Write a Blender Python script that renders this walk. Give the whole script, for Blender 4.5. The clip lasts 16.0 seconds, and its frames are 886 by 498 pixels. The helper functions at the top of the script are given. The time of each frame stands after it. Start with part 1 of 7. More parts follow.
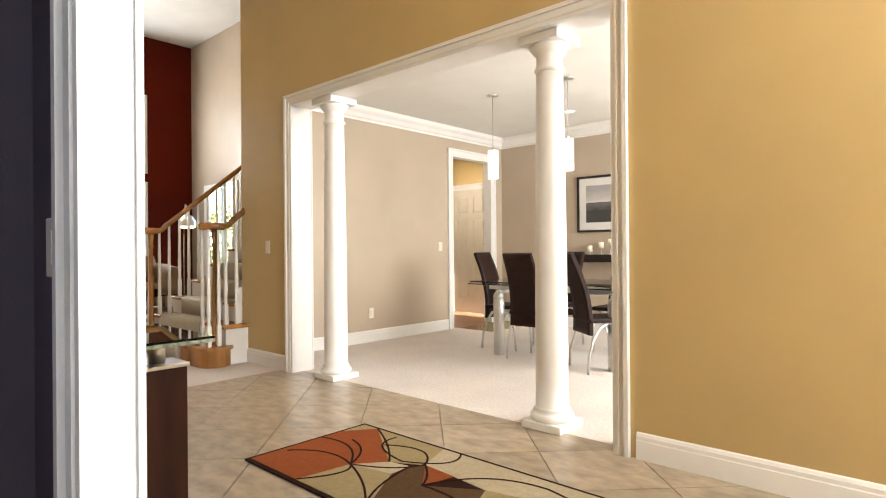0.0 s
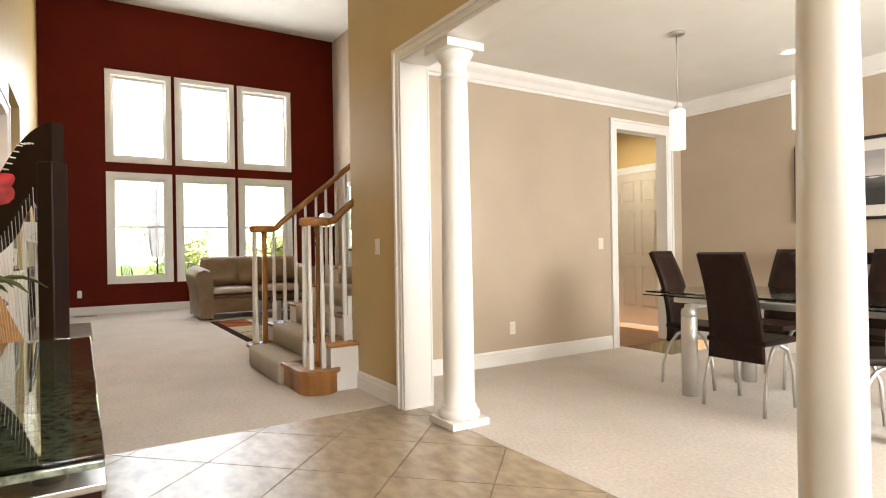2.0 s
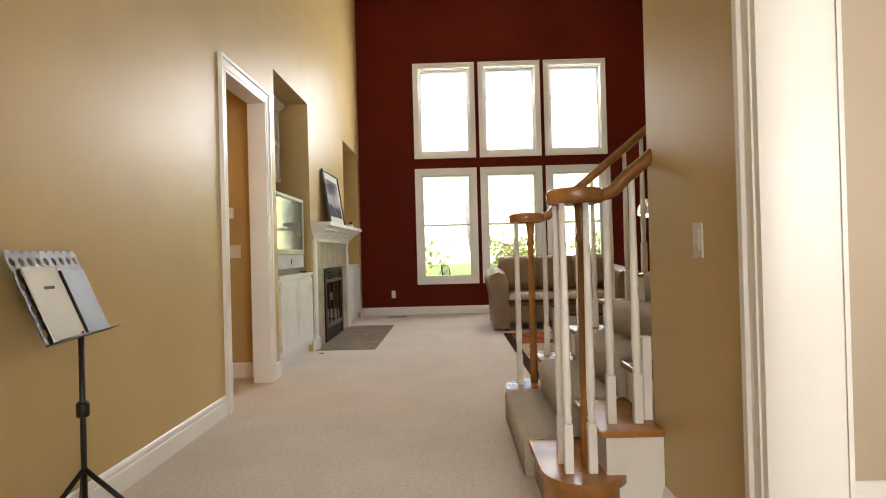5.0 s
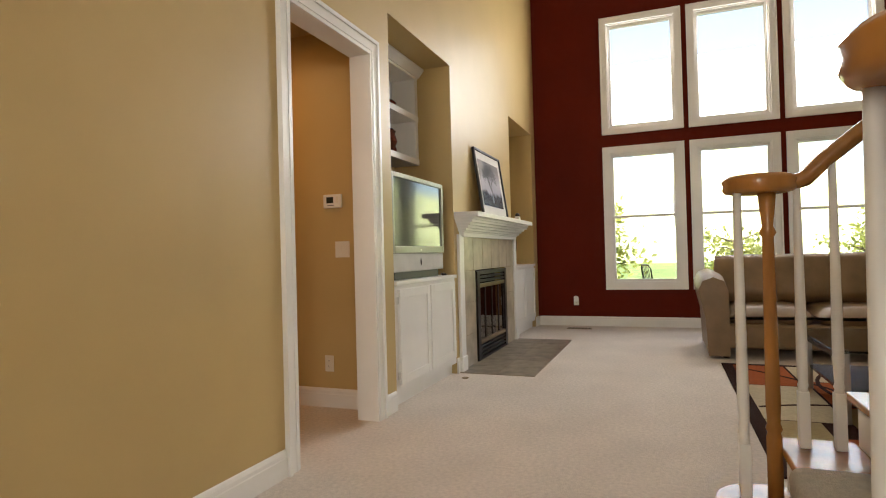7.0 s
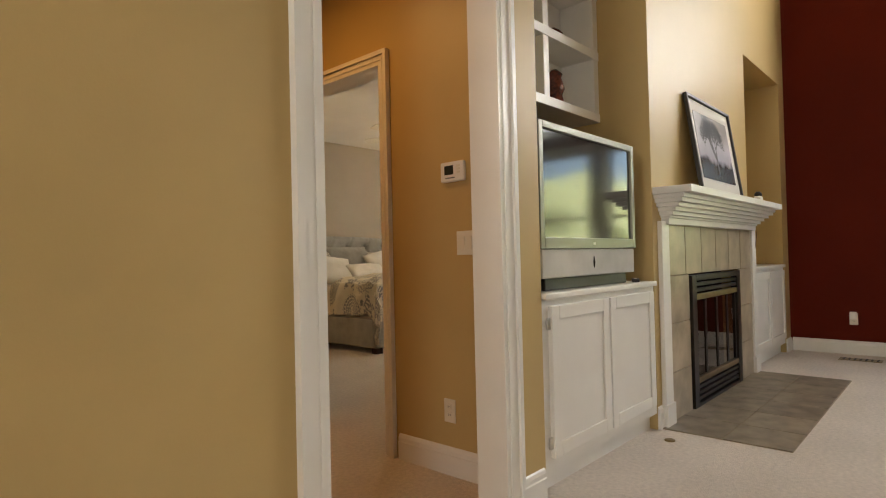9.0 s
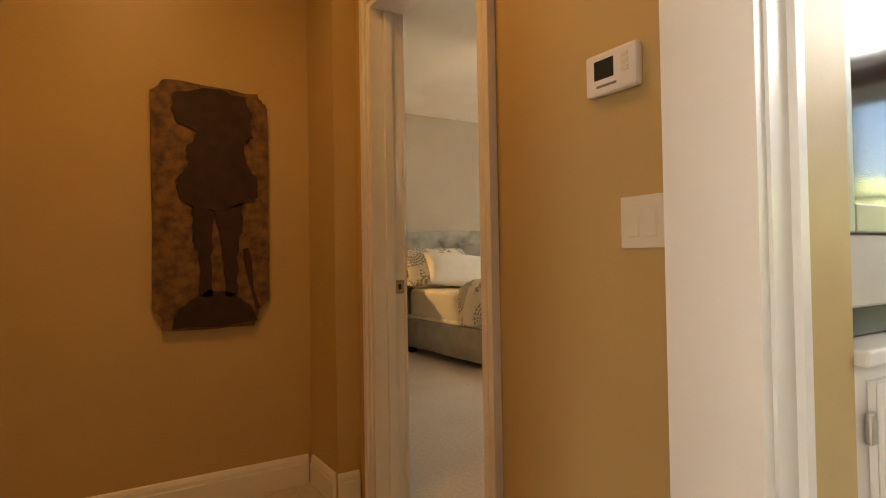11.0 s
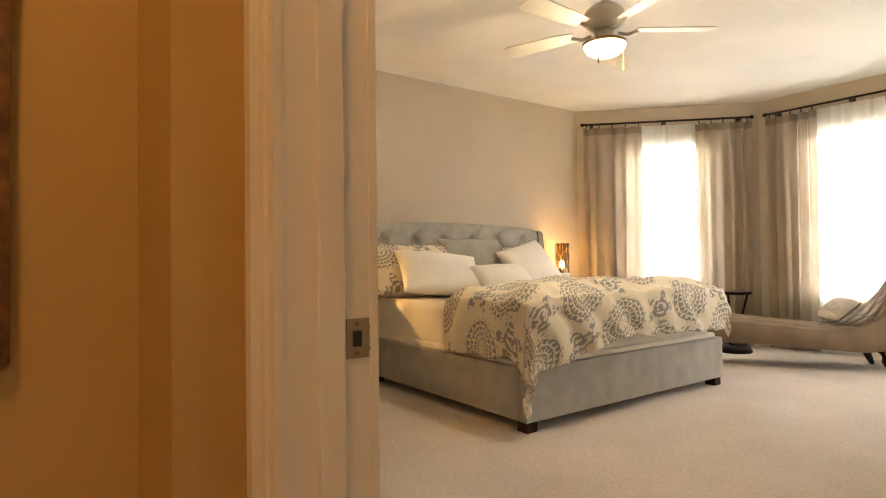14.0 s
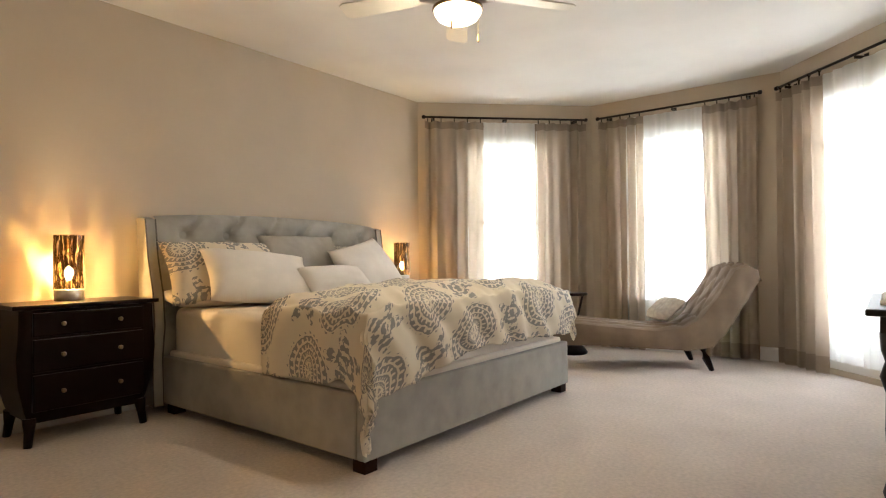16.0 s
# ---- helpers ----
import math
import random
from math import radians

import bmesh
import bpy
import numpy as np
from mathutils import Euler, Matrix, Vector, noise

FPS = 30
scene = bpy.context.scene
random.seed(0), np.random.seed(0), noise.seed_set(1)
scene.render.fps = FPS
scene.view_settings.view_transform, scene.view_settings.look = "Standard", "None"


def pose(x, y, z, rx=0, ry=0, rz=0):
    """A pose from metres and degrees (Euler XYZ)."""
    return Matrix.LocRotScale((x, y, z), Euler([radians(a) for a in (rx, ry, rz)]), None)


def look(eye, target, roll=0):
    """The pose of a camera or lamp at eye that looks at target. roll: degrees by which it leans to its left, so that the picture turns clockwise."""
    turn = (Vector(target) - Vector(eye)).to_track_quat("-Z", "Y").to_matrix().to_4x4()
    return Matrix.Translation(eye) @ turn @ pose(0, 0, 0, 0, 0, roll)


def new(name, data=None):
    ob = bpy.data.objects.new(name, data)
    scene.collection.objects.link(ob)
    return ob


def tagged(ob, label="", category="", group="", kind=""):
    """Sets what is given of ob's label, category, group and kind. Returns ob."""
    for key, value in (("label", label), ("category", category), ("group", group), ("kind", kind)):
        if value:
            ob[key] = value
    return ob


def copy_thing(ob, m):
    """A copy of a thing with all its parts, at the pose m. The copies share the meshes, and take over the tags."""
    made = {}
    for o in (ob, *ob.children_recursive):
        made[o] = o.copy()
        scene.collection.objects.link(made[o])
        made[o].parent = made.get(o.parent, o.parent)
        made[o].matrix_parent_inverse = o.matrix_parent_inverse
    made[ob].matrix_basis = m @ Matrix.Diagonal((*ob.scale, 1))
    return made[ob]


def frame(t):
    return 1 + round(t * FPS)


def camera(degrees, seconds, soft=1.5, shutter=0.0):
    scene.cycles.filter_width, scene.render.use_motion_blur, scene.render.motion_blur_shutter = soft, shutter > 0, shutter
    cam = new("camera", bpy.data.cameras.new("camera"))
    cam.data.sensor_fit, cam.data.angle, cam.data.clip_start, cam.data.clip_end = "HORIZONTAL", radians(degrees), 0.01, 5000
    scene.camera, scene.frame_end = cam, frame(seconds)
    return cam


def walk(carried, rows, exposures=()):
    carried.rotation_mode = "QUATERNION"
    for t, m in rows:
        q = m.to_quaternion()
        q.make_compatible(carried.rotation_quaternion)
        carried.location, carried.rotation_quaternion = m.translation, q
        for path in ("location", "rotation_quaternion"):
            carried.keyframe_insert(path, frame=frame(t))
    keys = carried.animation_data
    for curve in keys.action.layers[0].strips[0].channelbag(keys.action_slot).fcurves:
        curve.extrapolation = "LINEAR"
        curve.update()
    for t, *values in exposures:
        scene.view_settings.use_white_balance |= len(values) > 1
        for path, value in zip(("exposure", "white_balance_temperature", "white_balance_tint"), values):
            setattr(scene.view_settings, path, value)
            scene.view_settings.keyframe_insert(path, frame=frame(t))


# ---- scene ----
cam = camera(75.4, 16.0, soft=1.1)
METRES, EYE, TILT, LEAN, TURN = 10.5, 1.08, 0.0, 0.0, 42.5
ROWS = [
    (0.0, 0.0, 0.0, 0.0, 0.0, 0.05, 0.45),
    (0.5, 0.0019, 0.0307, -0.0009, 3.72, 0.02, 0.53),
    (1.0, 0.0008, 0.0634, 0.0005, 7.8, -0.02, 0.71),
    (1.5, -0.0011, 0.0988, 0.0003, 11.67, -0.05, 0.81),
    (2.0, -0.0058, 0.1325, 0.0016, 15.16, -0.09, 0.88),
    (2.5, -0.012, 0.1659, 0.0017, 18.99, -0.08, 0.99),
    (3.0, -0.0184, 0.1982, 0.0027, 24.38, 0.02, 1.03),
    (3.5, -0.029, 0.2327, 0.0026, 30.35, 0.13, 1.18),
    (4.0, -0.0414, 0.2648, 0.0015, 36.88, 0.23, 1.36),
    (6.5, -0.1431, 0.4146, 0.0021, 63.39, 0.48, 1.49),
    (7.0, -0.1722, 0.4428, 0.0009, 68.66, 0.63, 1.5),
    (7.5, -0.2023, 0.4632, 0.0004, 73.46, 0.71, 1.56),
    (8.0, -0.2349, 0.4828, -0.0012, 78.62, 0.8, 1.5),
    (8.5, -0.2683, 0.4991, -0.0005, 84.25, 0.86, 1.42),
    (9.0, -0.3019, 0.5102, 0.0001, 89.71, 0.89, 1.34),
    (9.5, -0.3348, 0.5193, -0.0012, 95.0, 0.96, 1.29),
    (10.0, -0.3713, 0.5218, -0.0015, 100.32, 1.0, 1.29),
    (12.5, -0.5207, 0.4866, 0.0014, 106.91, 1.08, 0.85),
    (13.0, -0.5425, 0.4767, 0.001, 106.47, 1.12, 0.93),
    (13.5, -0.5638, 0.468, 0.0007, 104.42, 1.04, 0.84),
    (14.0, -0.5862, 0.462, -0.0002, 101.9, 1.02, 0.71),
    (14.5, -0.6063, 0.456, -0.0017, 99.08, 0.99, 0.66),
    (15.0, -0.6255, 0.4528, -0.0023, 94.91, 0.97, 0.7),
    (15.5, -0.6399, 0.4534, -0.0017, 89.95, 0.92, 0.67),
    (16.0, -0.6502, 0.4559, -0.001, 85.49, 0.98, 0.6),
]
EXPOSURES = [(0.0, 2.45, 6150, 10), (2.0, 2.35, 6300, 10), (4.0, 2.15, 6500, 10), (7.0, 1.95, 6600, 10), (9.0, 1.85, 6800, 10), (10.2, 1.9, 6900, 10), (12.3, 3.05, 7050, 10), (13.5, 2.87, 6900, 12), (14.5, 2.62, 6500, 13), (16.0, 2.45, 5850, 12)]
walk(cam, [(t, pose(0, 0, EYE, TILT, LEAN, TURN) @ pose(METRES * x, METRES * y, METRES * z, 90 + pitch, roll, yaw)) for t, x, y, z, yaw, pitch, roll in ROWS], EXPOSURES)

# ---- world, sun and daylight ----
world = bpy.data.worlds.new("world")
scene.world = world
world.use_nodes = True
SUN_UP, SUN_ROUND = 58.0, 92.0
sky = world.node_tree.nodes.new("ShaderNodeTexSky")
sky.sky_type, sky.sun_disc = "NISHITA", False
sky.sun_elevation, sky.sun_rotation = radians(SUN_UP), radians(SUN_ROUND)
world.node_tree.links.new(sky.outputs["Color"], world.node_tree.nodes["Background"].inputs["Color"])
world.node_tree.nodes["Background"].inputs["Strength"].default_value = 0.15
sun = new("sun", bpy.data.lights.new("sun", "SUN"))
sun.data.energy, sun.data.angle, sun.data.color = 5.0, radians(0.6), (1.0, 0.95, 0.86)
_az = radians(SUN_ROUND)
sun.matrix_world = look((0, 0, 30), (-math.sin(_az) * math.cos(radians(SUN_UP)), -math.cos(_az) * math.cos(radians(SUN_UP)), 30 - math.sin(radians(SUN_UP))))


def area_lamp(name, eye, target, w, h, watts, colour=(1, 1, 1)):
    lamp = new(name, bpy.data.lights.new(name, "AREA"))
    lamp.data.shape, lamp.data.size, lamp.data.size_y = "RECTANGLE", w, h
    lamp.data.energy, lamp.data.color = watts, colour
    lamp.matrix_world = look(eye, target)
    return lamp


def point_lamp(name, place, watts, colour, radius=0.05):
    lamp = new(name, bpy.data.lights.new(name, "POINT"))
    lamp.data.energy, lamp.data.color, lamp.data.shadow_soft_size = watts, colour, radius
    lamp.location = place
    return lamp


DAY = (1.0, 0.97, 0.92)
WARM = (1.0, 0.50, 0.15)
for yc in (1.95, 3.115, 4.28):
    area_lamp("window_daylight", (-13.17, yc, 3.62), (0, yc, 2.6), 0.86, 1.45, 13.5, DAY)
# front window over the entrance; unseen study and dining side windows added as fill
area_lamp("entry_daylight", (2.62, 1.62, 2.55), (-3, 1.62, 1.4), 1.9, 2.7, 62, DAY)
area_lamp("study_fill_light", (2.62, -1.4, 1.6), (-1.5, -1.2, 1.2), 1.4, 1.4, 9, (0.85, 0.9, 1.0))
area_lamp("dining_fill_light", (0.92, 5.2, 1.65), (-5, 5.0, 0.9), 2.6, 1.7, 54, DAY)
# bay windows behind the sheers
BAY = [(-13.40, -5.45), (-14.905, -3.945), (-14.905, -1.93), (-13.40, -0.495)]
for (ax, ay), (bx, by), w in ((BAY[0], BAY[1], 1.0), (BAY[1], BAY[2], 1.0), (BAY[2], BAY[3], 1.25)):
    mx, my = (ax + bx) / 2, (ay + by) / 2
    nx, ny = -(by - ay), (bx - ax)
    d = math.hypot(nx, ny)
    nx, ny = -nx / d, -ny / d
    area_lamp("bay_daylight", (mx - nx * 0.13, my - ny * 0.13, 1.45), (mx + nx * 3, my + ny * 3, 1.2), w, 1.9, 15 if w < 1.2 else 23, (1.0, 0.97, 0.92))
area_lamp("hall_ceiling_glow", (-7.25, -0.75, 2.70), (-7.25, -0.75, 0), 0.3, 0.3, 2.6, WARM)
area_lamp("back_hall_glow", (-6.1, 6.7, 2.66), (-6.1, 6.7, 0), 0.35, 0.35, 4.6, (1.0, 0.88, 0.7))
BEDSIDE = [(-9.70, -5.27), (-12.89, -5.26)]
for lx, ly in BEDSIDE:
    point_lamp("bedside_bulb", (lx, ly, 1.015), 5.6, (1.0, 0.64, 0.27), 0.003)
point_lamp("fan_bulb", (-10.80, -2.94, 2.33), 5.5, (1.0, 0.82, 0.56), 0.11)
for px in (-3.77, -2.86):
    point_lamp("pendant_bulb", (px, 4.925, 1.98), 0.35, (1.0, 0.82, 0.55), 0.03)
point_lamp("arc_bulb", (-11.4, 4.95, 1.60), 0.5, (1.0, 0.85, 0.55), 0.05)


# ---- materials ----
def mat(name, col, rough=0.5, metal=0.0, var=0.06, scale=6.0, bump=0.0, bscale=80.0, spec=0.5, stain=None, stretch=(1, 1, 1)):
    m = bpy.data.materials.new(name)
    m.use_nodes = True
    nt = m.node_tree
    n, l = nt.nodes, nt.links
    b = n["Principled BSDF"]
    b.inputs["Roughness"].default_value = rough
    b.inputs["Metallic"].default_value = metal
    b.inputs["Specular IOR Level"].default_value = spec
    co = n.new("ShaderNodeTexCoord")
    mp = n.new("ShaderNodeMapping")
    mp.inputs["Scale"].default_value = stretch
    l.new(co.outputs["Object"], mp.inputs["Vector"])
    a = n.new("ShaderNodeTexNoise")
    a.inputs["Scale"].default_value = scale
    a.inputs["Detail"].default_value = 5
    l.new(mp.outputs[0], a.inputs["Vector"])
    mix = n.new("ShaderNodeMix")
    mix.data_type = "RGBA"
    second = stain or tuple(max(0, c * (1 - 2.2 * var)) for c in col)
    mix.inputs[6].default_value = (*second, 1)
    mix.inputs[7].default_value = (*[min(1, c * (1 + var)) for c in col], 1)
    ramp = n.new("ShaderNodeMapRange")
    ramp.inputs[1].default_value, ramp.inputs[2].default_value = 0.3, 0.65
    l.new(a.outputs[0], ramp.inputs[0])
    l.new(ramp.outputs[0], mix.inputs[0])
    l.new(mix.outputs[2], b.inputs["Base Color"])
    if bump:
        f = n.new("ShaderNodeTexNoise")
        f.inputs["Scale"].default_value = bscale
        f.inputs["Detail"].default_value = 3
        l.new(mp.outputs[0], f.inputs["Vector"])
        bp = n.new("ShaderNodeBump")
        bp.inputs["Strength"].default_value = min(1, bump)
        bp.inputs["Distance"].default_value = 0.004
        l.new(f.outputs[0], bp.inputs["Height"])
        l.new(bp.outputs[0], b.inputs["Normal"])
    return m


def carpet_mat(name, col):
    m = mat(name, col, 0.95, var=0.03, scale=2.2, bump=1.0, bscale=170, spec=0.1)
    nt = m.node_tree
    bp = [x for x in nt.nodes if x.type == "BUMP"][0]
    bp.inputs["Distance"].default_value = 0.012
    fine = nt.nodes.new("ShaderNodeTexNoise")
    fine.inputs["Scale"].default_value = 45
    fine.inputs["Detail"].default_value = 6
    co = [x for x in nt.nodes if x.type == "TEX_COORD"][0]
    nt.links.new(co.outputs["Object"], fine.inputs["Vector"])
    mr = nt.nodes.new("ShaderNodeMapRange")
    mr.inputs[1].default_value, mr.inputs[2].default_value, mr.inputs[3].default_value, mr.inputs[4].default_value = 0.3, 0.7, 0.88, 1.06
    nt.links.new(fine.outputs[0], mr.inputs[0])
    mul = nt.nodes.new("ShaderNodeMix")
    mul.data_type, mul.blend_type = "RGBA", "MULTIPLY"
    mul.inputs[0].default_value = 1.0
    old = [x for x in nt.nodes if x.type == "MIX"][0]
    b = nt.nodes["Principled BSDF"]
    nt.links.new(old.outputs[2], mul.inputs[6])
    nt.links.new(mr.outputs[0], mul.inputs[7])
    nt.links.new(mul.outputs[2], b.inputs["Base Color"])
    return m


def glass_mat(name, col=(1, 1, 1), rough=0.0, ior=1.45):
    m = bpy.data.materials.new(name)
    m.use_nodes = True
    b = m.node_tree.nodes["Principled BSDF"]
    b.inputs["Base Color"].default_value = (*col, 1)
    b.inputs["Roughness"].default_value = rough
    b.inputs["Transmission Weight"].default_value = 1
    b.inputs["IOR"].default_value = ior
    return m


def cloth_mat(name, col, through_part=0.5, weave=220.0, clear=0.0):
    m = mat(name, col, 0.9, var=0.08, scale=9, bump=0.5, bscale=weave, spec=0.1, stretch=(1, 1, 0.3))
    nt = m.node_tree
    b = nt.nodes["Principled BSDF"]
    out = nt.nodes["Material Output"]
    tr = nt.nodes.new("ShaderNodeBsdfTranslucent")
    tr.inputs["Color"].default_value = (*col, 1)
    mx = nt.nodes.new("ShaderNodeMixShader")
    mx.inputs[0].default_value = through_part
    nt.links.new(b.outputs[0], mx.inputs[1])
    nt.links.new(tr.outputs[0], mx.inputs[2])
    last = mx
    if clear:
        tp = nt.nodes.new("ShaderNodeBsdfTransparent")
        m2 = nt.nodes.new("ShaderNodeMixShader")
        m2.inputs[0].default_value = clear
        nt.links.new(mx.outputs[0], m2.inputs[1])
        nt.links.new(tp.outputs[0], m2.inputs[2])
        last = m2
    nt.links.new(last.outputs[0], out.inputs["Surface"])
    return m


def glow_mat(name, col, power):
    m = mat(name, col, 0.4)
    b = m.node_tree.nodes["Principled BSDF"]
    b.inputs["Emission Color"].default_value = (*col, 1)
    b.inputs["Emission Strength"].default_value = power
    return m


TAN = mat("tan_wall_paint", (0.53, 0.385, 0.168), 0.42, var=0.03, scale=1.6, bump=0.07, bscale=140, spec=0.35)
TAUPE = mat("taupe_wall_paint", (0.47, 0.385, 0.29), 0.45, var=0.03, scale=1.6, bump=0.25, bscale=140, spec=0.35)
RED = mat("dark_red_wall_paint", (0.105, 0.009, 0.002), 0.5, var=0.05, scale=1.4, bump=0.25, bscale=140, spec=0.08)
GREIGE = mat("greige_wall_paint", (0.51, 0.43, 0.325), 0.5, var=0.03, scale=1.6, bump=0.25, bscale=140, spec=0.3)
PURPLE = mat("dark_purple_wall_paint", (0.06, 0.045, 0.065), 0.5, var=0.05, scale=1.5, bump=0.2, bscale=140)
CEIL = mat("white_ceiling_paint", (0.78, 0.76, 0.71), 0.8, var=0.02, scale=2, bump=0.3, bscale=120, spec=0.2)
WHITE = mat("white_gloss_trim", (0.80, 0.78, 0.74), 0.32, var=0.02, scale=3, bump=0.08, bscale=40)
PLASTIC = mat("ivory_plastic", (0.74, 0.70, 0.60), 0.35, var=0.02)
CARPET = carpet_mat("beige_pile_carpet", (0.78, 0.70, 0.635))
STAIRCARPET = carpet_mat("stair_pile_carpet", (0.60, 0.54, 0.45))
OAK = mat("honey_oak", (0.36, 0.155, 0.037), 0.27, var=0.26, scale=5, bump=0.15, bscale=60, stretch=(1, 1, 0.25))
WOODFLOOR = mat("brown_wood_floor", (0.22, 0.10, 0.045), 0.35, var=0.25, scale=5, stretch=(0.3, 4, 1))
DARKWOOD = mat("espresso_wood", (0.030, 0.010, 0.005), 0.45, var=0.25, scale=6, stretch=(1, 1, 0.2), bump=0.1, spec=0.15)
STEEL = mat("brushed_steel", (0.62, 0.60, 0.57), 0.28, 1.0, var=0.04, scale=20, stretch=(1, 1, 0.1))
SATIN = mat("satin_silver_metal", (0.60, 0.585, 0.56), 0.42, 0.85, var=0.03)
BLACK = mat("black_paint", (0.012, 0.010, 0.009), 0.4)
BLACKIRON = mat("black_iron", (0.02, 0.015, 0.012), 0.45, 0.6)
BRASS = mat("antique_brass", (0.30, 0.21, 0.10), 0.35, 1.0)
GLASS = glass_mat("clear_glass")
GREENGLASS = glass_mat("green_edged_glass", (0.88, 0.97, 0.92))
CRACKLE = mat("crackled_glass_top", (0.20, 0.235, 0.185), 0.04, var=0.35, scale=55, spec=0.8, stain=(0.06, 0.075, 0.055))
LEATHER = mat("dark_brown_leather", (0.020, 0.008, 0.005), 0.5, var=0.15, scale=12, bump=0.35, bscale=160, spec=0.18)
SOFA_LEATHER = mat("taupe_leather", (0.24, 0.155, 0.078), 0.42, var=0.1, scale=5, bump=0.3, bscale=120)
GROUT = mat("tile_grout", (0.36, 0.29, 0.20), 0.85, var=0.1, scale=20)
TILE = mat("travertine_tile", (0.37, 0.295, 0.205), 0.3, var=0.15, scale=8, bump=0.06, bscale=20, stain=(0.25, 0.19, 0.125), stretch=(1, 1.7, 1))


# ---- building helpers ----
def box(bm, x0, x1, y0, y1, z0, z1, bevel=0.0):
    r = bmesh.ops.create_cube(bm, size=1)
    vs = r["verts"]
    for v in vs:
        v.co = Vector(((x0 + x1) / 2 + v.co.x * (x1 - x0), (y0 + y1) / 2 + v.co.y * (y1 - y0), (z0 + z1) / 2 + v.co.z * (z1 - z0)))
    if bevel:
        es = list({e for v in vs for e in v.link_edges})
        bmesh.ops.bevel(bm, geom=es, offset=bevel, segments=2, profile=0.5, affect="EDGES")
    return bm


def boxes(*dims, bevel=0.0):
    bm = bmesh.new()
    for d in dims:
        box(bm, *d, bevel=bevel)
    return bm


def lathe(profile, segs=24, cx=0.0, cy=0.0, bm=None):
    """A turned body from (radius, height) pairs."""
    bm = bm or bmesh.new()
    rings = []
    for r, z in profile:
        rings.append([bm.verts.new((cx + r * math.cos(2 * math.pi * i / segs), cy + r * math.sin(2 * math.pi * i / segs), z)) for i in range(segs)])
    for a, b in zip(rings, rings[1:]):
        for i in range(segs):
            f = bm.faces.new((a[i], a[(i + 1) % segs], b[(i + 1) % segs], b[i]))
            f.smooth = True
    bm.faces.new(list(reversed(rings[0])))
    bm.faces.new(rings[-1])
    return bm


def tube(points, radius, segs=10, bm=None, flat=1.0):
    """A round bar along points; radius may be a list."""
    bm = bm or bmesh.new()
    pts = [Vector(p) for p in points]
    rings = []
    for i, p in enumerate(pts):
        d = (pts[min(i + 1, len(pts) - 1)] - pts[max(i - 1, 0)]).normalized()
        up = Vector((0, 0, 1)) if abs(d.z) < 0.95 else Vector((1, 0, 0))
        u = d.cross(up).normalized()
        v = u.cross(d).normalized()
        r = radius[i] if isinstance(radius, (list, tuple)) else radius
        rings.append([bm.verts.new(p + u * r * math.cos(2 * math.pi * k / segs) + v * r * flat * math.sin(2 * math.pi * k / segs)) for k in range(segs)])
    for a, b in zip(rings, rings[1:]):
        for k in range(segs):
            f = bm.faces.new((a[k], a[(k + 1) % segs], b[(k + 1) % segs], b[k]))
            f.smooth = True
    bm.faces.new(list(reversed(rings[0])))
    bm.faces.new(rings[-1])
    return bm


def prism(outline, z0, z1, bm=None):
    """An upright slab over a flat outline."""
    bm = bm or bmesh.new()
    lo = [bm.verts.new((x, y, z0)) for x, y in outline]
    hi = [bm.verts.new((x, y, z1)) for x, y in outline]
    n = len(outline)
    for i in range(n):
        bm.faces.new((lo[i], lo[(i + 1) % n], hi[(i + 1) % n], hi[i]))
    bm.faces.new(list(reversed(lo)))
    bm.faces.new(hi)
    return bm


def turn(bm, m):
    bmesh.ops.transform(bm, matrix=m, verts=bm.verts)
    return bm


def grid(nu, nv, fn, bm=None, thick=0.0):
    """A smooth sheet from fn(u, v), u and v from 0 to 1."""
    bm = bm or bmesh.new()
    vs = [[bm.verts.new(fn(i / nu, j / nv)) for j in range(nv + 1)] for i in range(nu + 1)]
    for i in range(nu):
        for j in range(nv):
            f = bm.faces.new((vs[i][j], vs[i + 1][j], vs[i + 1][j + 1], vs[i][j + 1]))
            f.smooth = True
    if thick:
        bm.normal_update()
        ws = [[bm.verts.new(v.co - v.normal * thick) for v in row] for row in vs]
        for i in range(nu):
            for j in range(nv):
                bm.faces.new((ws[i][j + 1], ws[i + 1][j + 1], ws[i + 1][j], ws[i][j])).smooth = True
        rim = [(i, 0) for i in range(nu)] + [(nu, j) for j in range(nv)] + [(i, nv) for i in range(nu, 0, -1)] + [(0, j) for j in range(nv, 0, -1)]
        for (a, b), (c, d) in zip(rim, rim[1:] + rim[:1]):
            bm.faces.new((vs[a][b], vs[c][d], ws[c][d], ws[a][b]))
    return bm


def mesh_of(name, bm, material):
    bmesh.ops.recalc_face_normals(bm, faces=bm.faces)
    me = bpy.data.meshes.new(name)
    bm.to_mesh(me)
    bm.free()
    me.materials.append(material)
    return me


def part(name, bm, material, parent, label=""):
    ob = new(name, mesh_of(name, bm, material))
    ob.parent = parent
    return tagged(ob, label)


def shared(name, me, parent, place=(0, 0, 0), rz=0.0):
    ob = new(name, me)
    ob.parent = parent
    ob.matrix_basis = pose(*place, 0, 0, rz)
    return ob


def thing(name, label, category, m=None, group=""):
    ob = new(name)
    ob.empty_display_size = 0.1
    if m is not None:
        ob.matrix_basis = m
    return tagged(ob, label, category, group)


def built(name, bm, material, label="", category=""):
    return tagged(new(name, mesh_of(name, bm, material)), label, category or name.split("_")[0], kind="structure")


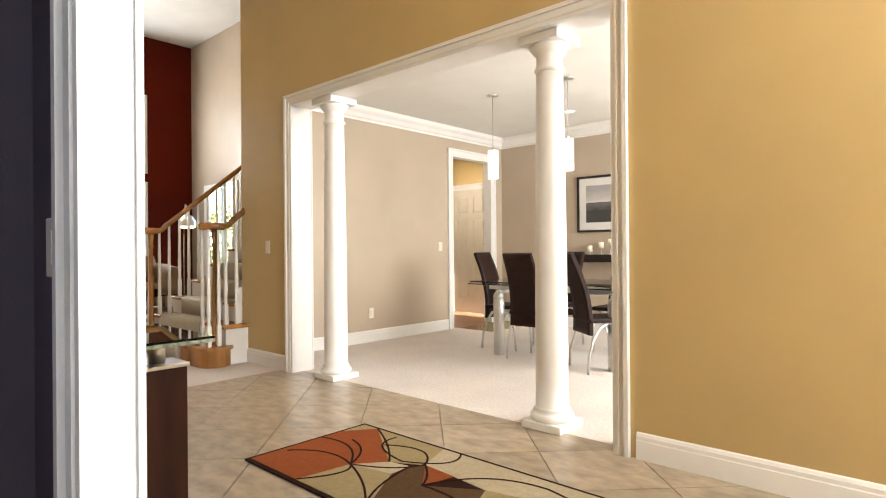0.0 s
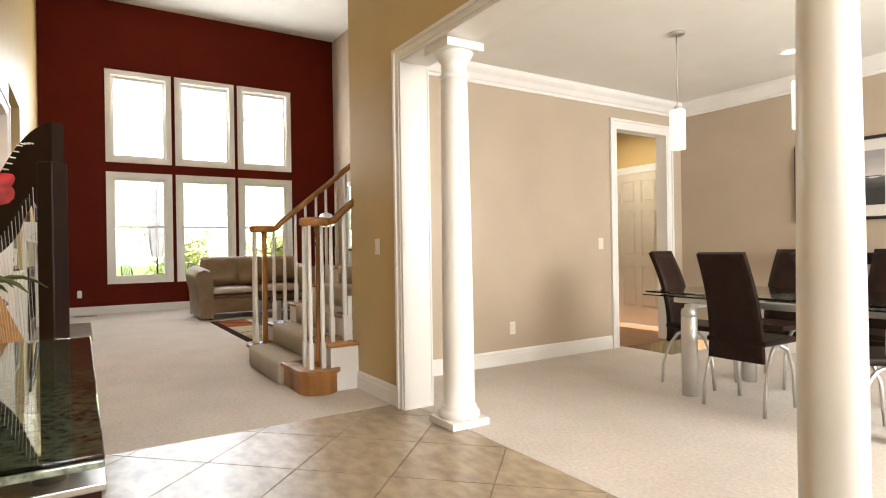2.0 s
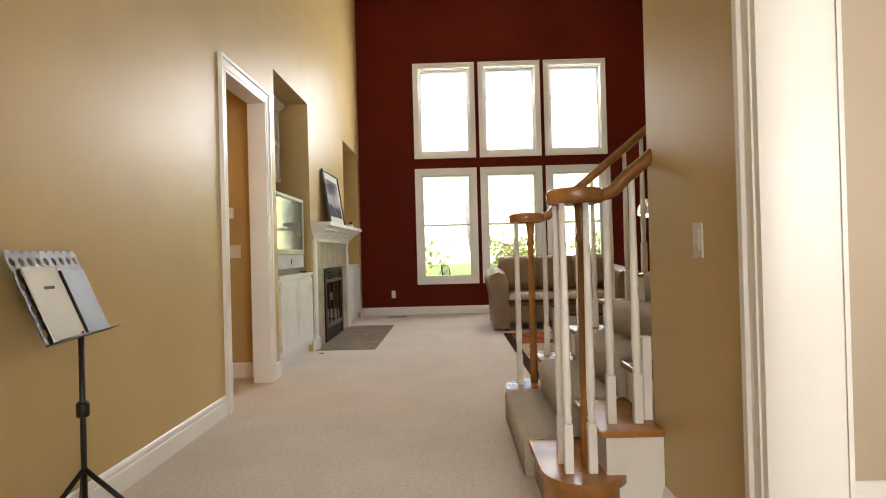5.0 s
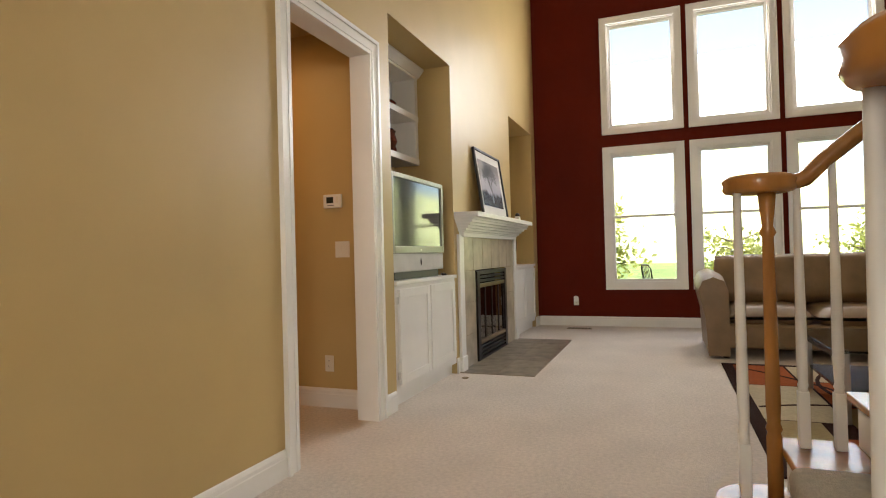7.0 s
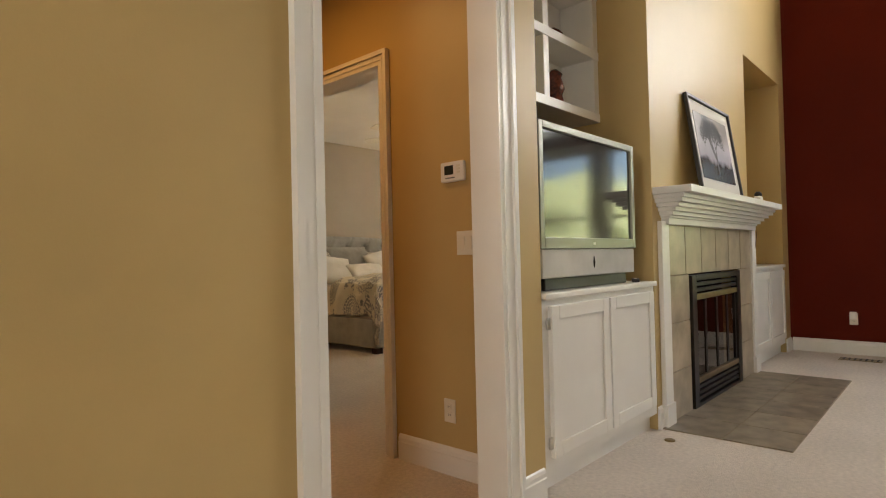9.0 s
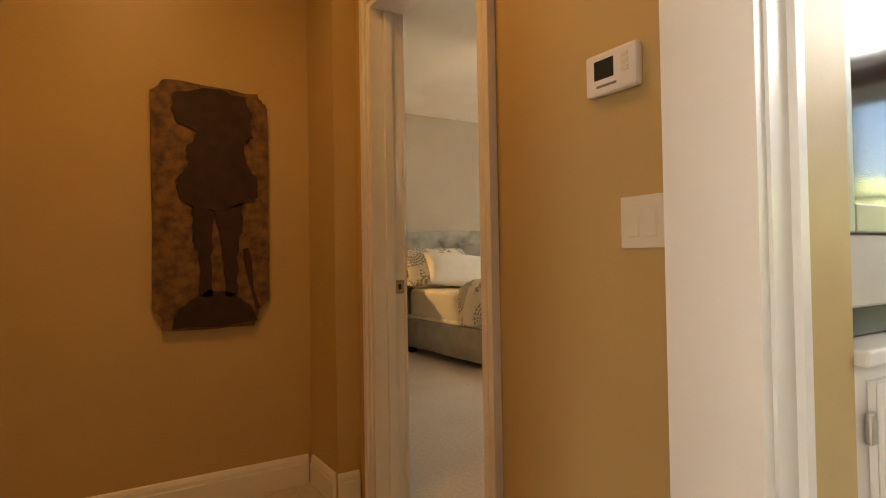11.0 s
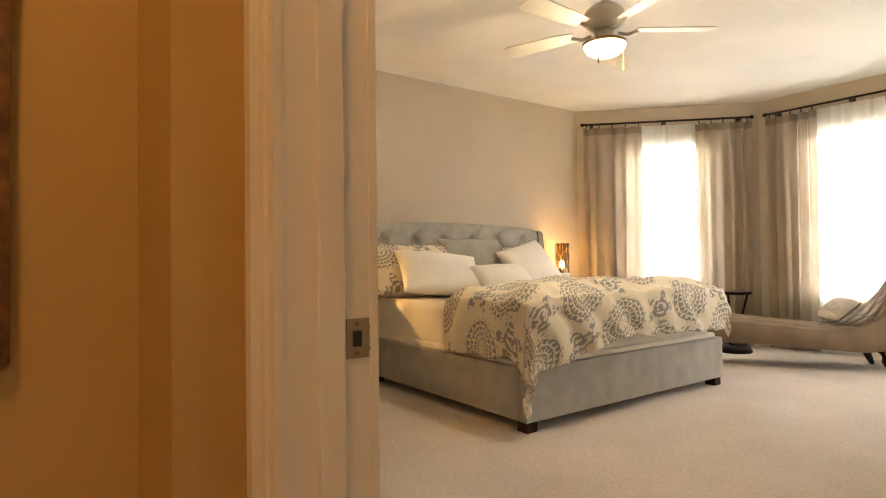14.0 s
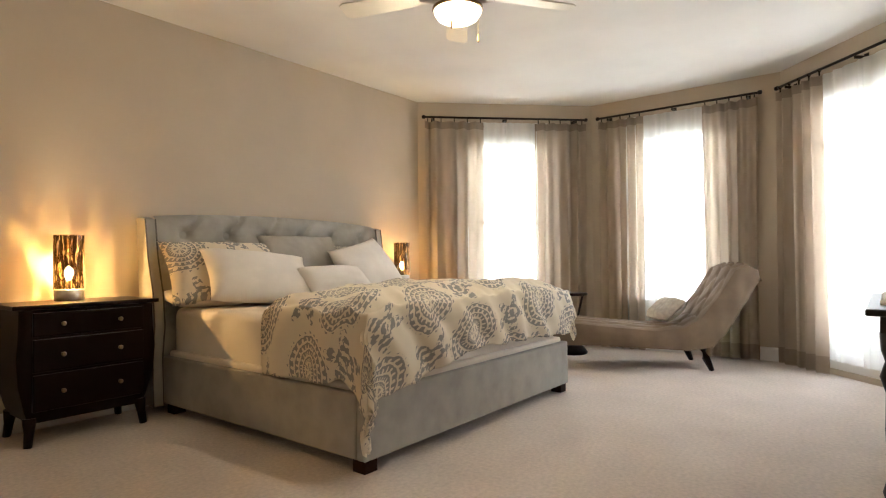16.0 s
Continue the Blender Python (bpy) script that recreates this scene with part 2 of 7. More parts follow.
def wall_pieces(bm, axis, f0, f1, a0, a1, z0, z1, holes=()):
    """Wall along x (axis 'x') or y, between the faces f0 and f1, from a0 to a1, with holes (a, b, low, high)."""
    cuts = sorted({a0, a1, *[h[0] for h in holes], *[h[1] for h in holes]})
    for p, q in zip(cuts, cuts[1:]):
        m = (p + q) / 2
        spans = sorted((h[2], h[3]) for h in holes if h[0] < m < h[1])
        z = z0
        for lo, hi in spans + [(z1, z1)]:
            if lo > z + 1e-6:
                if axis == "x":
                    box(bm, p, q, f0, f1, z, lo)
                else:
                    box(bm, f0, f1, p, q, z, lo)
            z = max(z, hi)
    return bm


def wall(name, material, axis, f0, f1, a0, a1, z0, z1, holes=(), label=""):
    return built(name, wall_pieces(bmesh.new(), axis, f0, f1, a0, a1, z0, z1, holes), material, label or "painted plaster wall", "wall")


# ---- floors and ceilings ----
built("floor_carpet", boxes((-13.25, -4.6, -0.3, 5.95, -0.2, 0.0), (-4.6, 1.0, 2.95, 7.1, -0.2, 0.0), (-8.2, -4.6, -2.1, -0.3, -0.2, 0.0)), CARPET, "beige cut-pile carpet", "floor")
built("bedroom_floor_carpet", boxes((-15.3, -8.2, -5.7, -0.3, -0.2, 0.0)), CARPET, "beige cut-pile bedroom carpet", "floor")
built("back_hall_floor", boxes((-8.0, -5.2, 5.95, 7.6, -0.2, -0.004)), WOODFLOOR, "brown hardwood floor", "floor")
tile_floor = built("floor_tile", boxes((-4.6, 2.7, 0.28, 2.95, -0.2, -0.008)), GROUT, "diagonal beige stone tile floor with grout joints", "floor")
built("study_floor", boxes((-4.6, 2.7, -3.0, 0.28, -0.2, -0.002)), CARPET, "carpeted study floor", "floor")
built("ceiling_great_room", boxes((-13.3, -4.6, 0.2, 6.0, 5.73, 5.9), (-4.6, 2.8, 0.2, 3.0, 5.73, 5.9)), CEIL, "white great room ceiling", "ceiling")
built("ceiling_dining", boxes((-5.2, 1.0, 3.04, 7.0, 2.74, 2.9)), CEIL, "white dining room ceiling", "ceiling")
built("ceiling_hall", boxes((-8.10, -4.6, -2.1, 0.28, 2.76, 2.9)), TAN, "tan hall ceiling", "ceiling")
built("ceiling_bedroom", boxes((-15.3, -8.20, -5.7, -0.3, 2.92, 3.1)), CEIL, "white bedroom ceiling", "ceiling")
built("ceiling_study", boxes((-1.6, 2.7, -3.0, 0.316, 2.75, 2.9)), CEIL, "white study ceiling", "ceiling")
built("ceiling_back_hall", boxes((-8.0, -5.33, 5.86, 7.6, 2.72, 2.9)), CEIL, "white back hall ceiling", "ceiling")

# ---- walls ----
YD = (-7.86, -6.975, 0.0, 2.45)
NICHE1, NICHE2 = (-9.43, -8.16, 0.0, 2.84), (-12.86, -11.56, 0.0, 2.84)
wall("wall_fireplace_side", TAN, "x", 0.28, 0.40, -13.1, -1.62, 0, 5.73, [YD, NICHE1, NICHE2, (-11.16, -10.0, 0.0, 0.93)], "tan plaster wall with niches")
wall("wall_entry_header", TAN, "x", 0.28, 0.40, -1.15, 0.35, 2.45, 5.73)
wall("wall_entry_return", TAN, "x", 0.36, 0.40, -1.62, -1.15, 0, 5.73)
wall("wall_entry_side", TAN, "x", 0.28, 0.40, 0.35, 2.7, 0, 5.73)
WINDOWS = [(yc, z0, z1) for yc in (1.95, 3.115, 4.28) for z0, z1 in ((2.77, 4.47), (0.53, 2.59))]
wall("wall_red", RED, "y", -13.25, -13.1, 0.1, 5.95, 0, 5.73, [(yc - 0.46, yc + 0.46, z0 + 0.09, z1 - 0.09) for yc, z0, z1 in WINDOWS], "dark red painted accent wall")
wall("wall_living_north", TAUPE, "x", 5.80, 5.86, -13.1, -5.33, 0, 5.73, [(-12.35, -11.05, 0.6, 2.45)])
OPEN = (-4.41, -1.38, 0.0, 2.37)
wall("wall_colonnade", TAN, "x", 2.84, 2.95, -5.3, 2.7, 0, 5.73, [OPEN], "tan wall with wide cased opening")
wall("wall_colonnade_inner", TAUPE, "x", 2.95, 3.04, -5.3, 1.0, 0, 2.9, [OPEN])
wall("wall_dining_west", TAUPE, "y", -5.25, -5.2, 3.04, 7.1, 0, 2.9, [(5.87, 6.72, 0, 2.36)])
wall("wall_stair_side", TAUPE, "y", -5.33, -5.25, 2.95, 7.1, 0, 5.73, [(5.87, 6.72, 0, 2.36)])
wall("wall_dining_north", TAUPE, "x", 7.0, 7.12, -5.2, 1.0, 0, 2.9)
wall("wall_dining_east", TAUPE, "y", 0.95, 1.1, 3.04, 7.0, 0, 2.9, [(3.9, 6.5, 0.8, 2.5)])
wall("wall_front", TAN, "y", 2.65, 2.8, 0.28, 2.95, 0, 5.73, [(0.67, 2.57, 1.2, 3.9)])
wall("wall_back_hall", TAN, "x", 7.5, 7.62, -8.0, -5.33, 0, 2.9, [(-6.62, -5.83, 0, 2.16)])
wall("wall_back_hall_end", TAN, "y", -8.1, -8.0, 5.86, 7.62, 0, 2.9)
wall("wall_hall_bedroom", TAN, "y", -8.20, -8.10, -1.55, 0.28, 0, 2.9, [(-1.367, -0.574, 0, 2.17)], "tan wall with bedroom doorway")
built("wall_hall_return", boxes((-8.20, -7.99, -1.95, -1.55, 0, 2.9)), TAN, "tan wall return", "wall")
wall("wall_hall_end", TAN, "x", -2.02, -1.89, -8.0, -4.6, 0, 2.9)
wall("wall_hall_east", TAN, "y", -6.1, -6.0, -1.89, 0.28, 0, 2.9)
wall("wall_bedroom_east", GREIGE, "y", -8.235, -8.20, -5.45, -0.45, 0, 2.92, [(-1.367, -0.574, 0, 2.17)])
wall("wall_headboard", GREIGE, "x", -5.57, -5.45, -13.40, -8.20, 0, 2.92, label="greige bedroom wall behind the bed")
wall("wall_bedroom_north", GREIGE, "x", -0.45, -0.35, -13.40, -8.20, 0, 2.92)
wall("wall_study_west", PURPLE, "y", -1.62, -1.5, -3.0, 0.318, 0, 2.75, label="dark purple study wall")
wall("wall_study_entry", PURPLE, "x", 0.318, 0.36, -1.62, -1.15, 0, 2.9, label="dark purple study wall")
wall("wall_study_south", PURPLE, "x", -3.1, -3.0, -1.6, 2.7, 0, 2.75)
wall("wall_study_east", PURPLE, "y", 2.6, 2.7, -3.0, 0.28, 0, 2.75, [(-2.1, -0.7, 0.9, 2.3)])
built("niche_back_panels", boxes((-9.6, -8.0 - 0.27, -0.28, -0.18, 0, 3.0), (-13.1, -11.4, -0.28, -0.18, 0, 3.0)), TAN, "tan niche back wall", "wall")
built("niche_sides", boxes((-8.16, -8.14, -0.18, 0.28, 0, 2.9), (-9.55, -9.43, -0.18, 0.28, 0, 2.9), (-11.56, -11.44, -0.18, 0.28, 0, 2.9), (-13.0, -12.86, -0.18, 0.28, 0, 2.9), (-9.43, -8.16, -0.18, 0.28, 2.84, 2.95), (-12.86, -11.56, -0.18, 0.28, 2.84, 2.95)), TAN, "tan niche side walls", "wall")


def bay_frame(i):
    """Matrix of bay side i: x along the wall from its start, y outwards, z up; and its length."""
    (ax, ay), (bx, by) = BAY[i], BAY[i + 1]
    d = Vector((bx - ax, by - ay, 0))
    u = d.normalized()
    o = Vector((-u.y, u.x, 0))
    if o.dot(Vector((-1, 0, 0))) < 0:
        o = -o
    m = Matrix(((u.x, o.x, 0, ax), (u.y, o.y, 0, ay), (0, 0, 1, 0), (0, 0, 0, 1)))
    return m, d.length


BAY_HOLES = [(0.52, 1.62, 0.55, 2.45), (0.42, 1.52, 0.55, 2.45), (0.45, 1.75, 0.05, 2.45)]
for i in range(3):
    m, length = bay_frame(i)
    bm = wall_pieces(bmesh.new(), "x", 0.0, 0.12, 0, length, 0, 2.92, [BAY_HOLES[i]])
    built("wall_bay", turn(bm, m), GREIGE, "greige angled bay wall with window", "wall")


# ---- trim: baseboards, casings, crown ----
def mould(bm, p0, p1, out, prof):
    """A moulding of profile (out, up) run from p0 to p1 on a wall whose face looks along out."""
    rows = []
    for px, py in (p0, p1):
        rows.append([bm.verts.new((px + out[0] * d, py + out[1] * d, z)) for d, z in prof])
    n = len(prof)
    for i in range(n):
        bm.faces.new((rows[0][i], rows[0][(i + 1) % n], rows[1][(i + 1) % n], rows[1][i]))
    bm.faces.new(rows[0])
    bm.faces.new(list(reversed(rows[1])))
    return bm


BASE = [(0.0005, 0), (0.016, 0), (0.016, 0.095), (0.013, 0.10), (0.013, 0.118), (0.007, 0.132), (0.0005, 0.138)]


def baseboard(p0, p1, out):
    return built("baseboard", mould(bmesh.new(), p0, p1, out, BASE), WHITE, "white moulded baseboard", "baseboard")


for p0, p1, out in [((-6.872, 0.40), (-1.24, 0.40), (0, 1)), ((-8.145, 0.40), (-7.965, 0.40), (0, 1)), ((-13.1, 0.40), (-12.88, 0.40), (0, 1)), ((-9.50, 0.40), (-9.43, 0.40), (0, 1)),
                    ((-13.1, 0.42), (-13.1, 5.78), (1, 0)), ((-13.08, 5.80), (-7.2, 5.80), (0, -1)), ((-5.19, 2.84), (-4.53, 2.84), (0, -1)), ((-1.26, 2.84), (2.6, 2.84), (0, -1)),
                    ((-5.2, 3.06), (-5.2, 5.77), (1, 0)), ((-5.2, 6.83), (-5.2, 6.98), (1, 0)), ((-5.18, 7.0), (0.9, 7.0), (0, -1)), ((-5.18, 3.04), (-4.5, 3.04), (0, 1)),
                    ((-8.10, 0.26), (-8.10, -0.48), (1, 0)), ((-7.99, -1.57), (-7.99, -1.87), (1, 0)), ((-7.97, -1.89), (-6.12, -1.89), (0, 1)), ((-8.09, -1.55), (-7.99, -1.55), (0, 1)),
                    ((-13.38, -5.45), (-8.4, -5.45), (0, 1)), ((-13.3, -0.45), (-8.4, -0.45), (0, -1)), ((-7.95, 7.5), (-6.75, 7.5), (0, -1))]:
    baseboard(p0, p1, out)
for i in range(2):
    m, length = bay_frame(i)
    built("baseboard", turn(mould(bmesh.new(), (0.01, 0), (length - 0.01, 0), (0, -1), BASE), m), WHITE, "white moulded baseboard", "baseboard")

CROWN = [(0.0005, 2.585), (0.012, 2.585), (0.014, 2.61), (0.03, 2.62), (0.055, 2.66), (0.085, 2.685), (0.095, 2.70), (0.095, 2.738), (0.0005, 2.738)]
for p0, p1, out in [((-5.2, 3.04), (-5.2, 7.0), (1, 0)), ((-5.2, 7.0), (0.95, 7.0), (0, -1)), ((-5.2, 3.04), (0.95, 3.04), (0, 1))]:
    built("crown_moulding", mould(bmesh.new(), p0, p1, out, CROWN), WHITE, "white dining room crown moulding", "trim")


def casing(axis, f, out, a0, a1, top, w=0.085, name="door_casing"):
    """Profiled boards round an opening, standing on the floor; the head runs between the legs' outer edges."""
    bm = bmesh.new()

    def put(p, q, z0, z1, d0, d1):
        lo, hi = sorted((f + out * d0, f + out * d1))
        box(bm, p, q, lo, hi, z0, z1) if axis == "x" else box(bm, lo, hi, p, q, z0, z1)
    for inner, s in ((a0, -1), (a1, 1)):
        for o0, o1, d in ((-0.006, 0.018, 0.014), (0.018, 0.030, 0.020), (0.030, w - 0.024, 0.017), (w - 0.024, w, 0.030)):
            p, q = sorted((inner + s * o0, inner + s * o1))
            put(p, q, 0, top + o1, 0.0006, d)
    for o0, o1, d in ((-0.006, 0.018, 0.0138), (0.018, 0.030, 0.0198), (0.030, w - 0.024, 0.0168), (w - 0.024, w, 0.0298)):
        put(a0 - o0, a1 + o0, top + o0, top + o1, 0.0006, d)
    return built(name, bm, WHITE, "white moulded door casing", "trim")


def lining(axis, f0, f1, a0, a1, top, name="door_jamb"):
    """Flat boards that line an opening through a wall."""
    t = 0.012
    bm = bmesh.new()
    for p, q, z0, z1 in ((a0, a0 + t, 0, top), (a1 - t, a1, 0, top), (a0 + t, a1 - t, top - t, top)):
        box(bm, p, q, f0, f1, z0, z1) if axis == "x" else box(bm, f0, f1, p, q, z0, z1)
    return built(name, bm, WHITE, "white painted door jamb", "trim")


lining("x", 2.838, 3.042, -4.42, -1.37, 2.375)
casing("x", 2.84, -1, -4.41, -1.38, 2.37)
casing("x", 3.04, 1, -4.41, -1.38, 2.37)
lining("x", 0.255, 0.402, -7.87, -6.965, 2.455)
casing("x", 0.40, 1, -7.86, -6.975, 2.45, 0.10)
lining("x", 0.316, 0.402, -1.155, 0.355, 2.455)
casing("x", 0.318, -1, -1.14, 0.35, 2.45, 0.09)
casing("x", 0.40, 1, -1.14, 0.35, 2.45, 0.085)
lining("y", -5.332, -5.198, 5.86, 6.73, 2.365)
casing("y", -5.2, 1, 5.87, 6.72, 2.36, 0.10)
lining("y", -8.237, -8.098, -1.377, -0.564, 2.175)
for y0, y1 in ((-1.3645, -1.353), (-0.5875, -0.5765)):
    built("door_stop", boxes((-8.190, -8.150, y0, y1, 0, 2.16), bevel=0.002), WHITE, "white door stop strip on the jamb", "trim")
casing("y", -8.10, 1, -1.367, -0.574, 2.17, 0.07)
casing("y", -8.235, -1, -1.367, -0.574, 2.17, 0.07)
casing("x", 7.5, -1, -6.62, -5.83, 2.10)


# ---- tile pieces ----
def clip(poly, x0, x1, y0, y1):
    for axis, limit, keep in ((0, x0, 1), (0, x1, -1), (1, y0, 1), (1, y1, -1)):
        res = []
        for i, p in enumerate(poly):
            q = poly[(i + 1) % len(poly)]
            a, b = (p[axis] - limit) * keep, (q[axis] - limit) * keep
            if a >= 0:
                res.append(p)
            if a * b < 0:
                s = a / (a - b)
                res.append((p[0] + s * (q[0] - p[0]), p[1] + s * (q[1] - p[1])))
        poly = res
        if len(poly) < 3:
            return []
    return poly


def tile_variation(m, amount):
    nt = m.node_tree
    info = nt.nodes.new("ShaderNodeObjectInfo")
    hsv = nt.nodes.new("ShaderNodeHueSaturation")
    mr = nt.nodes.new("ShaderNodeMapRange")
    mr.inputs[3].default_value, mr.inputs[4].default_value = 1 - amount, 1 + amount
    b = nt.nodes["Principled BSDF"]
    old = b.inputs["Base Color"].links[0].from_socket
    nt.links.new(info.outputs["Random"], mr.inputs[0])
    nt.links.new(mr.outputs[0], hsv.inputs["Value"])
    nt.links.new(old, hsv.inputs["Color"])
    nt.links.new(hsv.outputs[0], b.inputs["Base Color"])


tile_variation(TILE, 0.10)


# ---- columns ----
def column(x, y):
    ob = thing("column", "white round tapered column on square plinth", "column", pose(x, y, 0), "columns of the opening")
    part("plinth", boxes((-0.135, 0.135, -0.135, 0.135, 0, 0.045), bevel=0.004), WHITE, ob)
    part("base", lathe([(0.125, 0.045), (0.132, 0.06), (0.132, 0.075), (0.122, 0.09), (0.110, 0.098), (0.112, 0.112), (0.103, 0.125)], 40), WHITE, ob)
    prof = [(0.098, 0.125)] + [(0.098 - 0.022 * max(0, (k / 12 - 0.2)) ** 1.4, 0.125 + k / 12 * 2.02) for k in range(13)]
    part("shaft", lathe(prof, 40), WHITE, ob)
    part("collar", lathe([(0.080, 2.145), (0.092, 2.155), (0.092, 2.17), (0.080, 2.18), (0.080, 2.25), (0.095, 2.262), (0.118, 2.295), (0.122, 2.31)], 40), WHITE, ob)
    part("abacus", boxes((-0.135, 0.135, -0.135, 0.135, 2.31, 2.362), bevel=0.004), WHITE, ob)


column(-3.975, 2.98)
column(-1.875, 3.02)


# ---- windows ----
def window(name, yc, z0, z1, rail):
    ob = tagged(new(name), "white framed house window with clear glass", "window", kind="structure")
    ob.matrix_basis = pose(-13.1, yc, (z0 + z1) / 2)
    w, h = 0.55, (z1 - z0) / 2
    c = bmesh.new()
    for o0, o1, d in ((0.0, 0.022, 0.030), (0.022, 0.075, 0.018), (0.075, 0.092, 0.024)):
        box(c, 0.0006, d, -w + o0, -w + o1, -h, h)
        box(c, 0.0006, d, w - o1, w - o0, -h, h)
        box(c, 0.0006, d - 0.0004, -w + o1, w - o1, h - o1, h - o0)
        box(c, 0.0006, d - 0.0004, -w + o1, w - o1, -h + o0, -h + o1)
    part("window_casing", c, WHITE, ob)
    f = bmesh.new()
    iw, ih = w - 0.088, h - 0.088
    for t, x0, x1 in ((0.022, -0.15, 0.0), (0.058, -0.105, -0.04)):
        box(f, x0, x1, -iw, -iw + t, -ih, ih)
        box(f, x0, x1, iw - t, iw, -ih, ih)
        box(f, x0, x1, -iw + t, iw - t, ih - t, ih)
        box(f, x0, x1, -iw + t, iw - t, -ih, -ih + t)
    part("window_frame", f, WHITE, ob)
    if rail:
        part("meeting_rail", boxes((-0.105, -0.035, -iw + 0.058, iw - 0.058, rail - 0.018, rail + 0.018)), WHITE, ob)
    g = part("pane", boxes((-0.062, -0.058, -iw + 0.05, iw - 0.05, -ih + 0.05, ih - 0.05)), GLASS, ob)
    g.visible_shadow = False


for k, (yc, z0, z1) in enumerate(WINDOWS):
    window("window_%d" % (k + 1), yc, z0, z1, 0.02 if z1 < 3 else 0)

side = tagged(new("window_7"), "white cased side window of the living room", "window", kind="structure")
side.matrix_basis = pose(-11.7, 5.80, 1.525)
part("window_frame", boxes((-0.74, -0.62, -0.03, 0.0, -0.98, 1.0), (0.62, 0.74, -0.03, 0.0, -0.98, 1.0), (-0.62, 0.62, -0.03, 0.0, 0.9, 1.0), (-0.62, 0.62, -0.03, 0.0, -0.98, -0.9), (-0.03, 0.03, 0.01, 0.05, -0.9, 0.9), (-0.62, 0.62, 0.012, 0.048, -0.02, 0.02)), WHITE, side)
g = part("pane", boxes((-0.64, 0.64, 0.028, 0.032, -0.92, 0.92)), GLASS, side)
g.visible_shadow = False
# unseen panes added outside the fill and entry lamps to keep the sun out
FROST = cloth_mat("sun_blocking_pane", (0.85, 0.85, 0.83), 0.5)
for nm, dims in (("window_8", (2.74, 2.75, 0.67, 2.57, 1.2, 3.9)), ("window_9", (1.04, 1.05, 3.9, 6.5, 0.8, 2.5)), ("window_13", (2.66, 2.67, -2.1, -0.7, 0.9, 2.3))):
    built(nm, boxes(dims), FROST, "unseen frosted pane added to block sun behind the lamp", "window")

# ---- doors ----
DOORPAINT = mat("ivory_door_paint", (0.66, 0.60, 0.49), 0.35, var=0.02)


def panel_door(name, w, h, m, label, material, knob_at):
    """A six-panel door slab; x across from its hinge, y its thickness."""
    ob = tagged(new(name), label, "door", kind="structure")
    ob.matrix_basis = m
    part("slab", boxes((0, w, 0.012, 0.028, 0, h)), material, ob)
    st, mid = 0.11, 0.10
    cols = ((st, w / 2 - mid / 2), (w / 2 + mid / 2, w - st))
    rws = ((0.24, 0.80), (0.95, 1.58), (1.68, h - 0.12))
    fr = bmesh.new()
    for y0, y1 in ((0.0, 0.012), (0.028, 0.04)):
        box(fr, 0, st, y0, y1, 0, h)
        box(fr, w - st, w, y0, y1, 0, h)
        box(fr, w / 2 - mid / 2, w / 2 + mid / 2, y0, y1, 0, h)
        for z0, z1 in ((0, 0.24), (0.80, 0.95), (1.58, 1.68), (h - 0.12, h)):
            for a, b in cols:
                box(fr, a, b, y0, y1, z0, z1)
    part("stile_and_rail", fr, material, ob)
    for a, b in cols:
        for z0, z1 in rws:
            bm = bmesh.new()
            for y0, y1 in ((0.003, 0.016), (0.024, 0.037)):
                box(bm, a + 0.025, b - 0.025, y0, y1, z0 + 0.025, z1 - 0.025, bevel=0.006)
            part("raised_panel", bm, material, ob)
    kb = bmesh.new()
    for s in (-1, 1):
        lathe([(0.028, 0), (0.028, 0.006), (0.012, 0.01), (0.011, 0.03), (0.024, 0.042), (0.029, 0.055), (0.024, 0.068), (0.008, 0.073)], 20, bm=(t := bmesh.new()))
        turn(t, pose(knob_at, 0.02 + s * 0.02, 0.93, -90 * s))
        me = bpy.data.meshes.new("knob")
        t.to_mesh(me)
        t.free()
        kb.from_mesh(me)
    part("knob", kb, BRASS, ob, "antique brass knob")
    return ob


panel_door("door_1", 0.79, 2.10, pose(-6.62, 7.50, 0.005), "closed ivory six-panel door", DOORPAINT, 0.72)
panel_door("door_2", 0.80, 2.10, pose(-8.258, -3.06, 0.02, 0, 0, 108.5), "white panel door standing ajar", DOORPAINT, 0.72)

